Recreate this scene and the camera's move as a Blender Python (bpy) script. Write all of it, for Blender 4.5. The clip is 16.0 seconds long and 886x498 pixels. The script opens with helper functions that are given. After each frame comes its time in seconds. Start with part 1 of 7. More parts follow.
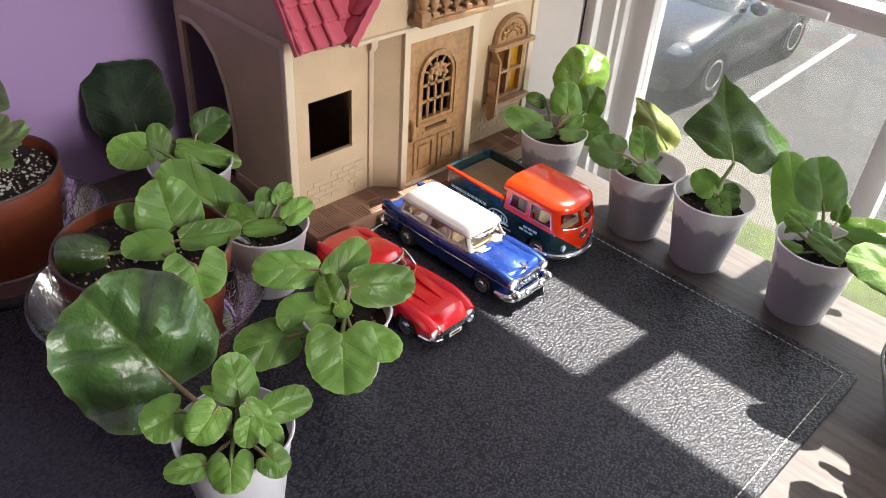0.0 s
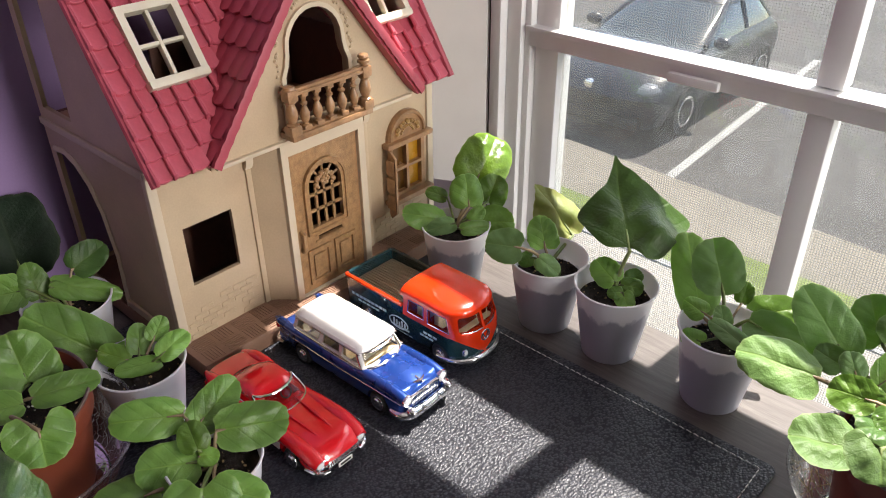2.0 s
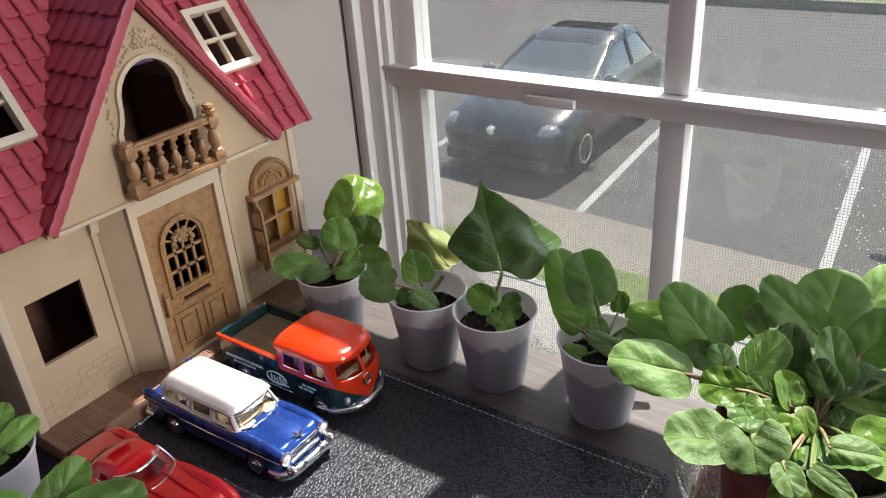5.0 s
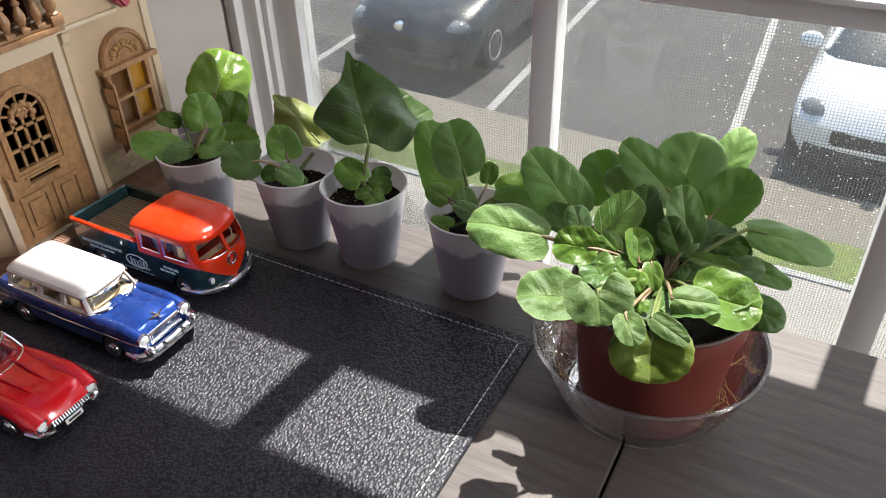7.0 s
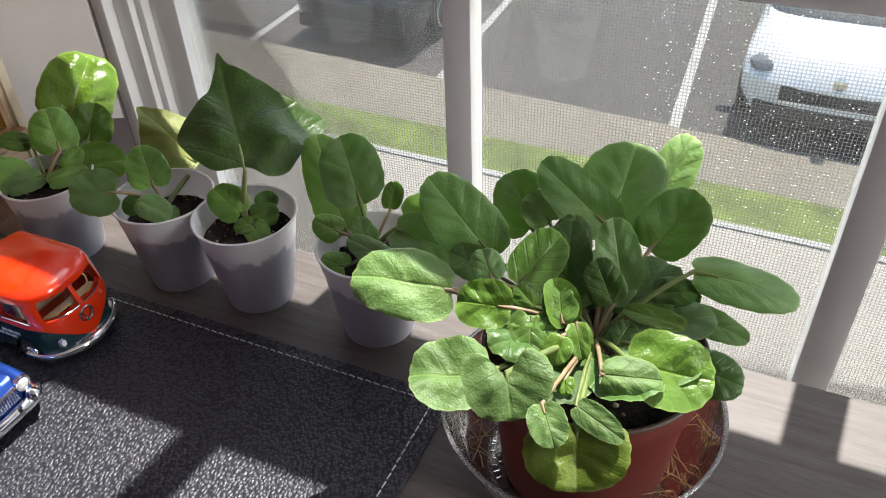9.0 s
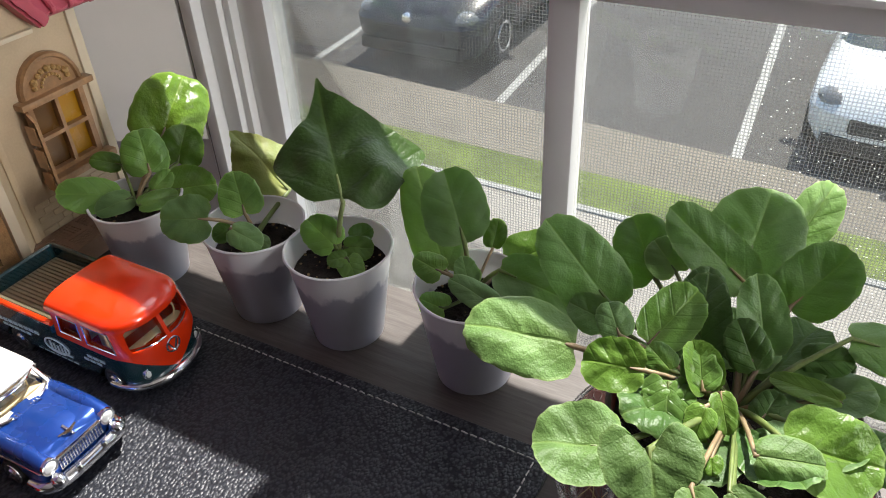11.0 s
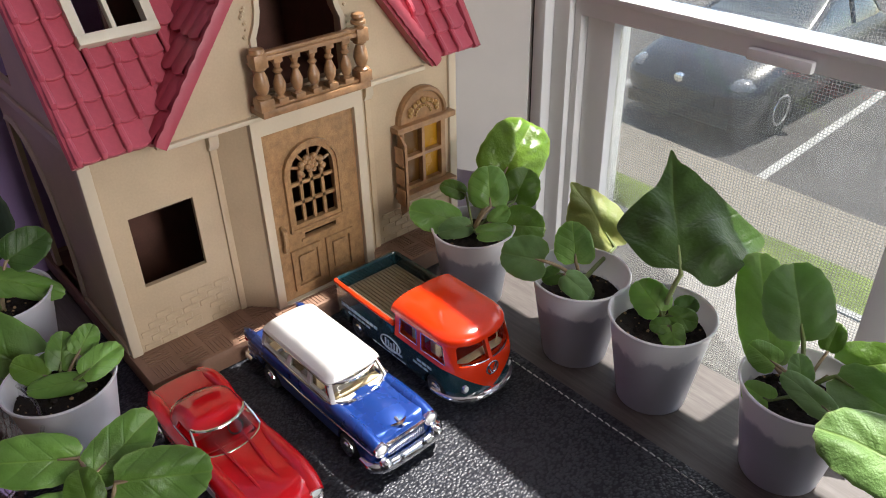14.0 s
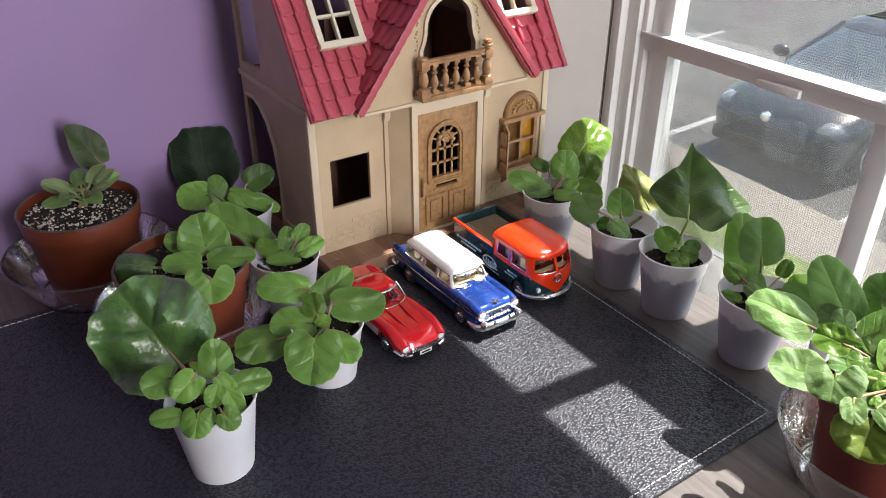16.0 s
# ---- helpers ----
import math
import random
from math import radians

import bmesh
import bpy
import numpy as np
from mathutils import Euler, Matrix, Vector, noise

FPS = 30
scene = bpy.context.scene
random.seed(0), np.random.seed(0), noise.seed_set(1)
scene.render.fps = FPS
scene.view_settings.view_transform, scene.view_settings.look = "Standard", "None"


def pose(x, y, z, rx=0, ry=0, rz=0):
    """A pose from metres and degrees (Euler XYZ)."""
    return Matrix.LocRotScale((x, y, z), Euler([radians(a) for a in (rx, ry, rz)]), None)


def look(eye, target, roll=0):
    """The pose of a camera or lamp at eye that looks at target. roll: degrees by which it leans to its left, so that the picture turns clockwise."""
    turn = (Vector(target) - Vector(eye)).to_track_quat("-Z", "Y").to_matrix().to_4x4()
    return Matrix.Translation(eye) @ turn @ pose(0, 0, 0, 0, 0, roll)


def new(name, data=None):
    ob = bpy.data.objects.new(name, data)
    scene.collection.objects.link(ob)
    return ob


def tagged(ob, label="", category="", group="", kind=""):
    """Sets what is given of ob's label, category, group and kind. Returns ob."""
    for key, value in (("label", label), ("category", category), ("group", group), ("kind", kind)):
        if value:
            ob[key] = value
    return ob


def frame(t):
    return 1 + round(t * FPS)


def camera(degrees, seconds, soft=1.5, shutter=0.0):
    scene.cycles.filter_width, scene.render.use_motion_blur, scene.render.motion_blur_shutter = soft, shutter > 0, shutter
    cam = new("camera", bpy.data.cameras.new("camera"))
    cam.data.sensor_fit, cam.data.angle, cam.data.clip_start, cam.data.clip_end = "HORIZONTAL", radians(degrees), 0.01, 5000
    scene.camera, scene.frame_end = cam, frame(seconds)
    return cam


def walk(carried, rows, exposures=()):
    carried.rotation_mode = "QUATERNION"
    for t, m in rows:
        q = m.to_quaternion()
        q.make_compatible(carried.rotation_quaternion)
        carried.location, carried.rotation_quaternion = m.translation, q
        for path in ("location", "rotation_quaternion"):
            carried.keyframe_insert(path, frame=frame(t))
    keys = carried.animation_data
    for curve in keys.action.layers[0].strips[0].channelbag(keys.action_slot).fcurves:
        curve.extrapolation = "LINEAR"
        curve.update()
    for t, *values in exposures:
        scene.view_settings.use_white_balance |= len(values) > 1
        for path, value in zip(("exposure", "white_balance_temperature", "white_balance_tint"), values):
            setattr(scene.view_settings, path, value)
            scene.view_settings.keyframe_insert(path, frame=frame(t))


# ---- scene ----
cam = camera(59.29, 16.0, 1.0)
PATH = [
    (0, (0.0324, 0.0082, 0.3482), (-0.2450, 0.3048, 0.0565), 4.26),
    (0.5, (0.0489, 0.0358, 0.3528), (-0.2339, 0.3289, 0.0629), 3.48),
    (1, (0.0546, 0.0587, 0.3567), (-0.2285, 0.3557, 0.0710), 2.46),
    (1.5, (0.0569, 0.0772, 0.3607), (-0.2297, 0.3800, 0.0847), 0.99),
    (2, (0.0557, 0.0880, 0.3696), (-0.2332, 0.4003, 0.1070), -0.71),
    (2.5, (0.0538, 0.0954, 0.3764), (-0.2360, 0.4203, 0.1305), -2.18),
    (3, (0.0550, 0.1043, 0.3774), (-0.2345, 0.4430, 0.1507), -3.46),
    (5.5, (0.0854, 0.1185, 0.3397), (-0.1622, 0.4792, 0.0978), -3.09),
    (6, (0.0917, 0.1203, 0.3331), (-0.1402, 0.4767, 0.0701), -2.45),
    (6.5, (0.1006, 0.1240, 0.3262), (-0.1182, 0.4776, 0.0486), -2.28),
    (7, (0.1032, 0.1346, 0.3236), (-0.0958, 0.4909, 0.0346), -1.72),
    (7.5, (0.1103, 0.1594, 0.3197), (-0.0727, 0.5142, 0.0186), -2.16),
    (8, (0.1081, 0.1886, 0.3159), (-0.0626, 0.5449, 0.0095), -2.47),
    (10.5, (0.0642, 0.2449, 0.2981), (-0.1226, 0.5980, -0.0026), -3.32),
    (11, (0.0567, 0.2392, 0.3003), (-0.1470, 0.5890, 0.0068), -2.88),
    (11.5, (0.0498, 0.2285, 0.3048), (-0.1719, 0.5701, 0.0146), -2.57),
    (12, (0.0435, 0.2330, 0.3086), (-0.1997, 0.5613, 0.0204), -2.54),
    (12.5, (0.0269, 0.2425, 0.3094), (-0.2394, 0.5578, 0.0270), -2.30),
    (13, (0.0025, 0.2590, 0.3067), (-0.2860, 0.5598, 0.0304), -1.84),
    (13.5, (0.0066, 0.2401, 0.3096), (-0.3016, 0.5236, 0.0364), -1.88),
    (14, (0.0197, 0.1911, 0.3209), (-0.3022, 0.4652, 0.0540), -1.54),
    (14.5, (0.0292, 0.1447, 0.3303), (-0.3057, 0.4087, 0.0692), -1.31),
    (15, (0.0445, 0.0889, 0.3383), (-0.3014, 0.3436, 0.0824), -0.94),
    (15.5, (0.1102, 0.0389, 0.3606), (-0.2447, 0.2830, 0.1067), -0.63),
    (16, (0.1858, 0.0342, 0.3861), (-0.1696, 0.2768, 0.1315), 0.14),
]
EXPOSURES = [(0.0, 1.85, 6600, 12), (1.5, 1.65, 6600, 13), (3.0, 1.33, 6500, 13), (5.5, 1.18, 6400, 12), (8.0, 1.22, 6400, 12), (10.5, 1.14, 6400, 10), (12.5, 1.06, 6400, 10), (14.0, 1.23, 6350, 12), (15.0, 1.43, 6350, 13), (16.0, 1.58, 6350, 12)]
walk(cam, [(t, look(eye, target, roll)) for t, eye, target, roll in PATH], EXPOSURES)

# ---- sky and sun: midday sun, high over the car park, straight into the window ----
SUN_DIR = Vector((0.09, 1.0, 1.7)).normalized()
world = bpy.data.worlds.new("world")
scene.world = world
world.use_nodes = True
wn = world.node_tree.nodes
sky = wn.new("ShaderNodeTexSky")
sky.sky_type = "NISHITA"
sky.sun_disc = False
sky.sun_elevation = math.asin(SUN_DIR.z)
sky.sun_rotation = math.atan2(SUN_DIR.x, SUN_DIR.y)
wn["Background"].inputs[1].default_value = 0.15
world.node_tree.links.new(sky.outputs[0], wn["Background"].inputs[0])
sun_data = bpy.data.lights.new("sun", "SUN")
sun_data.energy, sun_data.angle, sun_data.color = 4.8, radians(0.6), (1.0, 0.95, 0.87)
sun = new("sun", sun_data)
sun.matrix_world = look(SUN_DIR * 20, (0, 0, 0))
# daylight from the sky, gathered in the opening of the window beside the desk; the lamp across the room is an added
# fill in an unseen opening
def daylight(eye, target, size, size_y, energy, colour):
    data = bpy.data.lights.new("daylight_fill", "AREA")
    data.shape, data.size, data.size_y, data.energy, data.color = "RECTANGLE", size, size_y, energy, colour
    new("daylight_fill", data).matrix_world = look(eye, target)


daylight((0.64, 0.69, 0.09), (0.64, 0.0, 0.09), 1.8, 0.44, 1.3, (1.0, 0.99, 0.97))
# added fill lamp from the east, with no known window there
daylight((1.95, 0.44, 0.85), (0.0, 0.44, 0.85), 0.36, 1.2, 12.5, (1.0, 0.95, 0.89))


# ---- helpers: lengths in centimetres, scaled on linking ----
CM = 0.01


def clean(bm, smooth):
    bmesh.ops.remove_doubles(bm, verts=bm.verts, dist=1e-4)
    bmesh.ops.recalc_face_normals(bm, faces=bm.faces)


def to_mesh(name, bm, mat, smooth=35, tidy=True):
    if tidy:
        clean(bm, smooth)
    bmesh.ops.scale(bm, vec=(CM, CM, CM), verts=bm.verts)
    me = bpy.data.meshes.new(name)
    bm.to_mesh(me)
    bm.free()
    me.materials.append(mat)
    if smooth:
        me.polygons.foreach_set("use_smooth", [True] * len(me.polygons))
        me.set_sharp_from_angle(angle=radians(smooth))
    return me


def part(name, bm, mat, parent, label="", smooth=35, at=None, tidy=True):
    ob = new(name, to_mesh(name, bm, mat, smooth, tidy) if isinstance(bm, bmesh.types.BMesh) else bm)
    ob.parent = parent
    if at is not None:
        ob.matrix_basis = at
    return tagged(ob, label)


def thing(name, x, y, z, label, category, group="", turn=0.0):
    ob = new(name)
    ob.empty_display_size = 0.02
    ob.matrix_basis = pose(x * CM, y * CM, z * CM, 0, 0, turn)
    return tagged(ob, label, category, group)


def setting(name, bm, mat, label, category, smooth=0):
    return tagged(new(name, to_mesh(name, bm, mat, smooth)), label, category, "", "structure")


def box(bm, x0, x1, y0, y1, z0, z1, bevel=0.0, seg=2):
    vs = [bm.verts.new((x, y, z)) for x in (x0, x1) for y in (y0, y1) for z in (z0, z1)]
    fs = [bm.faces.new([vs[i] for i in q]) for q in ((0, 1, 3, 2), (4, 6, 7, 5), (0, 4, 5, 1), (2, 3, 7, 6), (0, 2, 6, 4), (1, 5, 7, 3))]
    if bevel:
        es = list({e for f in fs for e in f.edges})
        bmesh.ops.bevel(bm, geom=es, offset=bevel, segments=seg, profile=0.6, affect="EDGES")
    return vs


def boxes(*rows, bevel=0.0):
    bm = bmesh.new()
    for r in rows:
        box(bm, *r, bevel=bevel)
    return bm


def loft(bm, rings, cap=True, closed=True):
    rows = [[bm.verts.new(p) for p in r] for r in rings]
    n = len(rows[0])
    for a, b in zip(rows, rows[1:]):
        for i in range(n if closed else n - 1):
            bm.faces.new((a[i], a[(i + 1) % n], b[(i + 1) % n], b[i]))
    if cap:
        for r in (rows[0], rows[-1]):
            if len({tuple(round(c, 5) for c in v.co) for v in r}) > 2:
                bm.faces.new(r)
    return rows


def lathe(bm, prof, seg=32, cx=0.0, cy=0.0, axis="z", wob=0.0, cap=True):
    rings = []
    for r, h in prof:
        ring = []
        for i in range(seg):
            a = 2 * math.pi * i / seg
            rr = r * (1 + wob * math.sin(3 * a + h))
            p = (rr * math.cos(a), rr * math.sin(a))
            ring.append({"z": (cx + p[0], cy + p[1], h), "y": (cx + p[0], h, cy + p[1]), "x": (h, cx + p[0], cy + p[1])}[axis])
        rings.append(ring)
    return loft(bm, rings, cap)


def tube(bm, pts, radii, seg=8, cap=True):
    pts = [Vector(p) for p in pts]
    rings, side = [], None
    for i, p in enumerate(pts):
        d = (pts[min(i + 1, len(pts) - 1)] - pts[max(i - 1, 0)]).normalized()
        if side is None:
            side = d.cross(Vector((0, 0, 1)) if abs(d.z) < 0.9 else Vector((1, 0, 0))).normalized()
        side = (side - d * side.dot(d)).normalized()
        up = d.cross(side)
        r = radii[i] if isinstance(radii, (list, tuple)) else radii
        rings.append([p + r * (math.cos(2 * math.pi * k / seg) * side + math.sin(2 * math.pi * k / seg) * up) for k in range(seg)])
    return loft(bm, rings, cap)


def plate(bm, outer, holes, d0, d1, axes="yzx"):
    """A flat plate with holes: outlines in two axes, thick from d0 to d1 along the third."""
    order = ["xyz".index(c) for c in axes]

    def place(p, d):
        v = [0, 0, 0]
        v[order[0]], v[order[1]], v[order[2]] = p[0], p[1], d
        return v

    edges, loops = [], []
    for ring in (outer, *holes):
        vs = [bm.verts.new(place(p, d0)) for p in ring]
        loops.append(vs)
        edges += [bm.edges.new((vs[i], vs[(i + 1) % len(vs)])) for i in range(len(vs))]
    got = bmesh.ops.triangle_fill(bm, edges=edges, use_beauty=True)
    faces = [g for g in got["geom"] if isinstance(g, bmesh.types.BMFace)]
    back = {v: bm.verts.new(v.co) for vs in loops for v in vs}
    for v, w in back.items():
        w.co[order[2]] = d1
    for f in faces:
        bm.faces.new([back[v] for v in reversed(f.verts)])
    for vs in loops:
        for i in range(len(vs)):
            a, b = vs[i], vs[(i + 1) % len(vs)]
            bm.faces.new((a, b, back[b], back[a]))


def arch(y0, y1, z0, z1, n=10):
    """An outline with a round head: straight sides to the spring, then half an ellipse."""
    r = (y1 - y0) / 2
    c = (y0 + y1) / 2
    zs = z1 - r
    return [(y0, z0), (y1, z0)] + [(c + r * math.cos(math.pi * k / n), zs + r * math.sin(math.pi * k / n)) for k in range(n + 1)]


def rect(y0, y1, z0, z1):
    return [(y0, z0), (y1, z0), (y1, z1), (y0, z1)]


def cut(bm, *cutters):
    """The body with the cutters taken away."""
    clean(bm, 0)
    me = bpy.data.meshes.new("body")
    bm.to_mesh(me)
    bm.free()
    ob = new("body", me)
    spare = []
    for c in cutters:
        clean(c, 0)
        cm = bpy.data.meshes.new("cutter")
        c.to_mesh(cm)
        c.free()
        co = new("cutter", cm)
        spare.append(co)
        mod = ob.modifiers.new("cut", "BOOLEAN")
        mod.operation, mod.object, mod.solver = "DIFFERENCE", co, "EXACT"
    bpy.context.view_layer.update()
    done = bmesh.new()
    done.from_object(ob, bpy.context.evaluated_depsgraph_get())
    for o in (ob, *spare):
        data = o.data
        bpy.data.objects.remove(o)
        bpy.data.meshes.remove(data)
    return done


def rounded(w, h, r, n=4):
    """A rounded rectangle about the origin, w by h, as a list of points."""
    pts = []
    for cx, cy, a0 in ((w / 2 - r, h / 2 - r, 0), (-w / 2 + r, h / 2 - r, 90), (-w / 2 + r, -h / 2 + r, 180), (w / 2 - r, -h / 2 + r, 270)):
        for k in range(n + 1):
            a = radians(a0 + 90 * k / n)
            pts.append((cx + r * math.cos(a), cy + r * math.sin(a)))
    return pts


# ---- materials ----
def node_mat(name):
    m = bpy.data.materials.new(name)
    m.use_nodes = True
    nt = m.node_tree
    return m, nt, nt.nodes, nt.links, nt.nodes["Principled BSDF"]


def surface(name, col, rough=0.5, metal=0.0, vary=0.12, scale=80.0, fine=900.0, bump=0.05, coat=0.0, spec=0.5, stain=None, grain=(1, 1, 1), sub=0.0, rough_var=0.12, random_tint=0.0, depth=0.0006):
    """A paint, plastic or stone: base colour with blotches and fine grain, uneven gloss and relief."""
    m, nt, n, l, b = node_mat(name)
    co = n.new("ShaderNodeTexCoord")
    mp = n.new("ShaderNodeMapping")
    mp.inputs["Scale"].default_value = grain
    l.new(co.outputs["Object"], mp.inputs[0])
    big, small = n.new("ShaderNodeTexNoise"), n.new("ShaderNodeTexNoise")
    big.inputs["Scale"].default_value, big.inputs["Detail"].default_value = scale, 5
    small.inputs["Scale"].default_value, small.inputs["Detail"].default_value = fine, 3
    for t in (big, small):
        l.new(mp.outputs[0], t.inputs["Vector"])
    lo = tuple(c * (1 - vary) for c in col)
    hi = tuple(min(1, c * (1 + vary)) for c in col)
    ramp = n.new("ShaderNodeValToRGB")
    ramp.color_ramp.elements[0].position, ramp.color_ramp.elements[1].position = 0.3, 0.7
    ramp.color_ramp.elements[0].color, ramp.color_ramp.elements[1].color = (*(stain or lo), 1), (*hi, 1)
    l.new(big.outputs["Fac"], ramp.inputs[0])
    mix = n.new("ShaderNodeMix")
    mix.data_type, mix.blend_type = "RGBA", "OVERLAY"
    mix.inputs["Factor"].default_value = min(0.5, vary)
    l.new(ramp.outputs[0], mix.inputs["A"])
    l.new(small.outputs["Fac"], mix.inputs["B"])
    last = mix.outputs["Result"]
    if random_tint:
        info, hsv, mr = n.new("ShaderNodeObjectInfo"), n.new("ShaderNodeHueSaturation"), n.new("ShaderNodeMapRange")
        mr.inputs["To Min"].default_value, mr.inputs["To Max"].default_value = 1 - random_tint, 1 + random_tint
        l.new(info.outputs["Random"], mr.inputs["Value"])
        l.new(mr.outputs[0], hsv.inputs["Value"])
        l.new(last, hsv.inputs["Color"])
        last = hsv.outputs[0]
    l.new(last, b.inputs["Base Color"])
    rr = n.new("ShaderNodeMapRange")
    rr.inputs["To Min"].default_value, rr.inputs["To Max"].default_value = max(0.02, rough - rough_var), min(1, rough + rough_var)
    l.new(big.outputs["Fac"], rr.inputs["Value"])
    l.new(rr.outputs[0], b.inputs["Roughness"])
    b.inputs["Metallic"].default_value = metal
    b.inputs["Coat Weight"].default_value = coat
    b.inputs["Coat Roughness"].default_value = 0.06
    b.inputs["Specular IOR Level"].default_value = spec
    if sub:
        b.inputs["Subsurface Weight"].default_value = sub
        b.inputs["Subsurface Radius"].default_value = (0.004, 0.003, 0.002)
        b.inputs["Subsurface Scale"].default_value = 1.0
    if bump:
        bp = n.new("ShaderNodeBump")
        bp.inputs["Strength"].default_value, bp.inputs["Distance"].default_value = bump, depth
        l.new(small.outputs["Fac"], bp.inputs["Height"])
        l.new(bp.outputs[0], b.inputs["Normal"])
    return m


def leather():
    """Black pebbled leather: rounded grains of about two millimetres with dull creases between them, darkened for
    shade.
    """
    m, nt, n, l, b = node_mat("black_leather")
    co = n.new("ShaderNodeTexCoord")
    warp = n.new("ShaderNodeTexNoise")
    warp.inputs["Scale"].default_value = 300
    l.new(co.outputs["Object"], warp.inputs["Vector"])
    add = n.new("ShaderNodeVectorMath")
    add.operation = "MULTIPLY_ADD"
    l.new(warp.outputs["Color"], add.inputs[0])
    add.inputs[1].default_value = (0.0016, 0.0016, 0.0016)
    l.new(co.outputs["Object"], add.inputs[2])
    vor = n.new("ShaderNodeTexVoronoi")
    vor.feature = "SMOOTH_F1"
    vor.inputs["Scale"].default_value, vor.inputs["Smoothness"].default_value = 580, 0.1
    lie = n.new("ShaderNodeMapping")
    lie.inputs["Rotation"].default_value, lie.inputs["Scale"].default_value = (0, 0, 0.5), (1.15, 0.8, 1)
    l.new(add.outputs[0], lie.inputs[0])
    l.new(lie.outputs[0], vor.inputs["Vector"])

    def spread(source, a, c, lo, hi, smooth=False):
        r = n.new("ShaderNodeMapRange")
        r.interpolation_type = "SMOOTHSTEP" if smooth else "LINEAR"
        r.inputs["From Min"].default_value, r.inputs["From Max"].default_value = a, c
        r.inputs["To Min"].default_value, r.inputs["To Max"].default_value = lo, hi
        l.new(source, r.inputs["Value"])
        return r.outputs[0]

    dome = spread(vor.outputs["Distance"], 0.05, 0.85, 1.0, 0.0, True)
    small = n.new("ShaderNodeTexNoise")
    small.inputs["Scale"].default_value = 1500
    l.new(co.outputs["Object"], small.inputs["Vector"])
    hgt = n.new("ShaderNodeMath")
    hgt.operation = "MULTIPLY_ADD"
    l.new(small.outputs["Fac"], hgt.inputs[0])
    hgt.inputs[1].default_value = 0.08
    l.new(dome, hgt.inputs[2])
    bp = n.new("ShaderNodeBump")
    bp.inputs["Strength"].default_value, bp.inputs["Distance"].default_value = 1.0, 0.00038
    l.new(hgt.outputs[0], bp.inputs["Height"])
    l.new(bp.outputs[0], b.inputs["Normal"])
    # base colour drops in the creases, painting the shade between grains
    ramp = n.new("ShaderNodeValToRGB")
    ramp.color_ramp.elements[0].color, ramp.color_ramp.elements[1].color = (0.015, 0.0165, 0.022, 1), (0.027, 0.0295, 0.038, 1)
    ramp.color_ramp.elements[0].position, ramp.color_ramp.elements[1].position = 0.12, 0.42
    l.new(dome, ramp.inputs[0])
    l.new(ramp.outputs[0], b.inputs["Base Color"])
    blot = n.new("ShaderNodeTexNoise")
    blot.inputs["Scale"].default_value = 14
    l.new(co.outputs["Object"], blot.inputs["Vector"])
    l.new(spread(blot.outputs["Fac"], 0.3, 0.7, 0.4, 0.46), b.inputs["Roughness"])
    l.new(spread(dome, 0.1, 0.6, 0.27, 0.52), b.inputs["Specular IOR Level"])
    return m


def desk_wood():
    m, nt, n, l, b = node_mat("grey_wood_laminate")
    co, mp = n.new("ShaderNodeTexCoord"), n.new("ShaderNodeMapping")
    mp.inputs["Scale"].default_value = (1.0, 13.0, 1.0)
    l.new(co.outputs["Object"], mp.inputs[0])
    g1, g2, w = n.new("ShaderNodeTexNoise"), n.new("ShaderNodeTexNoise"), n.new("ShaderNodeTexWave")
    g1.inputs["Scale"].default_value, g1.inputs["Detail"].default_value, g1.inputs["Distortion"].default_value = 14, 8, 0.8
    g2.inputs["Scale"].default_value, g2.inputs["Detail"].default_value = 90, 6
    for t in (g1, g2):
        l.new(mp.outputs[0], t.inputs["Vector"])
    ramp = n.new("ShaderNodeValToRGB")
    e = ramp.color_ramp.elements
    e[0].position, e[0].color = 0.3, (0.082, 0.07, 0.064, 1)
    e[1].position, e[1].color = 0.72, (0.128, 0.112, 0.103, 1)
    l.new(g1.outputs["Fac"], ramp.inputs[0])
    mix = n.new("ShaderNodeMix")
    mix.data_type, mix.blend_type = "RGBA", "OVERLAY"
    mix.inputs["Factor"].default_value = 0.35
    l.new(ramp.outputs[0], mix.inputs["A"])
    l.new(g2.outputs["Fac"], mix.inputs["B"])
    l.new(mix.outputs["Result"], b.inputs["Base Color"])
    b.inputs["Roughness"].default_value = 0.5
    b.inputs["Specular IOR Level"].default_value = 0.3
    bp = n.new("ShaderNodeBump")
    bp.inputs["Strength"].default_value, bp.inputs["Distance"].default_value = 0.15, 0.0003
    l.new(g2.outputs["Fac"], bp.inputs["Height"])
    l.new(bp.outputs[0], b.inputs["Normal"])
    return m


def pane_glass(name, tint=(1, 1, 1), gloss=0.02, amount=1.0):
    m, nt, n, l, b = node_mat(name)
    tr, gl, fr, mx = n.new("ShaderNodeBsdfTransparent"), n.new("ShaderNodeBsdfGlossy"), n.new("ShaderNodeFresnel"), n.new("ShaderNodeMixShader")
    tr.inputs[0].default_value = (*tint, 1)
    gl.inputs["Roughness"].default_value = gloss
    fr.inputs["IOR"].default_value = 1.45
    mul = n.new("ShaderNodeMath")
    mul.operation = "MULTIPLY"
    mul.inputs[1].default_value = amount
    l.new(fr.outputs[0], mul.inputs[0])
    l.new(mul.outputs[0], mx.inputs[0])
    l.new(tr.outputs[0], mx.inputs[1])
    l.new(gl.outputs[0], mx.inputs[2])
    l.new(mx.outputs[0], n["Material Output"].inputs[0])
    return m


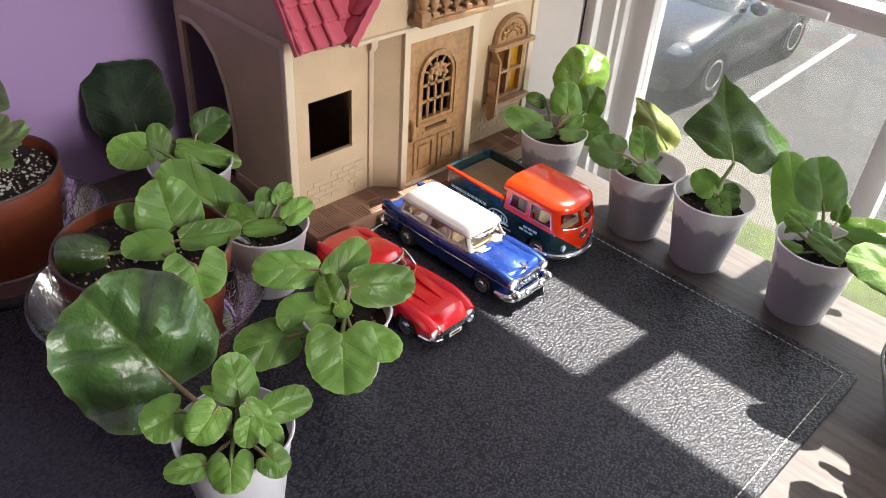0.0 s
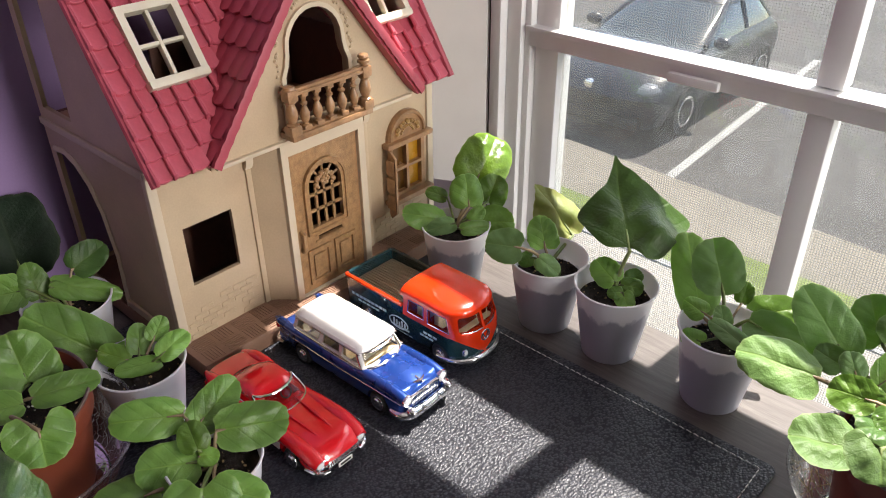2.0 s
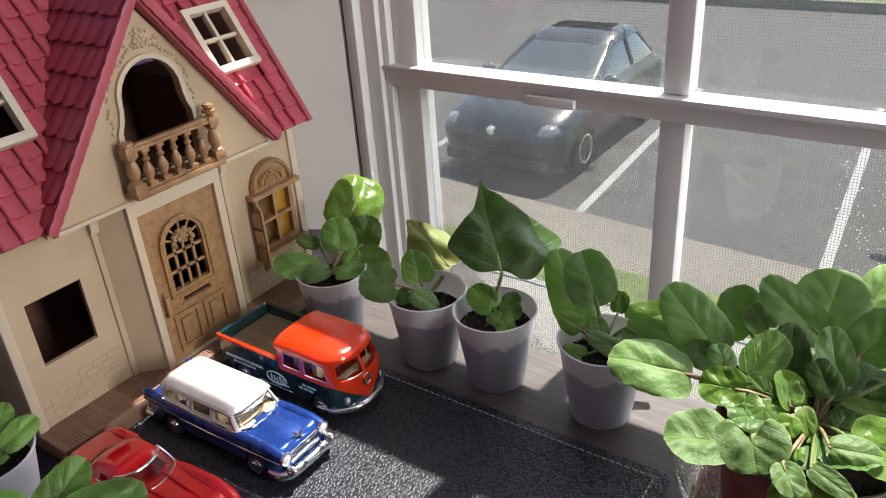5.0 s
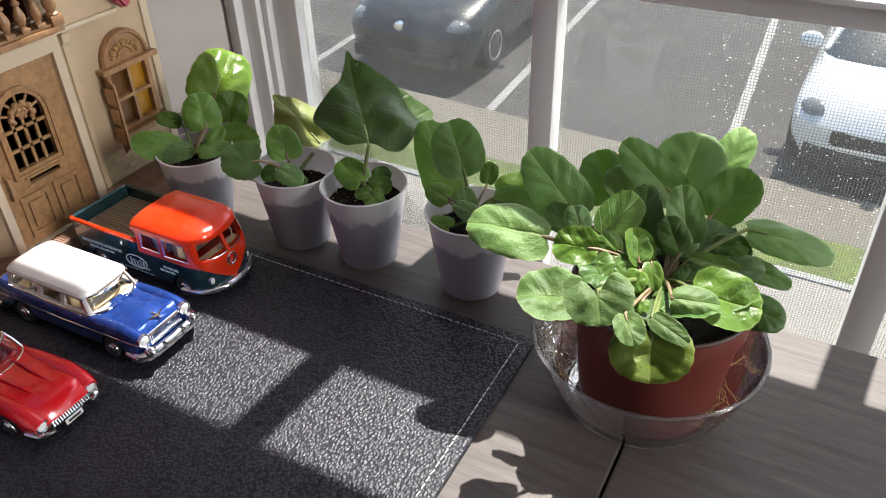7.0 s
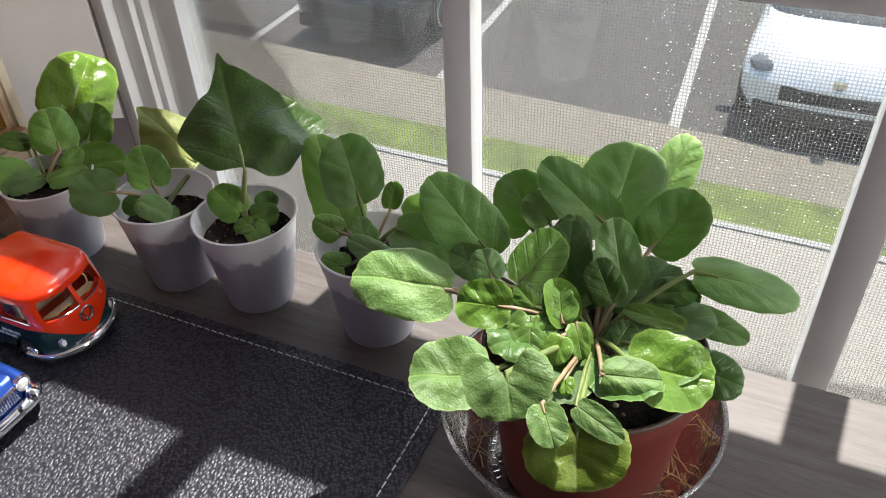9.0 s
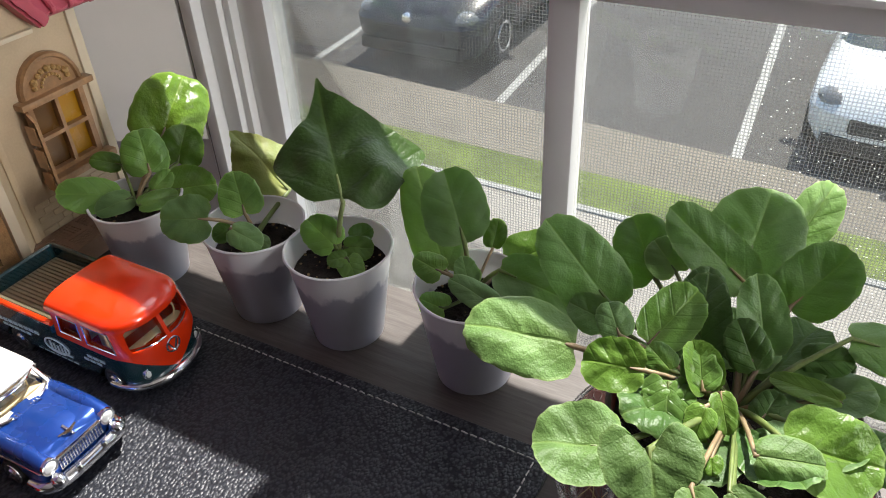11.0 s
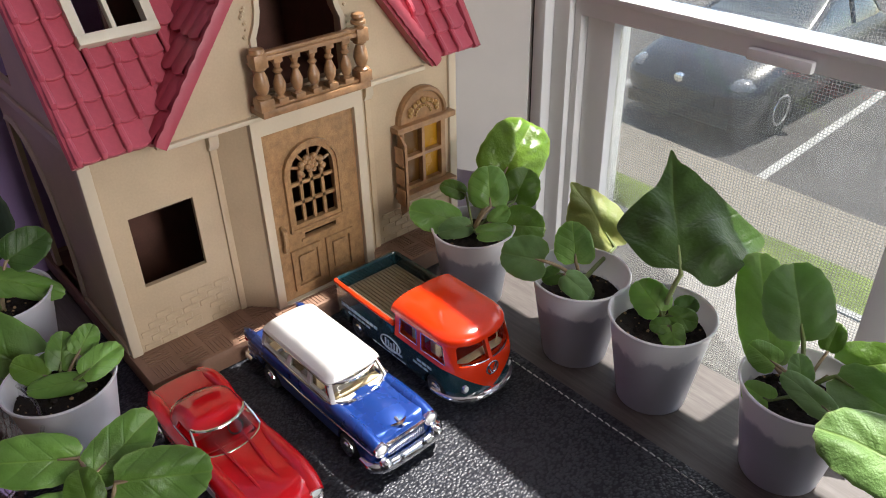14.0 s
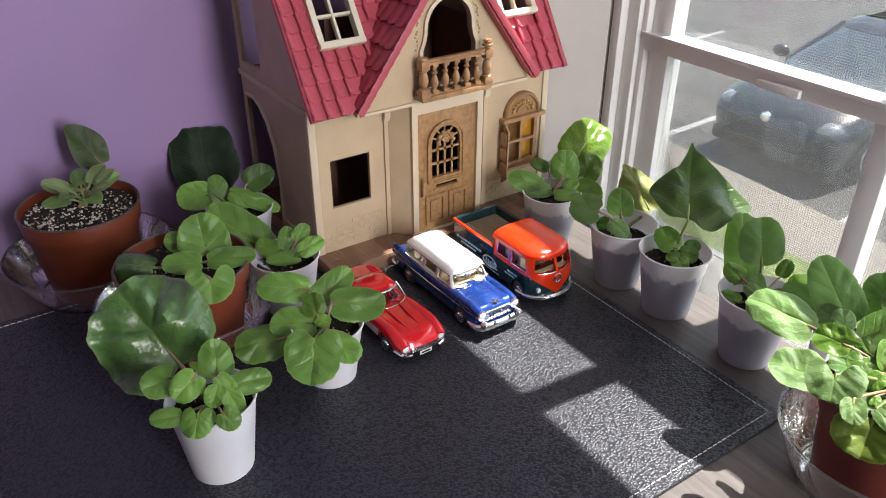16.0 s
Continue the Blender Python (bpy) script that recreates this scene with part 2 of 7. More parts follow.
def screen_cloth():
    """Woven insect screen: open mesh of thin grey threads, the finest of them only a haze."""
    m, nt, n, l, b = node_mat("insect_screen_cloth")
    co, sep = n.new("ShaderNodeTexCoord"), n.new("ShaderNodeSeparateXYZ")
    l.new(co.outputs["Object"], sep.inputs[0])

    def calc(op, a, c=None):
        node = n.new("ShaderNodeMath")
        node.operation = op
        for i, v in enumerate((a, c)):
            if isinstance(v, (int, float)):
                node.inputs[i].default_value = v
            elif v is not None:
                l.new(v, node.inputs[i])
        return node.outputs[0]

    threads = [calc("POWER", calc("ABSOLUTE", calc("COSINE", calc("MULTIPLY", sep.outputs[i], math.pi / 0.0024))), 6.5) for i in (0, 2)]
    weave = calc("MAXIMUM", threads[0], threads[1])
    cover = calc("ADD", calc("MULTIPLY", weave, 0.6), 0.03)
    tr, df, tl, m1, m2 = n.new("ShaderNodeBsdfTransparent"), n.new("ShaderNodeBsdfDiffuse"), n.new("ShaderNodeBsdfTranslucent"), n.new("ShaderNodeMixShader"), n.new("ShaderNodeMixShader")
    df.inputs[0].default_value, tl.inputs[0].default_value = (0.2, 0.2, 0.21, 1), (0.28, 0.28, 0.28, 1)
    m1.inputs[0].default_value = 0.3
    l.new(df.outputs[0], m1.inputs[1])
    l.new(tl.outputs[0], m1.inputs[2])
    l.new(cover, m2.inputs[0])
    l.new(tr.outputs[0], m2.inputs[1])
    l.new(m1.outputs[0], m2.inputs[2])
    l.new(m2.outputs[0], n["Material Output"].inputs[0])
    return m


M_LEATHER, M_DESK = leather(), desk_wood()
M_PURPLE = surface("purple_wall_paint", (0.33, 0.22, 0.43), 0.7, vary=0.05, scale=6, fine=500, bump=0.12)
M_WHITE = surface("white_trim_paint", (0.90, 0.885, 0.86), 0.42, vary=0.04, scale=15, fine=300, bump=0.05)
M_VINYL = surface("white_window_vinyl", (0.76, 0.765, 0.76), 0.35, vary=0.04, scale=12, fine=400, bump=0.04)
# unseen walls: kept dark to hold down bounced light and mat reflections
M_ROOM = surface("unseen_dark_wall_paint", (0.13, 0.12, 0.11), 0.8, vary=0.05, scale=5, fine=300, bump=0.1)
M_CEIL = surface("ceiling_paint", (0.72, 0.71, 0.69), 0.9, vary=0.03, scale=5, fine=300, bump=0.1)
M_FLOOR = surface("room_floor_wood", (0.26, 0.17, 0.11), 0.5, vary=0.25, scale=12, fine=200, bump=0.1)
M_STITCH = surface("pale_thread", (0.62, 0.60, 0.57), 0.8, vary=0.1, bump=0.2)
M_DARK = surface("dark_gap", (0.03, 0.028, 0.026), 0.8, vary=0.2)
M_PANE = pane_glass("window_glass", (0.895, 0.90, 0.87), 0.02, 0.7)
M_SCREEN = screen_cloth()
# white bead material: paints the sun's sparkle on the screen
M_DROP, _, n_, l_, b_ = node_mat("white_glint_bead")
tl_ = n_.new("ShaderNodeBsdfTranslucent")
mx_ = n_.new("ShaderNodeMixShader")
mx_.inputs[0].default_value = 0.6
b_.inputs["Base Color"].default_value, b_.inputs["Roughness"].default_value = (0.9, 0.9, 0.9, 1), 0.15
l_.new(b_.outputs[0], mx_.inputs[1])
l_.new(tl_.outputs[0], mx_.inputs[2])
l_.new(mx_.outputs[0], n_["Material Output"].inputs[0])
M_ASPHALT = surface("car_park_asphalt", (0.046, 0.043, 0.041), 0.75, vary=0.4, scale=0.9, fine=40, bump=0.4, depth=0.01, grain=(0.6, 1.7, 1))
M_CONC = surface("pale_concrete", (0.18, 0.16, 0.13), 0.85, vary=0.16, scale=1.2, fine=30, bump=0.2, depth=0.005)
M_PATH = surface("sun_bleached_concrete", (0.31, 0.288, 0.256), 0.85, vary=0.12, scale=1.2, fine=30, bump=0.2, depth=0.005)
M_LINE = surface("white_road_paint", (0.30, 0.30, 0.288), 0.7, vary=0.15, scale=3, fine=60)
M_GRASS = surface("lawn_green", (0.115, 0.15, 0.034), 0.9, vary=0.4, scale=3, fine=60, bump=0.5, depth=0.02)
# ---- the room: purple wall behind, window wall with its deep opening, desk ----
def prism(pts, y0, y1, axes="xzy"):
    b = bmesh.new()
    plate(b, pts, [], y0, y1, axes)
    return b


WIN_Y = 67.4
setting("wall_west", boxes((-65, -55, -200, 66, -75, 165)), M_PURPLE, "smooth purple painted wall behind the doll house", "wall")
wall_e = bmesh.new()
# opening cut only to hold the added fill lamp
plate(wall_e, rect(-200, 66, -75, 165), [rect(24, 63, 22, 148)], 190, 200, "yzx")
setting("wall_east", wall_e, M_ROOM, "unseen wall at the far end of the room, dark to limit bounce", "wall")
setting("wall_south", boxes((-65, 200, -210, -200, -75, 165)), M_ROOM, "unseen wall behind the viewer, dark to limit bounce", "wall")
setting("floor", boxes((-65, 200, -210, 80, -85, -75)), M_FLOOR, "brown wooden floor under the desk", "floor")
setting("ceiling", boxes((-65, 200, -210, 80, 165, 175)), M_CEIL, "plain white ceiling", "ceiling")
# window wall, left of the opening, below it, above it and between lower window and transom; the header band and transom
# are unseen, added to shape the sun patches
wall_n = bmesh.new()
plate(wall_n, rect(-65, 200, -75, 64), [rect(-40.2, 150, -16, 32.3), rect(-40.2, 150, 44.9, 62.4)], 66, 69.6, "xzy")
setting("wall_north", wall_n, M_WHITE, "white painted window wall with a wide opening", "wall")
setting("wall_north", boxes((-65, 200, 66, 69.6, 64, 165)), M_ROOM, "unseen wall above the window, dark for the mat's reflection", "wall")
# casing turned at an angle so that the east fill lamp brightens it
setting("trim", prism([(-40.44, 65.98), (-40.44, 65.0), (-54.9, 57.6), (-54.9, 65.98)], 0.05, 160, "xyz"), M_WHITE, "flat white splayed casing board beside the window", "window casing")
setting("trim_gap", boxes((-40.43, -40.22, 65.3, 66.4, -16, 32)), M_DARK, "dark gap between casing and window frame", "gap")

win = thing("window_1", 12, WIN_Y, -16, "white vinyl sash window with a meeting rail and insect screen", "window")
tagged(win, kind="structure")


def win_part(name, rows, label="", bevel=0.15):
    bm = bmesh.new()
    for r in rows:
        box(bm, r[0] - 12, r[1] - 12, r[2] - WIN_Y, r[3] - WIN_Y, r[4] + 16, r[5] + 16, bevel=bevel)
    return part(name, bm, M_VINYL, win, label)


win_part("window_frame", [(-40.1, -38.9, 65.0, 70, -15.9, 32.2)], "flat white jamb of the frame")
win_part("window_frame", [(-38.9, -37.3, 66.0, 72, -15.9, 32.2)])
win_part("window_frame", [(-37.3, -36.6, 66.6, 71, -15.9, 32.2)])
win_part("sash_stile", [(-36.6, -34.0, 67.4, 69.6, -15.9, 32.2)], "white stile of the sash")
win_part("sash_stile", [(-11.35, -9.35, 67.0, 69.0, -15.9, 14.95)], "white vertical bar between two panes")
win_part("sash_stile", [(-11.35, -9.35, 67.2, 69.2, 17.0, 32.2)])
win_part("meeting_rail", [(-37.0, 15.0, 66.6, 68.9, 15.05, 16.9)], "white horizontal meeting rail")
win_part("rail_lip", [(-37.0, 15.0, 66.2, 66.6, 16.5, 16.95)], bevel=0.08)
win_part("sash_stile", [(15.0, 17.4, 67.0, 69.6, -15.9, 32.2)])
win_part("sash_stile", [(40.0, 42.5, 67.0, 69.6, -15.9, 32.2)])
# window carried on to the right, unseen, to let in more daylight
for x0 in (65.0, 90.0, 115.0):
    win_part("sash_stile", [(x0, x0 + 2.4, 67.0, 69.6, -15.9, 32.2)])
win_part("meeting_rail", [(17.4, 150.0, 66.6, 68.9, 14.7, 16.9)])
lock = part("sash_lock", boxes((-34.4, -30.0, 65.95 - WIN_Y, 66.6 - WIN_Y, 31.5, 32.3), bevel=0.2), M_VINYL, win, "small white sash lock on the rail")
lock.location = (0, 0, -0.004)
for nm, x0, x1 in (("pane", -34, -11.35), ("pane", -9.35, 15), ("pane", 17.4, 40)):
    for z0, z1 in ((-15.9, 15.0), (17.0, 32.2)):
        g = part(nm, boxes((x0 - 12, x1 - 12, 0.9, 1.2, z0 + 16, z1 + 16)), M_PANE, win)
        g.visible_shadow = False
# insect screen outside the panes
sc = bmesh.new()
sv = [sc.verts.new(p) for p in ((-48.5, 4.0, 0.2), (30.0, 4.0, 0.2), (30.0, 4.0, 48.1), (-48.5, 4.0, 48.1))]
sc.faces.new(sv)
part("screen_cloth", sc, M_SCREEN, win, "fine grey insect screen", 0, tidy=False).visible_shadow = False
# scattered white drops stand in for sun glints on the threads
dr = bmesh.new()
for _ in range(1100):
    u = 1 - random.random() ** 1.5
    x, z = 1.5 + 20 * u + random.uniform(-1, 1), random.choice((random.uniform(-8, 14), random.gauss(6, 4)))
    z = 0.24 * round(z / 0.24)
    bmesh.ops.create_icosphere(dr, subdivisions=1, radius=random.uniform(0.022, 0.042), matrix=Matrix.Translation((x - 12, 3.97, z + 16)) @ Matrix.Diagonal((random.uniform(0.8, 2.2), 1, 0.8, 1)))
tagged(part("screen_glints", dr, M_DROP, win, "tiny white drops that paint sun glints on the screen", 60, tidy=False), kind="stuff")
# unseen transom: its bars are added to divide the sun patches on the mat
upper = thing("added_transom", 12, WIN_Y, 44.9, "added unseen transom that shapes the sun patches", "window")
tagged(upper, kind="structure")
for x0, x1 in ((-52.1, -49.5), (-23.2, -20.9), (3.0, 5.4), (28, 30.5), (54, 56.5), (80, 82.5), (106, 108.5)):
    part("sash_stile", boxes((x0, x1, -0.4, 1.6, 0.05, 17.4), bevel=0.1), M_VINYL, upper)

# desk: two boards with a joint, a pale edge band, and the legs' box below
setting("desk_board", boxes((-55, 4.9, -60, 55, -2.2, 0), bevel=0.12), M_DESK, "grey-brown wood laminate desk board by the window", "desk")
setting("desk_board", boxes((5.05, 120, -60, 55, -2.2, 0), bevel=0.12), M_DESK, "grey-brown wood laminate desk board by the window", "desk")
setting("desk_base", boxes((-54, 119, 40, 50, -75, -2.2)), M_DESK, "grey wooden panel that carries the desk", "desk")

# the writing mat: black grained leather, rounded edge, pale stitches along the rim
mat_ob = thing("desk_mat", -23.9, 12.0, 0.0, "black grained leather desk mat with pale edge stitching", "desk mat")
mb = bmesh.new()
loft(mb, [[(x, y, z) for x, y in rounded(43.5 - i, 70.3 - i, 0.5)] for i, z in ((0.12, 0.0), (0.0, 0.06), (0.0, 0.2), (0.12, 0.27))])
part("leather_sheet", mb, M_LEATHER, mat_ob)
one = bmesh.new()
tube(one, [(-0.17, 0, 0), (-0.1, 0.015, 0.025), (0.1, -0.015, 0.025), (0.17, 0, 0)], 0.04, 6)
stitch_mesh = to_mesh("stitch", one, M_STITCH, 60)
runs = [(x, 34.36, 0) for x in np.arange(-20.8, 20.9, 0.5)] + [(20.92, y, 90) for y in np.arange(-6, 34.2, 0.5)] + [(-20.92, y, 90) for y in np.arange(-33, 10, 0.5)]
for x, y, a in runs:
    part("stitch", stitch_mesh, None, mat_ob, at=pose(x * CM, y * CM, 0.283 * CM, 0, 0, a + random.uniform(-4, 4)))
rest = bmesh.new()
for x, y, a in [(20.92, y, 90) for y in np.arange(-34, -6, 0.5)] + [(x, -34.36, 0) for x in np.arange(-20.8, 20.9, 0.5)]:
    dx, dy = (0.16, 0) if a == 0 else (0, 0.16)
    tube(rest, [(x - dx, y - dy, 0.283), (x, y, 0.31), (x + dx, y + dy, 0.283)], 0.04, 6)
tagged(part("stitches", rest, M_STITCH, mat_ob, "pale stitches along the mat's rim", 60, tidy=False), kind="stuff")
# ---- outside: lawn strip, path, car park ----
def ground_piece(name, x0, x1, y0, y1, z0, z1, mat, label, category):
    return setting(name, boxes((x0 * 100, x1 * 100, y0 * 100, y1 * 100, z0 * 100, z1 * 100)), mat, label, category)


GZ = -3.6
ground_piece("ground", -400, 400, 20.2, 900, GZ - 0.5, GZ + 0.1, M_GRASS, "wide mown lawn beyond the car park", "lawn")
def ground_strip(name, y0, y1, z, mat, label, category):
    """A long strip of ground between two lines, each given by its y at x = -4 and its slope."""
    bm = bmesh.new()
    ends = [(x * 100, (y + k * (x + 4)) * 100) for (y, k), x in ((y0, -60), (y0, 60), (y1, 60), (y1, -60))]
    plate(bm, ends, [], (GZ - 0.5) * 100, z * 100, "xyz")
    return setting(name, bm, mat, label, category)


KERB, GRASS_FAR, GRASS_NEAR = (7.72, -0.075), (6.63, -0.025), (6.06, -0.025)
EDGE_NEAR = (5.98, -0.025)
ground_strip("road", KERB, (20.0, 0.0), GZ - 0.1, M_ASPHALT, "worn grey asphalt of the car park", "car park")
ground_piece("kerb_far", -400, 400, 20.0, 20.2, GZ - 0.5, GZ + 0.12, M_CONC, "low concrete kerb before the lawn", "kerb")
ground_strip("pavement", GRASS_FAR, KERB, GZ, M_CONC, "pale concrete footpath along the car park", "footpath")
ground_strip("lawn", GRASS_NEAR, GRASS_FAR, GZ + 0.02, M_GRASS, "narrow strip of grass below the window", "lawn")
ground_strip("edging", EDGE_NEAR, GRASS_NEAR, GZ + 0.025, M_LINE, "white edging along the grass strip", "edging")
ground_strip("path", (0.85, 0.0), EDGE_NEAR, GZ + 0.01, M_PATH, "pale concrete at the foot of the house", "path")
for x in (-9.1, -6.33, -3.53, -0.8, 1.95, 4.7):
    pl = bmesh.new()
    y0 = 7.78 - 0.075 * (x + 4)
    plate(pl, [((x + dx - 0.05 * (y - 8)) * 100, y * 100) for dx, y in ((-0.055, y0), (0.055, y0), (0.055, 13.2), (-0.055, 13.2))], [], (GZ - 0.1) * 100, (GZ - 0.094) * 100, "xyz")
    setting("parking_line", pl, M_LINE, "painted white parking line on the asphalt", "parking line")
M_FARDARK = surface("dark_blue_grey_car_paint", (0.014, 0.018, 0.028), 0.3, vary=0.05, coat=0.35)
M_FARWHITE = surface("silver_white_car_paint", (0.80, 0.81, 0.82), 0.3, vary=0.04, coat=0.6)
M_FARGLASS = surface("dark_car_glass", (0.03, 0.046, 0.052), 0.08, vary=0.05, coat=1.0)
M_FARBLACK = surface("far_black_rubber", (0.015, 0.015, 0.015), 0.7)
M_FARLAMP = surface("far_headlamp_lens", (0.16, 0.165, 0.17), 0.1, coat=1.0)
# ---- the doll house ----
M_CREAM = surface("cream_plastic", (0.52, 0.40, 0.26), 0.45, vary=0.09, scale=30, fine=700, bump=0.08, sub=0.08, coat=0.05)
M_CREAM2 = surface("ivory_plastic_frame", (0.58, 0.49, 0.355), 0.45, vary=0.04, scale=25, fine=600, bump=0.05, sub=0.1)
M_IVORY = surface("pale_ivory_plastic", (0.66, 0.60, 0.47), 0.42, vary=0.06, scale=40, fine=600, bump=0.06, sub=0.1)
M_BROWN = surface("tan_brown_plastic", (0.31, 0.168, 0.076), 0.34, vary=0.28, scale=90, fine=500, bump=0.12, coat=0.3)
M_DOOR = surface("golden_brown_door_plastic", (0.34, 0.195, 0.086), 0.38, vary=0.24, scale=220, fine=1100, bump=0.5, coat=0.2)
M_RED = surface("raspberry_red_roof_plastic", (0.49, 0.085, 0.12), 0.46, vary=0.12, scale=40, fine=500, bump=0.06, random_tint=0.05, coat=0.05)
# darker copy of the roof red; on the cross gable it paints shade
M_RED2 = surface("dark_red_roof_plastic", (0.40, 0.06, 0.088), 0.42, vary=0.08, scale=40, fine=500, bump=0.06)
M_TERR = surface("brown_terrace_plastic", (0.24, 0.135, 0.085), 0.55, vary=0.12, scale=40, fine=600, bump=0.1)
M_INSIDE = surface("shade_brown_interior", (0.12, 0.05, 0.033), 0.7, vary=0.2)
M_AMBER = surface("amber_window_film", (0.42, 0.21, 0.012), 0.25, vary=0.1, scale=60, sub=0.2)
M_UMBER = surface("umber_window_film", (0.12, 0.055, 0.012), 0.25, vary=0.15, scale=60)
M_GOLD = surface("gilded_relief", (0.42, 0.26, 0.10), 0.33, metal=0.2, vary=0.2, scale=300)

HX, HY, HZ = -38.3, 41.5, 0.27
house = thing("doll_house", HX, HY, HZ, "cream plastic doll house with raspberry tiled roof, on the desk mat", "doll house")
# local: +x to the front, y along the front (centre 0), z from the mat
terr = part("terrace", boxes((-16.4, 3.2, -13.2, 13.1, 0, 1.42), bevel=0.25), M_TERR, house, "brown terrace base with scored paving")
# scored paving of the terrace: short lines laid in turned squares
score = bmesh.new()
for i, y0 in enumerate(np.arange(-12.8, 12.4, 1.75)):
    for j, x0 in enumerate((0.15, 1.65)):
        for q in range(6):
            o = 0.16 + q * 0.235
            if (i + j) % 2:
                box(score, x0 + 0.05, x0 + 1.35, y0 + o, y0 + o + 0.07, 1.42, 1.47)
            else:
                box(score, x0 + o * 0.95, x0 + o * 0.95 + 0.07, y0 + 0.1, y0 + 1.6, 1.42, 1.47)
tagged(part("paving_ribs", score, M_TERR, terr, "fine ribbed paving", 0), kind="stuff")

ZF = 1.42
# front wall: left bay, right bay with their openings, canted middle bay with the door
lw = bmesh.new()
plate(lw, [(-12.9, ZF), (-5.4, ZF), (-5.4, 15.3), (-12.9, 15.3)], [rect(-11.2, -7.3, 5.75, 10.35)], -0.35, 0, "yzx")
part("wall", lw, M_CREAM, house, "cream front wall with a square window opening")
rw = bmesh.new()
plate(rw, [(5.2, ZF), (13.2, ZF), (13.2, 15.3), (5.2, 15.3)], [rect(8.2, 11.9, 5.3, 9.9)], -0.35, 0, "yzx")
part("wall", rw, M_CREAM, house)
for y, h in ((-12.75, 15.2), (13.05, 15.2)):
    part("corner_post", boxes((-0.4, 0.22, y - 0.35, y + 0.35, ZF, h), bevel=0.14), M_CREAM2, house)
for s in (-1, 1):
    b = bmesh.new()
    loft(b, [[(0.0, s * 5.4, z), (1.75, s * 3.7, z), (1.75, s * 3.3, z), (-0.3, s * 5.0, z)] for z in (ZF, 14.7)])
    part("canted_wall", b, M_CREAM, house)
    part("pilaster", boxes((-0.05, 0.2, s * 5.55 - 0.22, s * 5.55 + 0.22, ZF, 14.2), bevel=0.08), M_CREAM, house)
    br = bmesh.new()
    loft(br, [[(0.05, s * 5.55 - 0.3, z), (x, s * 5.55 - 0.3, z), (x, s * 5.55 + 0.3, z), (0.05, s * 5.55 + 0.3, z)] for z, x in ((12.9, 0.25), (13.3, 0.5), (13.8, 0.55), (14.2, 0.9), (14.7, 1.0))])
    part("bracket", br, M_CREAM2, house, "small moulded bracket under the gable")
# door surround and door
sur = bmesh.new()
plate(sur, rect(-3.9, 3.9, ZF, 14.9), [rect(-3.32, 3.28, ZF + 0.12, 13.55)], 1.45, 1.95, "yzx")
part("door_surround", sur, M_CREAM2, house)
door = part("door", bmesh.new(), M_DOOR, house, "golden brown door with a round-headed grille", tidy=False)
db = bmesh.new()
plate(db, rect(-3.3, 3.26, ZF + 0.1, 13.55), [arch(-1.75, 1.45, 6.9, 11.9), rect(-1.15, 1.25, 5.75, 6.1)], 1.3, 1.62, "yzx")
for y0, y1 in ((-2.3, -0.25), (0.35, 2.3)):
    pf = bmesh.new()
    plate(pf, rect(y0 - 0.1, y1 + 0.1, 2.1, 5.15), [rect(y0 + 0.22, y1 - 0.22, 2.42, 4.83)], 1.6, 1.82, "yzx")
    part("panel_frame", pf, M_DOOR, door)
    part("door_panel", boxes((1.6, 1.78, y0 + 0.42, y1 - 0.42, 2.65, 4.6), bevel=0.1), M_DOOR, door)
door.data = to_mesh("door", db, M_DOOR)
gr = bmesh.new()
plate(gr, arch(-2.05, 1.75, 6.6, 12.25), [arch(-1.72, 1.42, 6.92, 11.88)], 1.6, 1.78, "yzx")
for y in (-0.94, -0.15, 0.64):
    box(gr, 1.42, 1.6, y - 0.11, y + 0.11, 6.9, 10.35)
for z in (8.25, 9.6):
    box(gr, 1.42, 1.6, -1.75, 1.45, z - 0.11, z + 0.11)
for k in range(5):
    a = radians(20 + 35 * k)
    tube(gr, [(1.52, -0.15 + 0.5 * math.cos(a), 10.3 + 0.5 * math.sin(a)), (1.52, -0.15 + 1.55 * math.cos(a), 10.3 + 1.55 * math.sin(a))], 0.1, 6)
plate(gr, arch(-2.2, 1.9, 6.45, 12.4), [arch(-1.98, 1.68, 6.65, 12.18)], 1.6, 1.9, "yzx")
part("grille", gr, M_DOOR, door)
fl = bmesh.new()
for k in range(13):
    a = radians(-20 + 18.5 * k)
    r = 0.72 + 0.1 * (k % 2)
    ball_at = Matrix.Translation((1.72, -0.15 + r * math.cos(a), 10.4 + r * math.sin(a)))
    bmesh.ops.create_icosphere(fl, subdivisions=2, radius=0.17 + 0.06 * (k % 2), matrix=ball_at)
for k in range(7):
    a = 2 * math.pi * k / 6
    r = 0.0 if k == 6 else 0.3
    bmesh.ops.create_icosphere(fl, subdivisions=2, radius=0.19, matrix=Matrix.Translation((1.74, -0.15 + r * math.cos(a), 10.6 + r * math.sin(a))))
tagged(part("rosette", fl, M_DOOR, door, "moulded floral relief"), kind="stuff")
hd = bmesh.new()
tube(hd, [(1.6, -2.75, 5.3), (1.95, -2.75, 5.5), (2.0, -2.75, 6.2), (1.95, -2.75, 6.9), (1.6, -2.75, 7.1)], [0.16, 0.2, 0.17, 0.2, 0.16], 8)
part("handle", hd, M_DOOR, door, "moulded upright door handle")
part("letter_flap", boxes((1.6, 1.72, -1.45, 1.5, 5.5, 5.72), (1.6, 1.72, -1.45, 1.5, 6.12, 6.3), bevel=0.04), M_DOOR, door)
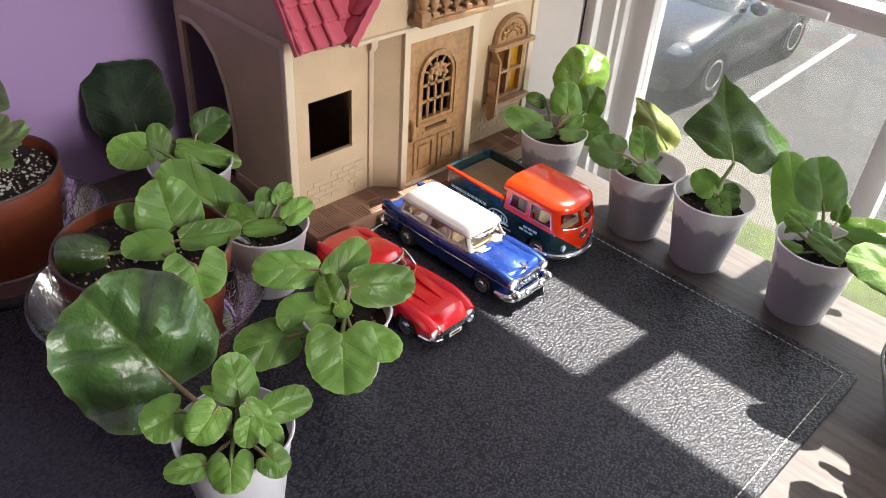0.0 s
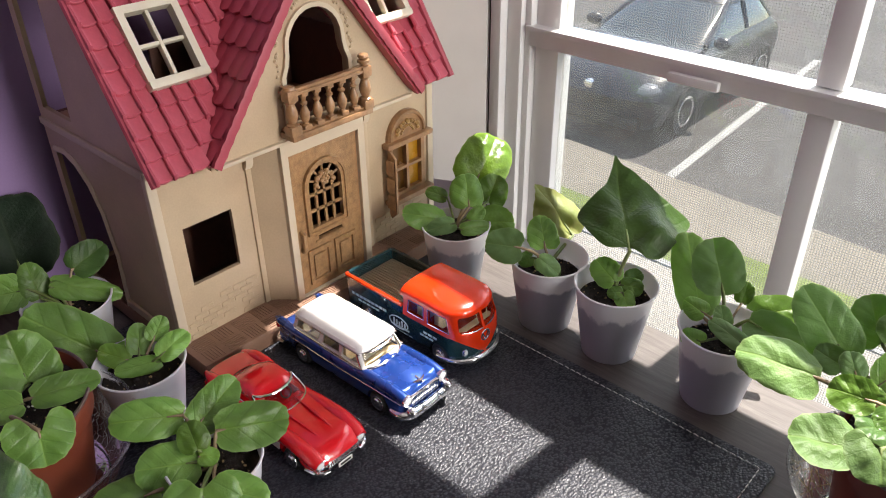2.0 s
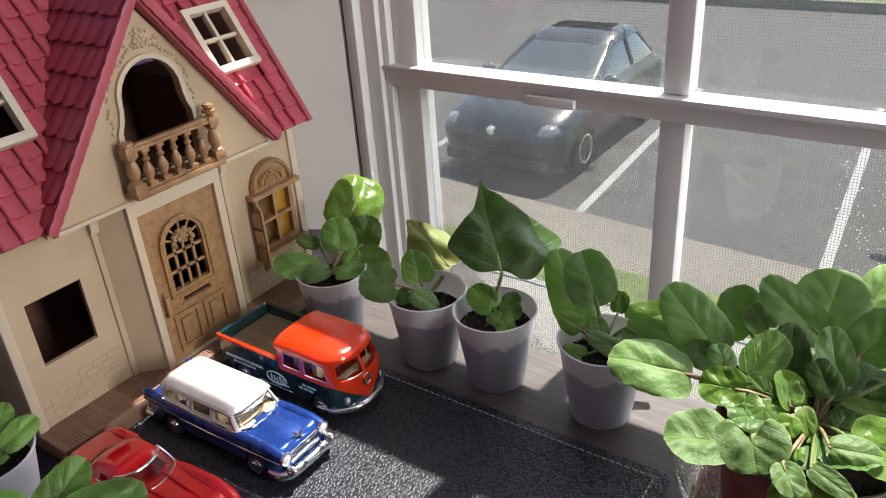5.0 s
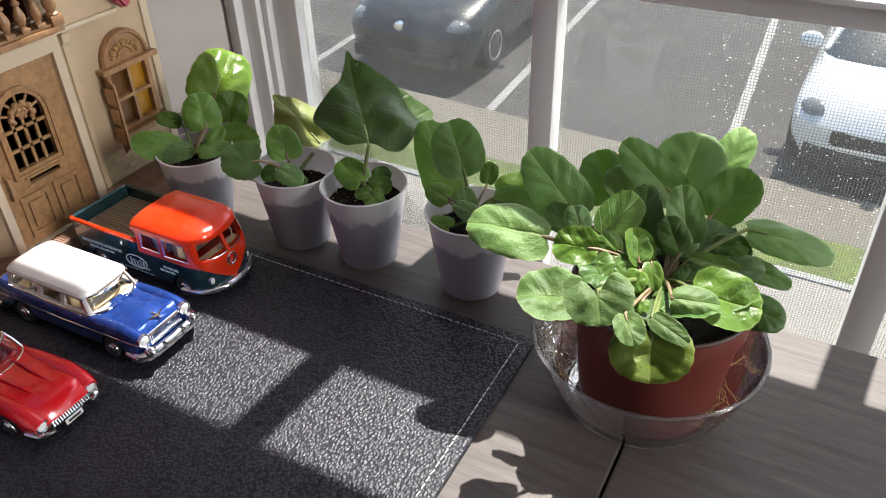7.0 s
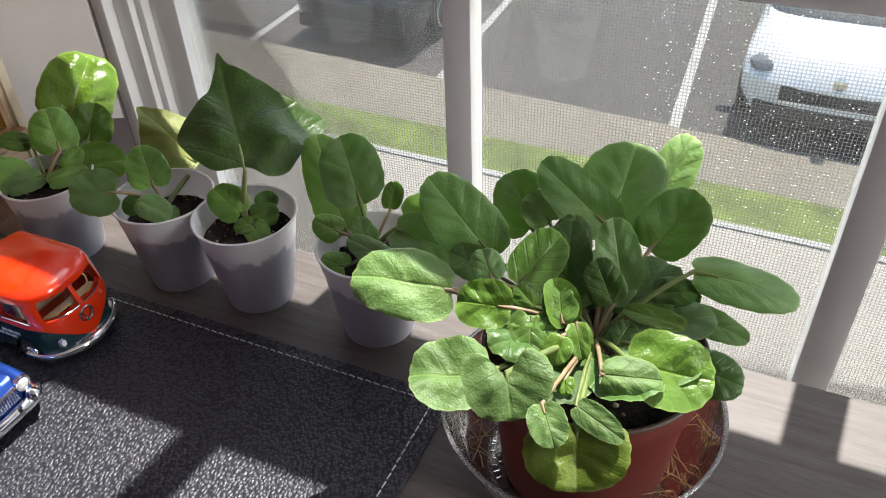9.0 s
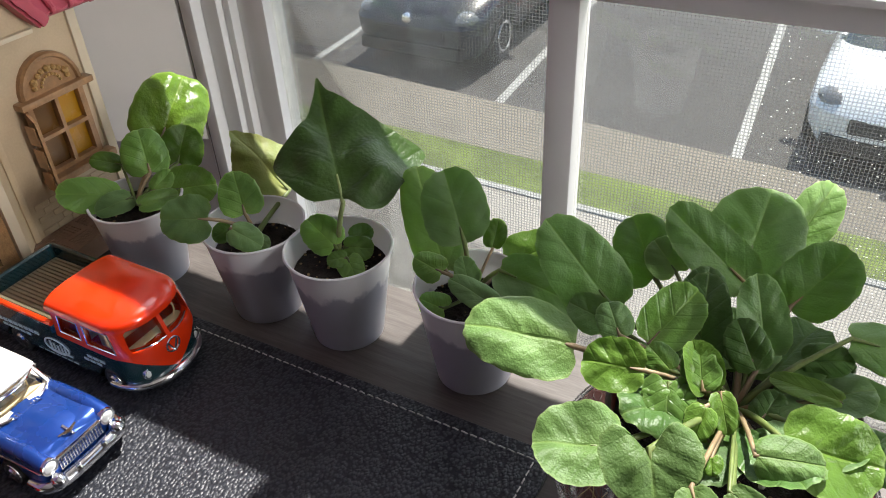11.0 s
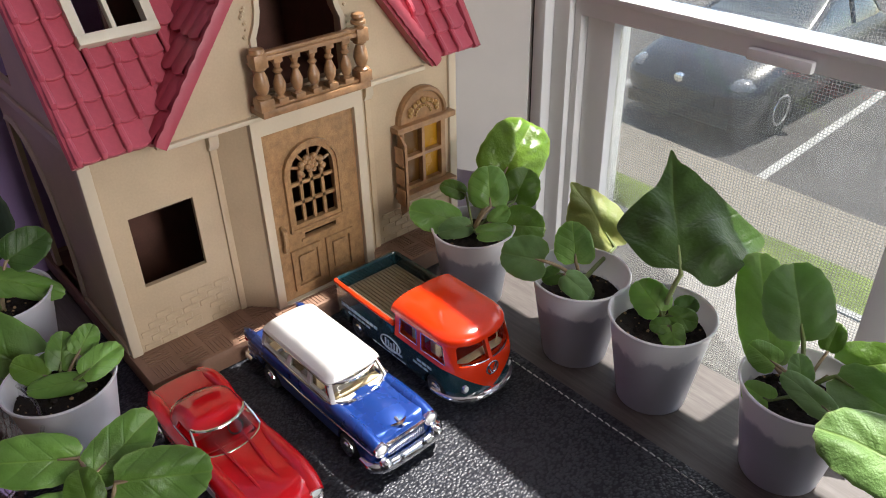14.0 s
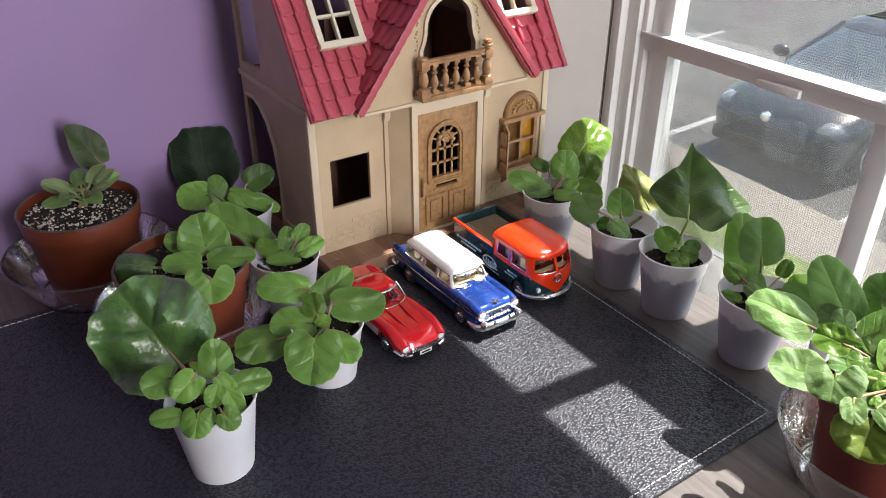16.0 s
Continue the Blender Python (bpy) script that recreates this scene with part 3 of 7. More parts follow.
# inner walls added behind the openings, their brown darkened for the rooms' shade
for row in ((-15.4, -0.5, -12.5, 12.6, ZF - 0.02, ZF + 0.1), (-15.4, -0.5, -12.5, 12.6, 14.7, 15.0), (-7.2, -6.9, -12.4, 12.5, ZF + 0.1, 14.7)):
    part("inner_wall", boxes(row), M_INSIDE, house, "brown inner wall, darkened for the room's shade")
# low brick relief on both bays
one = bmesh.new()
box(one, 0, 0.07, -0.52, 0.52, -0.2, 0.2, bevel=0.03, seg=1)
brick_mesh = to_mesh("brick", one, M_CREAM, 40)
for y0, y1, rows in ((-12.2, -6.0, 6), (6.2, 12.6, 5)):
    for r in range(rows):
        y = y0 + 0.5 + (0.55 if r % 2 else 0)
        while y < y1 - 0.4:
            if random.random() < 0.8 - 0.08 * max(0, r - 3):
                part("brick", brick_mesh, None, house, at=pose(0, y * CM, (ZF + 0.3 + 0.47 * r) * CM))
            y += 1.13
# amber window with its hood, sill, shutter and mullions
aw = part("amber_window", boxes((-0.32, -0.2, 10.07, 12.1, 5.1, 10.1)), M_AMBER, house, "amber window pane")
part("dark_pane", boxes((-0.32, -0.2, 8.0, 10.06, 5.1, 10.1)), M_UMBER, aw, "dark brown pane")
wf = bmesh.new()
plate(wf, rect(7.95, 12.15, 5.05, 10.15), [rect(8.35, 9.95, 5.4, 7.45), rect(10.2, 11.75, 5.4, 7.45), rect(8.35, 9.95, 7.7, 9.85), rect(10.2, 11.75, 7.7, 9.85)], -0.15, 0.3, "yzx")
part("window_frame", wf, M_BROWN, aw, "tan brown window frame")
part("window_sill", boxes((-0.1, 0.95, 7.5, 12.7, 4.6, 5.1), bevel=0.12), M_BROWN, aw)
part("hood_ledge", boxes((-0.1, 0.85, 7.4, 12.75, 9.9, 10.35), bevel=0.12), M_BROWN, aw)
hood = bmesh.new()
plate(hood, [(7.85, 10.3), (12.3, 10.3)] + [(10.07 + 2.22 * math.cos(math.pi * k / 14), 10.35 + 2.35 * math.sin(math.pi * k / 14)) for k in range(15)], [], -0.1, 0.35, "yzx")
tube(hood, [(0.35, 10.07 + 2.0 * math.cos(math.pi * k / 14), 10.4 + 2.1 * math.sin(math.pi * k / 14)) for k in range(15)], 0.2, 6)
part("hood", hood, M_BROWN, aw, "round brown hood over the window")
orn = bmesh.new()
for k in range(9):
    a = math.pi * (0.08 + 0.84 * k / 8)
    r = 1.25 + 0.12 * (k % 2)
    bmesh.ops.create_icosphere(orn, subdivisions=1, radius=0.21 + 0.06 * (k % 3 == 1), matrix=Matrix.Translation((0.42, 10.07 + r * math.cos(a), 10.55 + 1.15 * math.sin(a))))
    bmesh.ops.create_icosphere(orn, subdivisions=1, radius=0.12, matrix=Matrix.Translation((0.42, 10.07 + 0.72 * math.cos(a), 10.6 + 0.7 * math.sin(a))))
tagged(part("floral_relief", orn, M_GOLD, aw, "gilded flower relief"), kind="stuff")
sh = bmesh.new()
loft(sh, [[(0.25, 7.75, z), (0.35, 7.95, z), (d, 7.55, z), (d, 7.35, z)] for z, d in ((3.7, 0.9), (4.3, 1.55), (6.0, 1.6), (9.4, 1.6), (9.9, 1.1))])
for z in (4.6, 6.2, 7.8):
    box(sh, 0.5, 1.4, 7.3, 7.38, z, z + 1.3, bevel=0.03)
part("shutter", sh, M_BROWN, aw, "half-open brown shutter")

# upper front: gable wall with the arched balcony door
GP = 27.9                       # outer peak, above the mat
gable = bmesh.new()
apex = 26.7
opening = [(-2.75, 16.0), (2.75, 16.0), (2.75, 19.2), (2.45, 19.9), (2.3, 20.6)] + [(2.3 * math.cos(math.pi * k / 12), 20.9 + 2.45 * math.sin(math.pi * k / 12)) for k in range(13)] + [(-2.3, 20.6), (-2.45, 19.9), (-2.75, 19.2)]
plate(gable, [(-9.3, 14.6), (9.3, 14.6), (9.3, 15.3), (0, apex), (-9.3, 15.3)], [opening], 1.4, 1.85, "yzx")
part("gable_wall", gable, M_CREAM, house, "cream gable wall with an arched balcony opening")
trim = bmesh.new()
inner_op = [(y * 1.0, z) for y, z in opening]
grown = [(y * 1.13, z if z < 17 else z + 0.32 * max(0.0, (z - 19.0) / 4.4)) for y, z in opening]
plate(trim, grown, [inner_op], 1.8, 2.1, "yzx")
part("opening_trim", trim, M_CREAM2, house)
rel = bmesh.new()
for k in range(34):
    a = math.pi * (k / 33)
    y, z = 3.15 * math.cos(a), 20.6 + 3.5 * math.sin(a)
    bmesh.ops.create_icosphere(rel, subdivisions=1, radius=0.11 + 0.08 * random.random(), matrix=Matrix.Translation((1.87, y + random.uniform(-0.12, 0.12), z + random.uniform(-0.1, 0.15))))
for k in range(20):
    s = -1 if k % 2 else 1
    bmesh.ops.create_icosphere(rel, subdivisions=1, radius=0.09 + 0.07 * random.random(), matrix=Matrix.Translation((1.87, s * (3.2 + random.uniform(-0.15, 0.2)), 17.0 + 0.18 * k)))
for k in range(7):
    a = 2 * math.pi * k / 6
    r = 0.0 if k == 6 else 0.3
    bmesh.ops.create_icosphere(rel, subdivisions=2, radius=0.18, matrix=Matrix.Translation((1.9, r * math.cos(a), 24.5 + r * math.sin(a))))
for k in range(26):
    y = random.uniform(-1.5, 1.5)
    bmesh.ops.create_icosphere(rel, subdivisions=1, radius=random.uniform(0.09, 0.17), matrix=Matrix.Translation((1.87, y, 24.35 + random.uniform(-0.1, 1.0) * (1 - abs(y) / 1.7))))
part("garland_relief", rel, M_CREAM, house, "moulded flower garland")
part("cornice", boxes((1.5, 2.15, -9.0, 9.0, 14.55, 14.85), bevel=0.1), M_CREAM2, house)
# the same shade-darkened brown closes the room behind the balcony
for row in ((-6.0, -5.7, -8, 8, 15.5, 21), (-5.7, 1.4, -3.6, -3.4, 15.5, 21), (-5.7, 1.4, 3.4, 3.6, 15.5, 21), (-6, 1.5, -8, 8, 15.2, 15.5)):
    part("inner_wall", boxes(row), M_INSIDE, house, "brown inner wall, darkened for the room's shade")
# balcony
bal = part("balcony", boxes((1.8, 3.35, -3.65, 3.75, 15.1, 15.55), (1.8, 3.2, -3.5, 3.6, 15.55, 15.75), bevel=0.1), M_BROWN, house, "brown balcony with turned balusters")
part("handrail", boxes((2.6, 3.3, -3.3, 3.35, 18.25, 18.52), (2.7, 3.2, -3.3, 3.35, 18.48, 18.74), bevel=0.1), M_BROWN, bal)
LOW = Matrix.Translation((0, 0, 15.5)) @ Matrix.Diagonal((1, 1, 0.82, 1)) @ Matrix.Translation((0, 0, -15.5))
for y in (-3.3, 3.4):
    p = bmesh.new()
    box(p, 2.5, 3.4, y - 0.45, y + 0.45, 15.5, 16.35, bevel=0.1)
    lathe(p, [(0.42, 16.3), (0.46, 16.45), (0.27, 16.6), (0.33, 16.75), (0.45, 17.2), (0.4, 17.7), (0.26, 18.2), (0.42, 18.35), (0.42, 18.5)], 14, 2.95, y)
    box(p, 2.53, 3.37, y - 0.42, y + 0.42, 18.45, 19.4, bevel=0.1)
    if y > 0:
        lathe(p, [(0.36, 19.35), (0.22, 19.55), (0.46, 19.7), (0.46, 19.9), (0.3, 20.0), (0.42, 20.2), (0.36, 20.4), (0.02, 20.5)], 14, 2.95, y)
    else:
        lathe(p, [(0.4, 19.35), (0.46, 19.5), (0.4, 19.7), (0.02, 19.78)], 14, 2.95, y)
    bmesh.ops.transform(p, matrix=LOW, verts=p.verts)
    part("post", p, M_BROWN, bal)
for k in range(5):
    y = -2.2 + 1.12 * k
    p = bmesh.new()
    box(p, 2.63, 3.27, y - 0.31, y + 0.31, 15.7, 16.1, bevel=0.06)
    lathe(p, [(0.3, 16.05), (0.16, 16.25), (0.27, 16.4), (0.36, 16.8), (0.35, 17.1), (0.2, 17.6), (0.15, 17.75), (0.27, 17.9), (0.27, 18.0), (0.16, 18.15), (0.2, 18.4), (0.3, 18.6)], 12, 2.95, y)
    box(p, 2.68, 3.22, y - 0.27, y + 0.27, 18.55, 19.0, bevel=0.05)
    bmesh.ops.transform(p, matrix=LOW, verts=p.verts)
    part("baluster", p, M_BROWN, bal)

# side walls: arched opening to the rear, upper room open behind
for y0, y1 in ((-12.95, -12.6), (12.85, 13.2)):
    sw = bmesh.new()
    hole = [(-13.7, ZF), (-7.6, ZF), (-7.3, 6.0), (-7.9, 9.4), (-9.0, 11.4), (-10.4, 12.6), (-12.0, 13.1), (-13.7, 12.9)]
    up = [(-13.7, 16.1), (-9.3, 16.1), (-9.3, 26.0), (-13.7, 26.6)]
    plate(sw, [(-0.35, ZF), (-0.2, 15.3), (1.9, 15.3), (-6.2, 28.0), (-14.6, 28.0), (-14.6, ZF)], [hole, up], y0, y1, "xzy")
    part("side_wall", sw, M_CREAM, house, "cream side wall with an arch towards the back")
    e = bmesh.new()
    tube(e, [(x, (y0 + y1) / 2 + (-0.12 if y0 < 0 else 0.12), z) for x, z in hole[1:]], 0.28, 6)
    part("arch_trim", e, M_CREAM2, house)
    ys = (y0 - 0.22, y0) if y0 < 0 else (y1, y1 + 0.22)
    part("side_ledge", boxes((-14.6, -0.1, *ys, 14.7, 15.25), bevel=0.09), M_CREAM2, house, "cream ledge between the storeys")
    part("side_plinth", boxes((-7.4, -0.3, *ys, ZF, ZF + 0.7), bevel=0.09), M_CREAM, house)
part("floor_slab", boxes((-14.6, -0.6, -12.6, 12.9, 14.55, 15.1)), M_BROWN, house, "brown upper floor")

# roof: steep front slope, ridge trim, shallow back slope, gable roof across it
SL = math.atan2(13.0, 8.3)
E0 = Vector((2.35, 0, 15.25))        # the eave, in the house's own axes
UP = Vector((-math.cos(SL), 0, math.sin(SL)))
OUT = Vector((math.sin(SL), 0, math.cos(SL)))
SLOPE = 15.9


def on_roof(y, s, h=0.0):
    p = E0 + UP * s + OUT * h
    return Vector((p.x, y, p.z))


roof = part("roof", bmesh.new(), M_RED2, house, "raspberry red plastic roof with raised tiles", tidy=False)
YL, YR = -13.5, 13.3
wins = ((-11.2, -7.0, 5.6, 10.75), (7.2, 11.55, 5.6, 10.75))
S_TOP = (GP - 15.25) / math.sin(SL)
outer = [(YL, 0), (-9.45, 0), (-0.1, S_TOP), (0.1, S_TOP), (9.45, 0), (YR, 0), (YR, SLOPE), (YL, SLOPE)]
slab = bmesh.new()
plate(slab, outer, [rect(a + 0.25, b - 0.25, c + 0.25, d - 0.25) for a, b, c, d in wins], -0.35, 0.0, "xyz")
m4 = Matrix(((0, UP.x, OUT.x, E0.x), (1, 0, 0, 0), (0, UP.z, OUT.z, E0.z), (0, 0, 0, 1)))
bmesh.ops.transform(slab, matrix=m4, verts=slab.verts)
top = on_roof(0, SLOPE)
back_slope = bmesh.new()
plate(back_slope, [(top.x + 0.1, top.z - 0.15), (top.x - 0.1, top.z + 0.05), (-12.5, top.z + 0.15), (-14.9, top.z - 0.2), (-14.9, top.z - 0.6), (-12.4, top.z - 0.25)], [], YL, YR, "xzy")
part("back_slope", back_slope, M_RED2, roof)
for y in (YL, YR):
    vg = bmesh.new()
    tube(vg, [on_roof(y, -0.1, 0.05), on_roof(y, SLOPE * 0.5, 0.08), on_roof(y, SLOPE, 0.05)], 0.3, 8)
    part("verge", vg, M_RED2, roof)
rt = bmesh.new()
tube(rt, [on_roof(YL, SLOPE, 0.05), on_roof(0, SLOPE, 0.05), on_roof(YR, SLOPE, 0.05)], 0.26, 8)
part("ridge_trim", rt, M_RED2, roof)
for y in np.arange(YL + 0.5, YR - 0.3, 0.85):
    kn = bmesh.new()
    tube(kn, [(-6.7, y, top.z - 0.02), (-9.5, y, top.z + 0.03), (-11.4, y, top.z + 0.1), (-12.4, y, top.z + 0.2)], [0.22, 0.25, 0.3, 0.38], 8)
    part("ridge_tile", kn, M_RED2, roof)
roof.data = to_mesh("roof", slab, M_RED2)
TW, TL = 1.25, 1.45


def tile_mesh(name, w, ln):
    """A dished pantile with a sagging lower lip and one rounded roll along its side."""
    b = bmesh.new()
    n = 6
    rows = []
    for s, h in ((-0.02, -0.06), (0.0, 0.24), (0.07, 0.29), (0.16, 0.26), (ln + 0.06, -0.04)):
        rows.append([(-w / 2 + w * i / n, s - (0.17 * math.sin(math.pi * i / n) if s < 0.2 else 0), h + 0.09 * (2 * i / n - 1) ** 2) for i in range(n + 1)])
    loft(b, rows, cap=False, closed=False)
    tube(b, [(-w / 2, -0.12, 0.1), (-w / 2, -0.06, 0.34), (-w / 2, 0.1, 0.47), (-w / 2, 0.3, 0.44), (-w / 2, ln * 0.6, 0.34), (-w / 2, ln + 0.02, 0.24)], [0.1, 0.17, 0.2, 0.19, 0.175, 0.16], 8)
    return to_mesh(name, b, M_RED, 42)


tmesh = tile_mesh("roof_tile", TW, TL)
basis = Matrix(((0, UP.x, OUT.x, 0), (1, 0, 0, 0), (0, UP.z, OUT.z, 0), (0, 0, 0, 1)))
rows_n, cols_n = 11, 21


def gable_half(z):
    """Half the width of the cross gable's roof at a height."""
    return 9.4 * (GP - z) / (GP - 15.2)


for r in range(rows_n):
    for c in range(cols_n):
        y = YL + 0.7 + c * TW
        s = 0.12 + r * TL
        p = on_roof(y, s)
        q = on_roof(y, s + TL / 2)
        if abs(y + 0.0) < gable_half(q.z) + 0.25 and q.z < GP:
            continue
        pieces = [(y - TW / 2, y + TW / 2, s, min(s + TL, SLOPE))]
        for a, b, c0, d0 in wins:
            kept = []
            for y0, y1, s0, s1 in pieces:
                if y1 < a or y0 > b or s1 < c0 or s0 > d0:
                    kept.append((y0, y1, s0, s1))
                elif y0 < a:
                    kept.append((y0, a + 0.02, s0, s1))
                elif y1 > b:
                    kept.append((b + 0.02, y1, s0, s1))
                elif s0 < c0:
                    kept.append((y0, y1, s0, c0 + 0.02))
                elif s1 > d0:
                    kept.append((y0, y1, d0 + 0.02, s1))
            pieces = kept
        for y0, y1, s0, s1 in pieces:
            if min(y1 - y0, s1 - s0) < 0.1:
                continue
            m = basis @ Matrix.Diagonal(((y1 - y0) / TW, (s1 - s0) / TL, 1, 1))
            m.translation = on_roof((y0 + y1) / 2, s0) * CM
            part("roof_tile", tmesh, None, roof, at=m)
# roof windows
for a, b, c0, d0 in wins:
    ym, sm = (a + b) / 2, (c0 + d0) / 2
    f = bmesh.new()
    plate(f, rect(a, b, c0, d0), [rect(a + 0.5, b - 0.5, c0 + 0.4, d0 - 0.5)], -0.2, 0.72, "xyz")
    bmesh.ops.bevel(f, geom=[e for e in f.edges if e.is_manifold and e.calc_face_angle() > 1.0], offset=0.1, segments=2, affect="EDGES")
    bmesh.ops.transform(f, matrix=m4, verts=f.verts)
    light = part("roof_window", f, M_IVORY, house, "ivory roof window with four lights")
    bars = [("sill", a - 0.02, b + 0.02, c0 - 0.2, c0 + 0.38, 0.0, 0.86, 0.16), ("glazing_bar", ym - 0.14, ym + 0.14, c0 + 0.3, d0 - 0.3, -0.15, 0.42, 0.12)]
    bars += [("glazing_bar", y0, y1, sm - 0.14, sm + 0.14, -0.15, 0.4, 0.12) for y0, y1 in ((a + 0.4, ym - 0.1), (ym + 0.1, b - 0.4))]
    for name, y0, y1, s0, s1, h0, h1, bev in bars:
        f = bmesh.new()
        box(f, y0, y1, s0, s1, h0, h1, bevel=bev)
        bmesh.ops.transform(f, matrix=m4, verts=f.verts)
        part(name, f, M_IVORY, light)
# cross gable roof
gz, gw = 15.2, 9.55
for s in (-1, 1):
    g = bmesh.new()
    ridge_b = -6.2
    d = Vector((0, -s * gw, GP - gz)).normalized()
    nrm = Vector((0, s * (GP - gz), gw)).normalized()
    lo_f, hi_f = Vector((2.75, s * gw, gz)), Vector((2.75, 0, GP))
    hi_b = Vector((ridge_b, 0, GP))
    lo_b = Vector((2.35, s * gw, gz))
    quad = [lo_f, hi_f, hi_b, lo_b]
    loft(g, [[p for p in quad], [p - nrm * 0.55 for p in quad]])
    slopes = part("gable_roof", g, M_RED2, roof, "red roof of the cross gable, painted darker for shade")
    tm = bmesh.new()
    ln = (hi_f - lo_f).length
    for r in range(8):
        u0 = r / 8 * ln
        p0 = lo_f + d * u0
        depth = 2.6 + (u0 + 0.4) / ln * (2.75 - ridge_b)
        c = 0
        x = 2.65 + (0.5 if r % 2 else 0.0)
        while x - 1.25 > 2.6 - depth:
            xm = min(x, 2.7) - 0.62
            q = Vector((xm, p0.y, p0.z)) + nrm * 0.05
            rr = []
            for k, (du, h) in enumerate(((-0.02, -0.05), (0.0, 0.29), (0.12, 0.32), (ln / 8 + 0.1, 0.03))):
                rr.append([q + Vector((-0.62 + 1.24 * i / 4, 0, 0)) + d * (du - (0.22 * math.sin(math.pi * i / 4) if k < 3 else 0)) + nrm * (h + 0.09 * math.sin(math.pi * i / 4)) for i in range(5)])
            loft(tm, rr, cap=False, closed=False)
            x -= 1.26
    tagged(part("gable_tiles", tm, M_RED2, slopes, "overlapping red tiles, painted darker for shade", 40, tidy=False), kind="stuff")
    ed = bmesh.new()
    pts = []
    for k in range(65):
        t = k / 64 * 0.985
        pts.append(lo_f + (hi_f - lo_f) * t + nrm * (0.2 + 0.06 * abs(math.sin(math.pi * k / 4))) + Vector((0.1, 0, 0)))
    loft(ed, [[p + Vector((0.12, 0, 0)), p + Vector((-0.22, 0, 0)), p + Vector((-0.22, 0, 0)) - nrm * 0.62, p + Vector((0.16, 0, 0)) - nrm * 0.62, p + Vector((0.2, 0, 0)) - nrm * 0.3] for p in pts])
    part("bargeboard", ed, M_RED2, roof, "scalloped red bargeboard")
pk = bmesh.new()
loft(pk, [[(x, -0.5, GP - 0.75), (x, -0.32, GP + 0.12), (x, 0.0, GP + 0.34), (x, 0.32, GP + 0.12), (x, 0.5, GP - 0.75)] for x in (2.5, 3.13)])
part("gable_peak", pk, M_RED2, roof)
# ---- die-cast toy cars ----
def car_paint(name, col, flake=0.0, rough=0.2):
    m = surface(name, col, rough, metal=flake, vary=0.06, scale=60, fine=2500, bump=0.02, coat=1.0, spec=0.5, rough_var=0.05)
    return m


M_CARRED = car_paint("glossy_red_enamel", (0.72, 0.006, 0.012), 0.0)
M_CARBLUE = car_paint("metallic_blue_enamel", (0.010, 0.055, 0.29), 0.45, 0.28)
M_CARWHITE = car_paint("white_enamel", (0.82, 0.81, 0.79))
M_CARORANGE = car_paint("orange_enamel", (0.74, 0.034, 0.002))
M_CARGREEN = car_paint("dark_teal_enamel", (0.008, 0.038, 0.048))
M_CHROME = surface("chrome_plate", (0.78, 0.78, 0.80), 0.12, metal=1.0, vary=0.05, scale=200, bump=0.02, rough_var=0.06)
M_RUBBER = surface("black_rubber", (0.018, 0.018, 0.018), 0.75, vary=0.2, scale=200)
M_SEAT = surface("cream_moulded_seats", (0.66, 0.53, 0.32), 0.6, vary=0.1, scale=120)
M_CARGLASS = pane_glass("clear_toy_glazing", (0.95, 0.95, 0.92), 0.03, 1.0)
M_UNDER = surface("black_underbody", (0.015, 0.015, 0.016), 0.6, vary=0.2)
M_LENS = surface("frosted_lamp_lens", (0.75, 0.77, 0.76), 0.12, vary=0.05, coat=1.0)
M_DECAL = surface("pale_printed_decal", (0.52, 0.60, 0.62), 0.5, vary=0.15, scale=300)
M_AMBERLAMP = surface("amber_lamp", (0.75, 0.22, 0.02), 0.2, coat=1.0)
M_BEDFLOOR = surface("tan_ribbed_bed", (0.30, 0.24, 0.15), 0.5, vary=0.12, scale=80)
M_REDIN = surface("red_interior", (0.4, 0.02, 0.02), 0.5)


def plan(xr, xf, w, rf, rr, nf=2.6, nr=5.0, k=9):
    """Half-round ends on a straight-sided plan: points with the share by which each lies on the nose."""
    pts = []
    for i in range(2 * k + 1):
        a = -math.pi / 2 + math.pi * i / (2 * k)
        c, s = math.cos(a), math.sin(a)
        pts.append((xf - rf + rf * abs(c) ** (2 / nf), w * math.copysign(abs(s) ** (2 / nf), s), 1 - abs(s) ** (2 / nf)))
    for i in range(2 * k + 1):
        a = math.pi / 2 + math.pi * i / (2 * k)
        c, s = math.cos(a), math.sin(a)
        pts.append((xr + rr - rr * abs(c) ** (2 / nr), w * math.copysign(abs(s) ** (2 / nr), s), -1))
    return pts


def shell(levels, **kw):
    """A body from level plans: each (z, xr, xf, w, rf, rr), z a height or a function of the nose share."""
    bm = bmesh.new()
    rings = []
    for z, xr, xf, w, rf, rr in levels:
        rings.append([(x, y, z(n) if callable(z) else z) for x, y, n in plan(xr, xf, w, rf, rr, **kw)])
    loft(bm, rings)
    return bm


def drum(x, z, r, y0, y1, seg=24):
    b = bmesh.new()
    lathe(b, [(r, y0), (r, y1)], seg, x, z, "y")
    return b


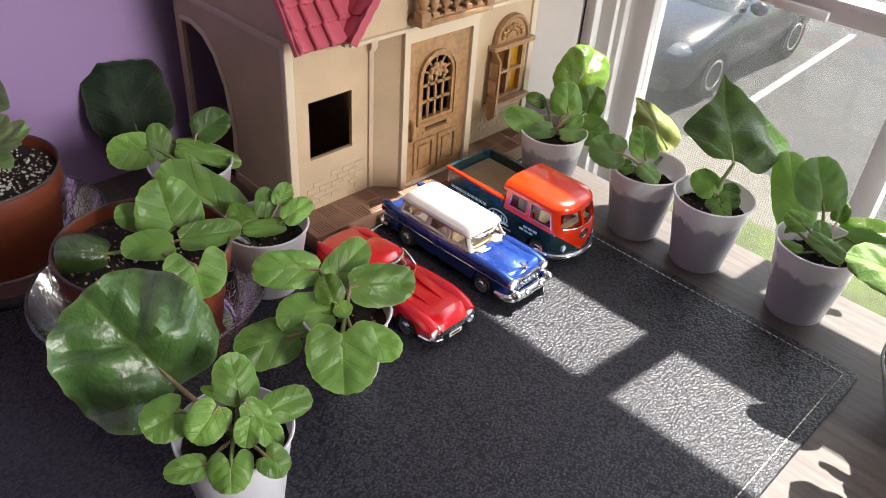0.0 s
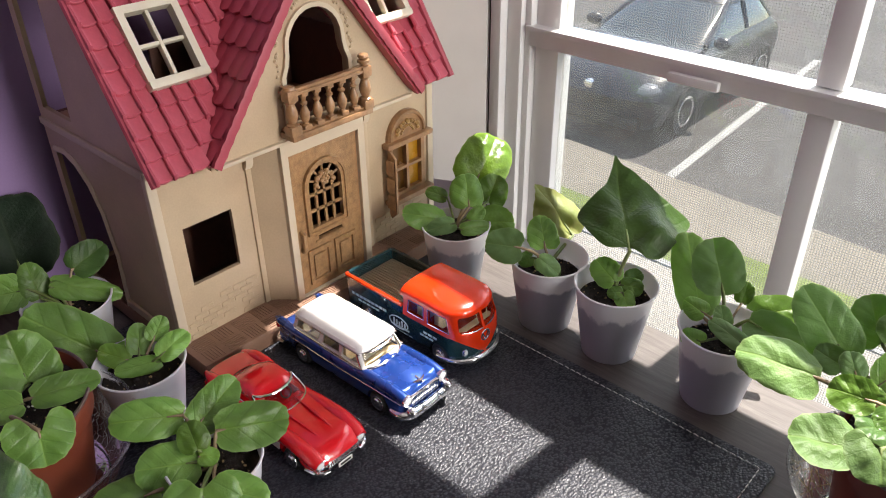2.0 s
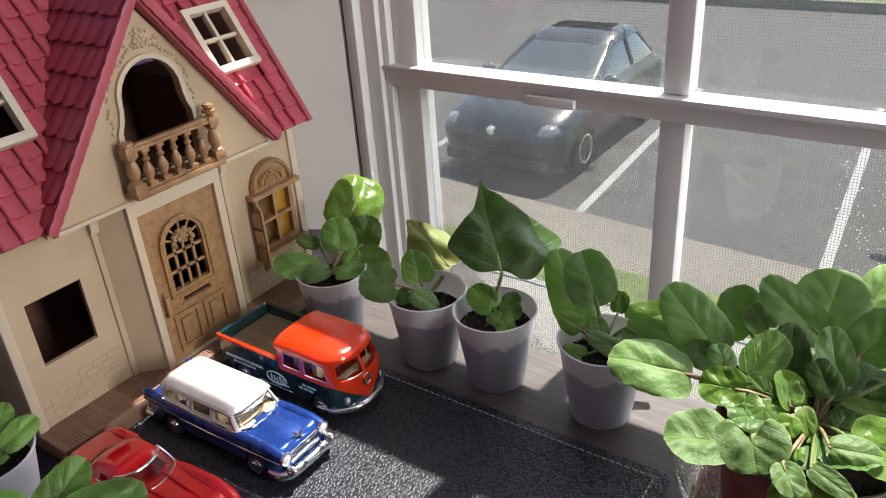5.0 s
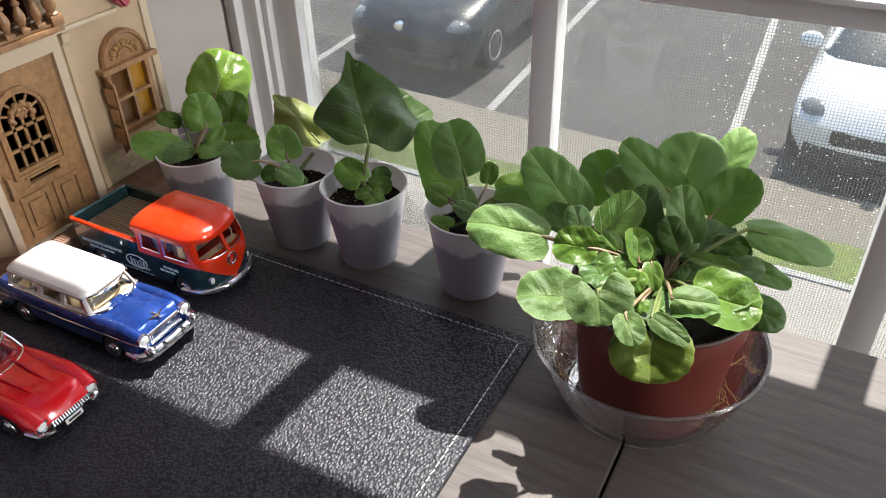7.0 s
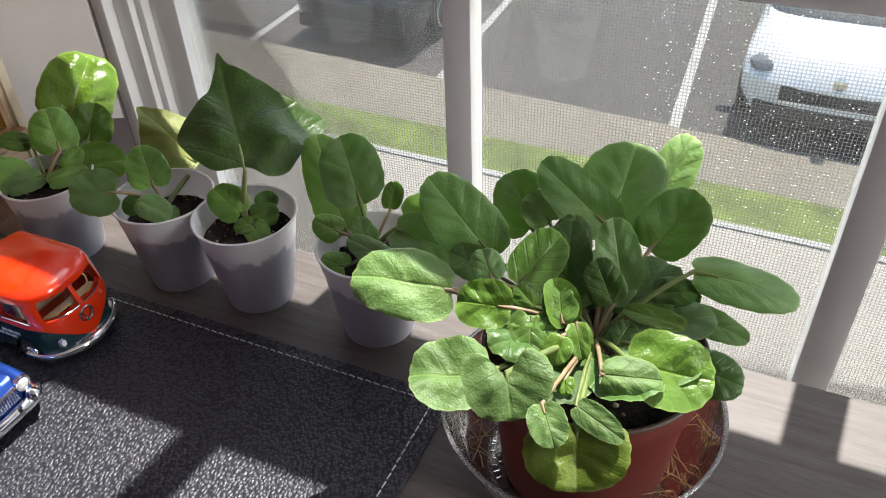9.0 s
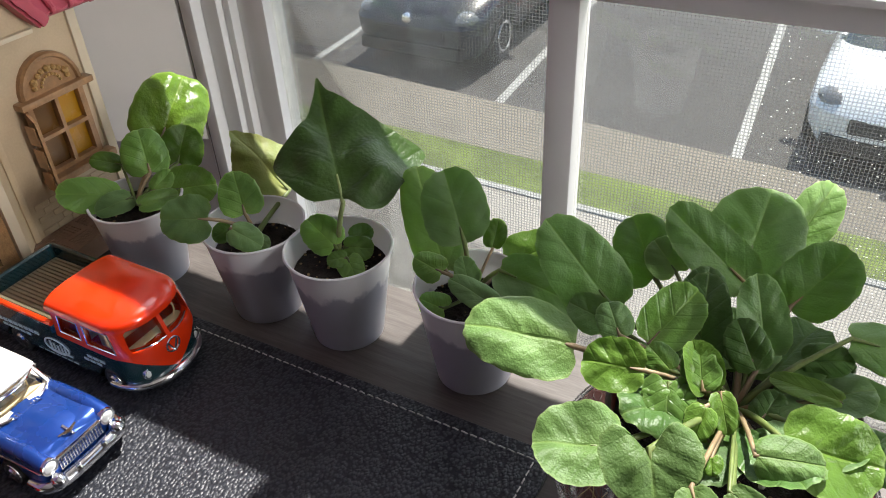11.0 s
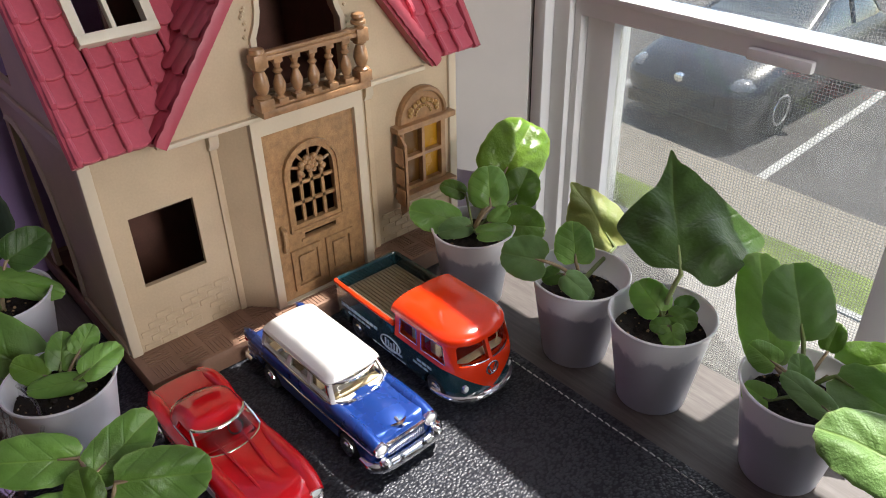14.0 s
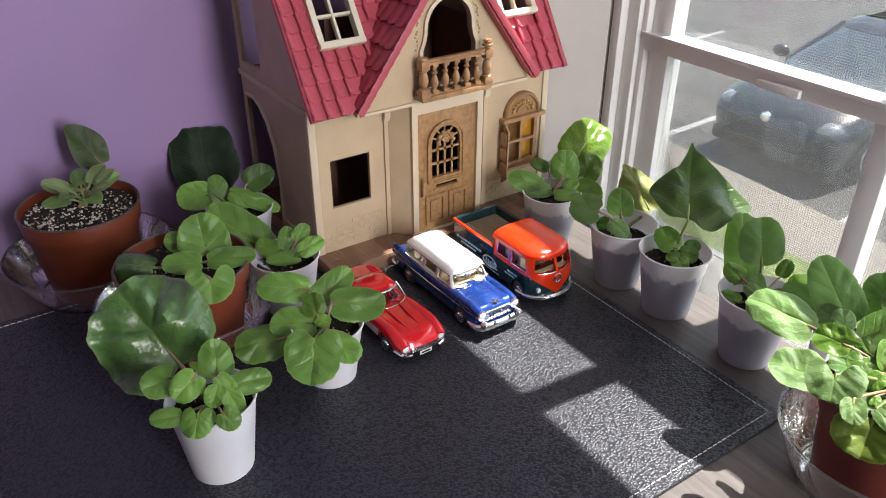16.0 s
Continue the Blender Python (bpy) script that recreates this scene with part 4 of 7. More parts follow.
def wheel(car, x, y, r, side, white_wall=False):
    w = bmesh.new()
    lathe(w, [(r * 0.62, -0.3), (r * 0.9, -0.33), (r, -0.2), (r, 0.2), (r * 0.9, 0.33), (r * 0.62, 0.3)], 24, 0, 0, "y")
    hub = part("wheel", bmesh.new(), M_RUBBER, car, at=pose(x * CM, y * CM, r * CM), tidy=False)
    part("tyre", w, M_RUBBER, hub, "black rubber tyre")
    c = bmesh.new()
    s = side
    lathe(c, [(r * 0.74, s * 0.28), (r * 0.72, s * 0.37), (r * 0.58, s * 0.33), (r * 0.42, s * 0.34), (r * 0.34, s * 0.43), (0.01, s * 0.47)], 20, 0, 0, "y")
    part("rim", c, M_CHROME, hub, "chrome wheel rim")


def sweep(bm, pts, radii, seg):
    """A tube through smoothly rounded points."""
    p = [Vector(q) for q in pts]
    p = [2 * p[0] - p[1]] + p + [2 * p[-1] - p[-2]]
    line, rads = [], []
    for i in range(1, len(p) - 2):
        for f in (0, 0.2, 0.4, 0.6, 0.8):
            line.append(0.5 * (2 * p[i] + (p[i + 1] - p[i - 1]) * f + (2 * p[i - 1] - 5 * p[i] + 4 * p[i + 1] - p[i + 2]) * f * f + (3 * p[i] - p[i - 1] - 3 * p[i + 1] + p[i + 2]) * f ** 3))
            rads.append(radii[i - 1] + (radii[i] - radii[i - 1]) * f)
    tube(bm, [tuple(q) for q in line + [p[-2]]], rads + [radii[-1]], seg)


def ball(bm, x, y, z, r, sx=1.0, sy=1.0, sz=1.0, sub=2):
    bmesh.ops.create_icosphere(bm, subdivisions=sub, radius=1.0, matrix=Matrix.Translation((x, y, z)) @ Matrix.Diagonal((r * sx, r * sy, r * sz, 1)))


def headlamp(car, x, y, z, r):
    c = bmesh.new()
    lathe(c, [(r * 1.0, x - 0.3), (r * 1.12, x), (r * 1.05, x + 0.1), (r * 0.9, x + 0.08)], 18, y, z, "x")
    lamp = part("headlight", c, M_CHROME, car, "round chrome headlight")
    g = bmesh.new()
    ball(g, x + 0.03, y, z, r * 0.9, 0.35, 1, 1)
    part("lens", g, M_LENS, lamp)


# --- orange and teal pickup with a double cab ---
vw = thing("toy_pickup", -28.2, 43.1, HZ, "orange and dark teal toy pickup truck on the desk mat", "toy car", "toy cars")
zb = lambda n: 2.7 if n < 0 else 2.7 - 1.77 * max(0.0, min(1.0, (n - 0.06) / 0.88))
low = shell([(0.5, -5.7, 5.55, 2.2, 1.7, 0.3), (0.7, -5.9, 5.9, 2.42, 1.8, 0.35), (0.88, -6.0, 6.05, 2.5, 1.9, 0.4), (zb, -6.0, 6.05, 2.52, 1.9, 0.4)])
bedcut = boxes((-5.85, 0.1, -2.33, 2.33, 2.2, 5))
low = cut(low, bedcut, drum(3.8, 0.75, 1.0, -3, -1.7), drum(3.8, 0.75, 1.0, 1.7, 3), drum(-3.7, 0.75, 1.0, -3, -1.7), drum(-3.7, 0.75, 1.0, 1.7, 3))
part("body", low, M_CARGREEN, vw, "dark teal lower body")
up = shell([(zb, 0.1, 6.05, 2.52, 1.9, 0.3), (2.82, 0.1, 6.0, 2.5, 1.85, 0.3), (3.1, 0.1, 5.9, 2.47, 1.8, 0.3), (4.3, 0.12, 5.46, 2.40, 1.7, 0.3), (4.62, 0.15, 5.3, 2.3, 1.6, 0.3)])
cav = shell([(0.4, 0.5, 5.6, 2.25, 1.7, 0.3), (3.1, 0.5, 5.55, 2.2, 1.6, 0.3), (4.5, 0.6, 5.05, 2.1, 1.45, 0.3)])
side1 = prism([(0.75, 3.15), (2.35, 3.15), (2.3, 4.2), (0.85, 4.2)], -3.5, 3.5)
side2 = prism([(2.75, 3.05), (4.75, 3.05), (4.45, 4.2), (2.7, 4.2)], -3.5, 3.5)
fr = bmesh.new()
for s in (-1, 1):
    loft(fr, [[(x, s * 0.12, 2.98), (x, s * 1.1, 2.96), (x, s * 1.95, 3.06), (x, s * 2.0, 3.3), (x, s * 1.9, 4.1), (x, s * 1.75, 4.24), (x, s * 0.12, 4.3)] for x in (4.2, 7.5)])
rear = prism([(-1.4, 3.3), (1.4, 3.3), (1.3, 4.15), (-1.3, 4.15)], -0.6, 1.0, "yzx")
part("cab", cut(up, cav, side1, side2, fr, rear), M_CARORANGE, vw, "orange double cab")
rf = bmesh.new()
arches = []
for x in (-0.04, 0.0, 0.1, 0.5, 1.3, 2.2, 3.1, 3.8, 4.3, 4.7, 5.0, 5.25, 5.42, 5.52, 5.57):
    nose = max(0.0, (x - 3.6) / 2.0)
    share = (1 - nose ** 2.5) ** (1 / 2.5) * (0.965 if x < 0 else 1.0)
    w, crown = 2.47 * share, 0.8 * share ** 0.75 * (0.93 + 0.07 * math.sin(math.pi * min(1.0, x / 4.5 + 0.15)))
    eave = 4.3 - 0.06 * nose
    arch = [(x, w * math.copysign(abs(math.cos(a)) ** 0.62, math.cos(a)), eave + crown * math.sin(a) ** 0.8) for a in np.linspace(0, math.pi, 25)]
    arches.append(arch + [(x, -0.93 * w, eave - 0.06), (x, 0.93 * w, eave - 0.06)])
loft(rf, arches)
part("roof", rf, M_CARORANGE, vw, "glossy orange roof")
gl = shell([(2.9, 0.45, 5.85, 2.4, 1.75, 0.3), (3.1, 0.45, 5.78, 2.38, 1.7, 0.3), (4.4, 0.5, 5.36, 2.3, 1.6, 0.3)])
g = part("glazing", gl, M_CARGLASS, vw, "clear window glazing")
g.visible_shadow = False
part("bench_seat", boxes((1.0, 1.6, -1.8, 1.8, 2.2, 3.7), (1.0, 2.2, -1.8, 1.8, 2.0, 2.7), bevel=0.15), M_SEAT, vw, "cream bench seat")
part("bench_seat", boxes((2.7, 3.2, -1.8, 1.8, 2.2, 3.7), (2.7, 3.9, -1.8, 1.8, 2.0, 2.7), bevel=0.15), M_SEAT, vw)
part("dashboard", boxes((4.75, 5.35, -1.75, 1.75, 2.3, 2.95), bevel=0.15), M_SEAT, vw, "cream moulded dashboard")
part("cabin_floor", boxes((0.6, 5.2, -2.1, 2.1, 1.9, 2.02)), M_SEAT, vw)
sw = bmesh.new()
tube(sw, [(4.75 - 0.25 * math.sin(a), 1.0 + 0.6 * math.cos(a), 3.35 + 0.5 * math.sin(a)) for a in np.linspace(0, 2 * math.pi, 15)], 0.05, 5, cap=False)
part("steering_wheel", sw, M_SEAT, vw)
bw = bmesh.new()
plate(bw, [(x, y) for x, y in rounded(6.2, 5.04, 0.3)], [[(x, y) for x, y in rounded(5.9, 4.74, 0.2)]], 2.7, 3.5, "xyz")
bmesh.ops.translate(bw, vec=(-2.9, 0, 0), verts=bw.verts)
bedw = part("bed_wall", bw, M_CARGREEN, vw, "dark teal sides of the truck bed")
rim = bmesh.new()
ring = [(x - 2.9, y, 3.5) for x, y in rounded(6.1, 4.94, 0.28)]
tube(rim, ring + [ring[0], ring[1]], 0.13, 6, cap=False)
part("bed_rim", rim, M_CARGREEN, bedw, "dark teal rim of the truck bed")
side_rim = bmesh.new()
tube(side_rim, [(-5.9, -2.4, 3.5), (-5.7, -2.5, 3.52), (-2.9, -2.53, 3.52), (-0.1, -2.53, 3.52), (0.2, -2.5, 3.5)], 0.17, 8)
part("side_rail", side_rim, M_CARORANGE, bedw, "orange top edge of the bed side")
part("bed_floor", boxes((-5.85, 0.1, -2.36, 2.36, 2.3, 2.62)), M_BEDFLOOR, vw, "tan ribbed bed floor")
for k in range(18):
    part("bed_rib", boxes((-5.7, 0.0, -2.2 + 0.26 * k - 0.09, -2.2 + 0.26 * k + 0.09, 2.62, 2.74), bevel=0.05), M_BEDFLOOR, vw)
for x in (3.8, -3.7):
    for s in (-1, 1):
        wheel(vw, x, s * 2.12, 0.82, s)
bp = bmesh.new()
bend_at = np.linspace(-math.pi / 2, math.pi / 2, 29)
tube(bp, [(3.7 + 2.5 * math.cos(a) ** 0.8, 2.6 * math.sin(a), 0.74) for a in bend_at], [0.15 + 0.12 * math.cos(a) ** 0.4 for a in bend_at], 12)
part("front_bumper", bp, M_CHROME, vw, "chrome front bumper")
part("rear_bumper", boxes((-6.3, -6.0, -2.2, 2.2, 0.55, 0.95), bevel=0.1), M_CHROME, vw)
for s in (-1, 1):
    headlamp(vw, 5.66, s * 1.62, 1.5, 0.34)
    t = bmesh.new()
    ball(t, 5.68, s * 1.55, 2.25, 0.17, 0.5)
    part("indicator", t, M_AMBERLAMP, vw, "amber indicator lamp")
em = bmesh.new()
tube(em, [(6.06, 0.42 * math.cos(a), 2.35 + 0.42 * math.sin(a)) for a in np.linspace(0, 2 * math.pi, 21)], 0.06, 6, cap=False)
tube(em, [(6.06, -0.3, 2.6), (6.07, -0.05, 2.05), (6.07, 0.05, 2.05), (6.06, 0.3, 2.6)], 0.05, 5)
part("badge", em, M_CHROME, vw, "round chrome badge")
for s in (-1, 1):
    vt = bmesh.new()
    tube(vt, [(5.93, s * 0.14, 2.99), (5.88, s * 0.7, 2.98), (5.72, s * 1.2, 2.99), (5.4, s * 1.75, 3.04)], 0.05, 6)
    part("window_trim", vt, M_CHROME, vw)
for s in (-1, 1):
    for pts in ([(0.75, 3.15), (2.35, 3.15), (2.3, 4.2), (0.85, 4.2)], [(2.75, 3.05), (4.75, 3.05), (4.45, 4.2), (2.7, 4.2)]):
        vt = bmesh.new()
        tube(vt, [(x, s * (2.5 - 0.06 * (z - 3) - 0.05 * max(0.0, x - 3.2)), z) for x, z in pts + pts[:1]], 0.05, 6)
        part("window_trim", vt, M_CHROME, vw)
# printed marks on the teal sides: unreadable lettering as plain bars, an oval emblem
for s in (-1, 1):
    dc = bmesh.new()
    y = s * 2.535
    for x0, x1, z0, z1 in ((-5.3, -1.4, 2.0, 2.22), (-4.6, -2.2, 1.66, 1.82), (2.35, 3.75, 2.02, 2.2), (2.0, 3.4, 1.72, 1.88), (-2.0, 1.3, 0.95, 1.02)):
        n = max(3, int((x1 - x0) / 0.42))
        for i in range(n):
            a = x0 + (x1 - x0) * i / n
            box(dc, a, a + (x1 - x0) / n * 0.78, y - 0.01, y + 0.01, z0, z1)
    part("lettering_bar", dc, M_DECAL, vw, "pale printed bars")
    ov = bmesh.new()
    tube(ov, [(-0.2 + 0.95 * math.cos(a), y, 1.7 + 0.5 * math.sin(a)) for a in np.linspace(0, 2 * math.pi, 24)], 0.05, 4, cap=False)
    for i in range(5):
        box(ov, -0.75 + 0.28 * i, -0.6 + 0.28 * i, y - 0.012, y + 0.012, 1.4 + 0.06 * (i % 2), 1.95 - 0.08 * (i % 3))
    box(ov, -1.0, 0.9, y - 0.012, y + 0.012, 1.28, 1.4)
    part("emblem", ov, M_DECAL, vw, "oval printed emblem")
part("underbody", boxes((-5.6, 5.3, -1.9, 1.9, 0.35, 0.7), bevel=0.1), M_UNDER, vw)

# --- blue estate car with a white roof ---
nom = thing("toy_estate_car", -28.15, 36.35, HZ, "metallic blue toy estate car with a white roof", "toy car", "toy cars", turn=1.0)
nb = shell([(0.42, -5.9, 5.9, 1.9, 0.9, 0.7), (0.7, -6.3, 6.25, 2.1, 0.8, 0.6), (1.3, -6.45, 6.35, 2.16, 0.7, 0.5), (1.95, -6.4, 6.3, 2.12, 0.7, 0.5), (2.25, -6.3, 6.1, 2.02, 0.7, 0.6), (2.4, -6.1, 5.9, 1.85, 0.8, 0.8)], nf=4.0)
nb = cut(nb, *[drum(x, 0.75, 0.98, *yy) for x in (4.05, -3.65) for yy in ((-3, -1.55), (1.55, 3))], boxes((-4.9, 2.5, -1.7, 1.7, 1.5, 3)))
part("body", nb, M_CARBLUE, nom, "metallic blue body")
for s in (-1, 1):
    f = bmesh.new()
    sweep(f, [(1.5, s * 1.72, 2.1), (3.0, s * 1.74, 2.17), (5.0, s * 1.74, 2.15), (6.0, s * 1.72, 2.0), (6.35, s * 1.7, 1.92)], [0.3, 0.4, 0.42, 0.42, 0.4], 12)
    part("front_wing", f, M_CARBLUE, nom)
    f = bmesh.new()
    sweep(f, [(-1.5, s * 1.85, 2.15), (-4.5, s * 1.88, 2.3), (-6.2, s * 1.9, 2.45), (-6.75, s * 1.88, 2.5)], [0.2, 0.3, 0.32, 0.1], 10)
    part("tail_fin", f, M_CARBLUE, nom)
    t = bmesh.new()
    ball(t, -6.55, s * 1.88, 2.0, 0.26, 0.6, 0.8, 1.4)
    part("tail_light", t, M_CARRED, nom, "red tail light")
    headlamp(nom, 6.35, s * 1.68, 1.92, 0.4)
    st = bmesh.new()
    tube(st, [(6.2, s * 2.12, 1.75), (3.5, s * 2.17, 1.75), (0.0, s * 2.18, 1.68), (-6.3, s * 2.14, 1.75)], 0.045, 5)
    part("side_trim", st, M_CHROME, nom, "thin chrome side trim")
hb = bmesh.new()
loft(hb, [[(x, y, z0 + 0.22 * (1 - (y / 1.15) ** 2)) for y in np.linspace(-1.15, 1.15, 9)] for x, z0 in ((2.5, 2.38), (4.0, 2.36), (5.5, 2.28), (6.15, 2.05))], cap=False, closed=False)
part("bonnet_bulge", hb, M_CARBLUE, nom)
cb = shell([(2.3, -5.3, 2.9, 1.95, 0.7, 0.8), (2.55, -5.2, 2.75, 1.9, 0.7, 0.7), (3.55, -4.75, 2.15, 1.68, 0.6, 0.6)], nf=3.5, nr=3.5)
ccav = shell([(1.6, -5.0, 2.6, 1.75, 0.6, 0.6), (2.6, -4.95, 2.5, 1.7, 0.6, 0.6), (3.9, -4.5, 1.95, 1.5, 0.5, 0.5)], nf=3.5, nr=3.5)
ws = prism([(-1.68, 2.56), (1.68, 2.56), (1.5, 3.46), (-1.5, 3.46)], 1.6, 4.0, "yzx")
wb = prism([(-1.5, 2.65), (1.5, 2.65), (1.35, 3.4), (-1.35, 3.4)], -6.0, -4.2, "yzx")
s1 = prism([(0.35, 2.62), (2.0, 2.62), (1.75, 3.42), (0.35, 3.42)], -3, 3)
s2 = prism([(-1.7, 2.62), (0.05, 2.62), (0.05, 3.42), (-1.5, 3.42)], -3, 3)
s3 = prism([(-4.5, 2.62), (-2.1, 2.62), (-1.9, 3.42), (-4.25, 3.42)], -3, 3)
part("cabin_frame", cut(cb, ccav, ws, wb, s1, s2, s3), M_CARWHITE, nom, "white window pillars")
wf2 = bmesh.new()
for z, x0, w in ((2.5, 3.04, 1.82), (3.46, 2.48, 1.66)):
    tube(wf2, [(x0 - 0.75 * abs(f) ** 3, w * f, z) for f in np.linspace(-1, 1, 17)], 0.085, 8)
for s in (-1, 1):
    tube(wf2, [(2.29, s * 1.82, 2.5), (1.95, s * 1.75, 3.0), (1.73, s * 1.66, 3.46)], 0.085, 8)
part("windscreen_frame", wf2, M_CHROME, nom, "chrome windscreen frame")
for s in (-1, 1):
    wt = bmesh.new()
    tube(wt, [(2.5, s * 1.95, 2.56), (0.0, s * 1.98, 2.56), (-4.6, s * 1.94, 2.56), (-4.5, s * 1.76, 3.48), (2.1, s * 1.76, 3.48)], 0.05, 5)
    part("window_trim", wt, M_CHROME, nom, "chrome strip round the side windows")
part("roof", shell([(3.5, -4.85, 2.22, 1.76, 0.6, 0.6), (3.62, -4.9, 2.28, 1.78, 0.6, 0.6), (3.78, -4.8, 2.2, 1.7, 0.7, 0.7), (3.9, -4.5, 1.9, 1.45, 0.8, 0.8), (3.96, -3.8, 1.2, 0.9, 0.7, 0.7)], nf=3.6, nr=3.6), M_CARWHITE, nom, "white roof panel")
g = part("glazing", shell([(2.4, -5.1, 2.68, 1.83, 0.6, 0.6), (2.6, -5.06, 2.6, 1.81, 0.6, 0.6), (3.52, -4.65, 2.06, 1.6, 0.55, 0.55)], nf=3.5, nr=3.5), M_CARGLASS, nom)
g.visible_shadow = False
for x in (0.6, -1.6):
    part("bench_seat", boxes((x - 0.7, x - 0.25, -1.45, 1.45, 1.7, 3.1), (x - 0.7, x + 0.5, -1.45, 1.45, 1.6, 2.25), bevel=0.14), M_SEAT, nom, "cream bench seat")
part("dashboard", boxes((1.9, 2.4, -1.5, 1.5, 1.9, 2.6), (-4.8, -2.5, -1.5, 1.5, 1.6, 1.9), bevel=0.1), M_SEAT, nom)
sw = bmesh.new()
tube(sw, [(1.6 - 0.2 * math.sin(a), 0.75 + 0.45 * math.cos(a), 2.65 + 0.4 * math.sin(a)) for a in np.linspace(0, 2 * math.pi, 13)], 0.05, 5, cap=False)
part("steering_wheel", sw, M_SEAT, nom)
fbmp = bmesh.new()
sweep(fbmp, [(5.4, -2.3, 1.0), (6.2, -2.2, 0.95), (6.6, -1.6, 0.9), (6.72, 0, 0.9), (6.6, 1.6, 0.9), (6.2, 2.2, 0.95), (5.4, 2.3, 1.0)], [0.2, 0.34, 0.36, 0.33, 0.36, 0.34, 0.2], 12)
for s in (-1, 1):
    ball(fbmp, 6.75, s * 1.72, 1.22, 0.42, 1.1, 0.85, 0.95)
    sweep(fbmp, [(6.7, s * 0.75, 0.75), (6.95, s * 0.75, 1.0), (6.9, s * 0.75, 1.3)], [0.16, 0.2, 0.12], 8)
part("front_bumper", fbmp, M_CHROME, nom, "heavy chrome front bumper with overriders")
rbm = bmesh.new()
sweep(rbm, [(-5.6, -2.25, 0.95), (-6.5, -2.0, 0.9), (-6.7, 0, 0.9), (-6.5, 2.0, 0.9), (-5.6, 2.25, 0.95)], [0.14, 0.22, 0.22, 0.22, 0.14], 8)
part("rear_bumper", rbm, M_CHROME, nom)
gr = bmesh.new()
box(gr, 6.2, 6.42, -1.25, 1.25, 1.25, 1.3), box(gr, 6.2, 6.42, -1.25, 1.25, 1.95, 2.02)
for k in range(17):
    y = -1.2 + 0.15 * k
    box(gr, 6.25, 6.38, y - 0.025, y + 0.025, 1.28, 1.97)
for k in range(4):
    box(gr, 6.25, 6.36, -1.22, 1.22, 1.38 + 0.15 * k, 1.41 + 0.15 * k)
part("grille", gr, M_CHROME, nom, "chrome egg-crate grille")
og = bmesh.new()
loft(og, [[(5.5, -0.06, 2.55), (5.5, 0.06, 2.55), (5.5, 0.06, 2.48), (5.5, -0.06, 2.48)], [(6.25, -0.05, 2.42), (6.25, 0.05, 2.42), (6.25, 0.05, 2.36), (6.25, -0.05, 2.36)]])
loft(og, [[(5.75, -0.5, 2.44), (5.85, -0.5, 2.44), (5.85, -0.5, 2.4), (5.75, -0.5, 2.4)], [(5.95, 0, 2.54), (6.15, 0, 2.54), (6.15, 0, 2.46), (5.95, 0, 2.46)], [(5.75, 0.5, 2.44), (5.85, 0.5, 2.44), (5.85, 0.5, 2.4), (5.75, 0.5, 2.4)]])
part("bonnet_ornament", og, M_CHROME, nom, "small chrome bonnet ornament")
cw = bmesh.new()
for k in range(9):
    y = -0.7 + 0.175 * k
    box(cw, 2.95, 3.25, y, y + 0.1, 2.54, 2.6)
part("cowl_vent", cw, M_CARBLUE, nom)
for x in (4.05, -3.65):
    for s in (-1, 1):
        wheel(nom, x, s * 1.9, 0.8, s)
part("underbody", boxes((-5.9, 5.8, -1.6, 1.6, 0.3, 0.6), bevel=0.1), M_UNDER, nom)

# --- red sports car with a hardtop ---
vet = thing("toy_sports_car", -28.3, 29.4, HZ, "glossy red toy sports car with a hardtop on the desk mat", "toy car", "toy cars", turn=0.5)
vb = shell([(0.4, -5.6, 5.5, 1.9, 1.5, 1.2), (0.75, -6.0, 6.1, 2.12, 1.4, 1.2), (1.2, -6.15, 6.28, 2.18, 1.4, 1.2), (1.58, -6.05, 6.15, 2.14, 1.5, 1.3), (1.88, -5.9, 5.8, 2.02, 1.7, 1.5), (2.02, -5.6, 5.3, 1.8, 1.8, 1.6)], nf=2.9, nr=2.9)
vb = cut(vb, *[drum(x, 0.72, 0.98, *yy) for x in (3.95, -3.65) for yy in ((-3, -1.5), (1.5, 3))], boxes((-3.1, 1.0, -1.4, 1.4, 1.2, 3)))
part("body", vb, M_CARRED, vet, "glossy red body")
for s in (-1, 1):
    f = bmesh.new()
    sweep(f, [(-0.6, s * 1.7, 1.6), (2.0, s * 1.72, 1.72), (4.2, s * 1.72, 1.72), (5.4, s * 1.68, 1.5), (6.05, s * 1.62, 1.28)], [0.25, 0.46, 0.54, 0.54, 0.45], 14)
    part("front_wing", f, M_CARRED, vet)
    f = bmesh.new()
    sweep(f, [(-1.6, s * 1.72, 1.6), (-3.4, s * 1.74, 1.8), (-4.8, s * 1.68, 1.8), (-5.9, s * 1.5, 1.62)], [0.2, 0.45, 0.45, 0.25], 12)
    part("rear_wing", f, M_CARRED, vet)
    headlamp(vet, 6.02, s * 1.62, 1.28, 0.36)
    co = bmesh.new()
    plate(co, [(2.9, 1.45), (2.75, 0.85), (0.6, 0.8), (-1.4, 0.95), (0.6, 1.35)], [], s * 2.1, s * 2.2, "xzy")
    part("side_cove", co, M_CARWHITE, vet, "white side cove")
    tl = bmesh.new()
    ball(tl, -5.95, s * 1.5, 1.62, 0.22, 0.7)
    part("tail_light", tl, M_CARRED, vet)
    bu = bmesh.new()
    sweep(bu, [(5.2, s * 2.15, 0.8), (6.1, s * 1.85, 0.78), (6.4, s * 1.2, 0.75)], [0.1, 0.16, 0.12], 8)
    part("bumper", bu, M_CHROME, vet, "chrome quarter bumper")
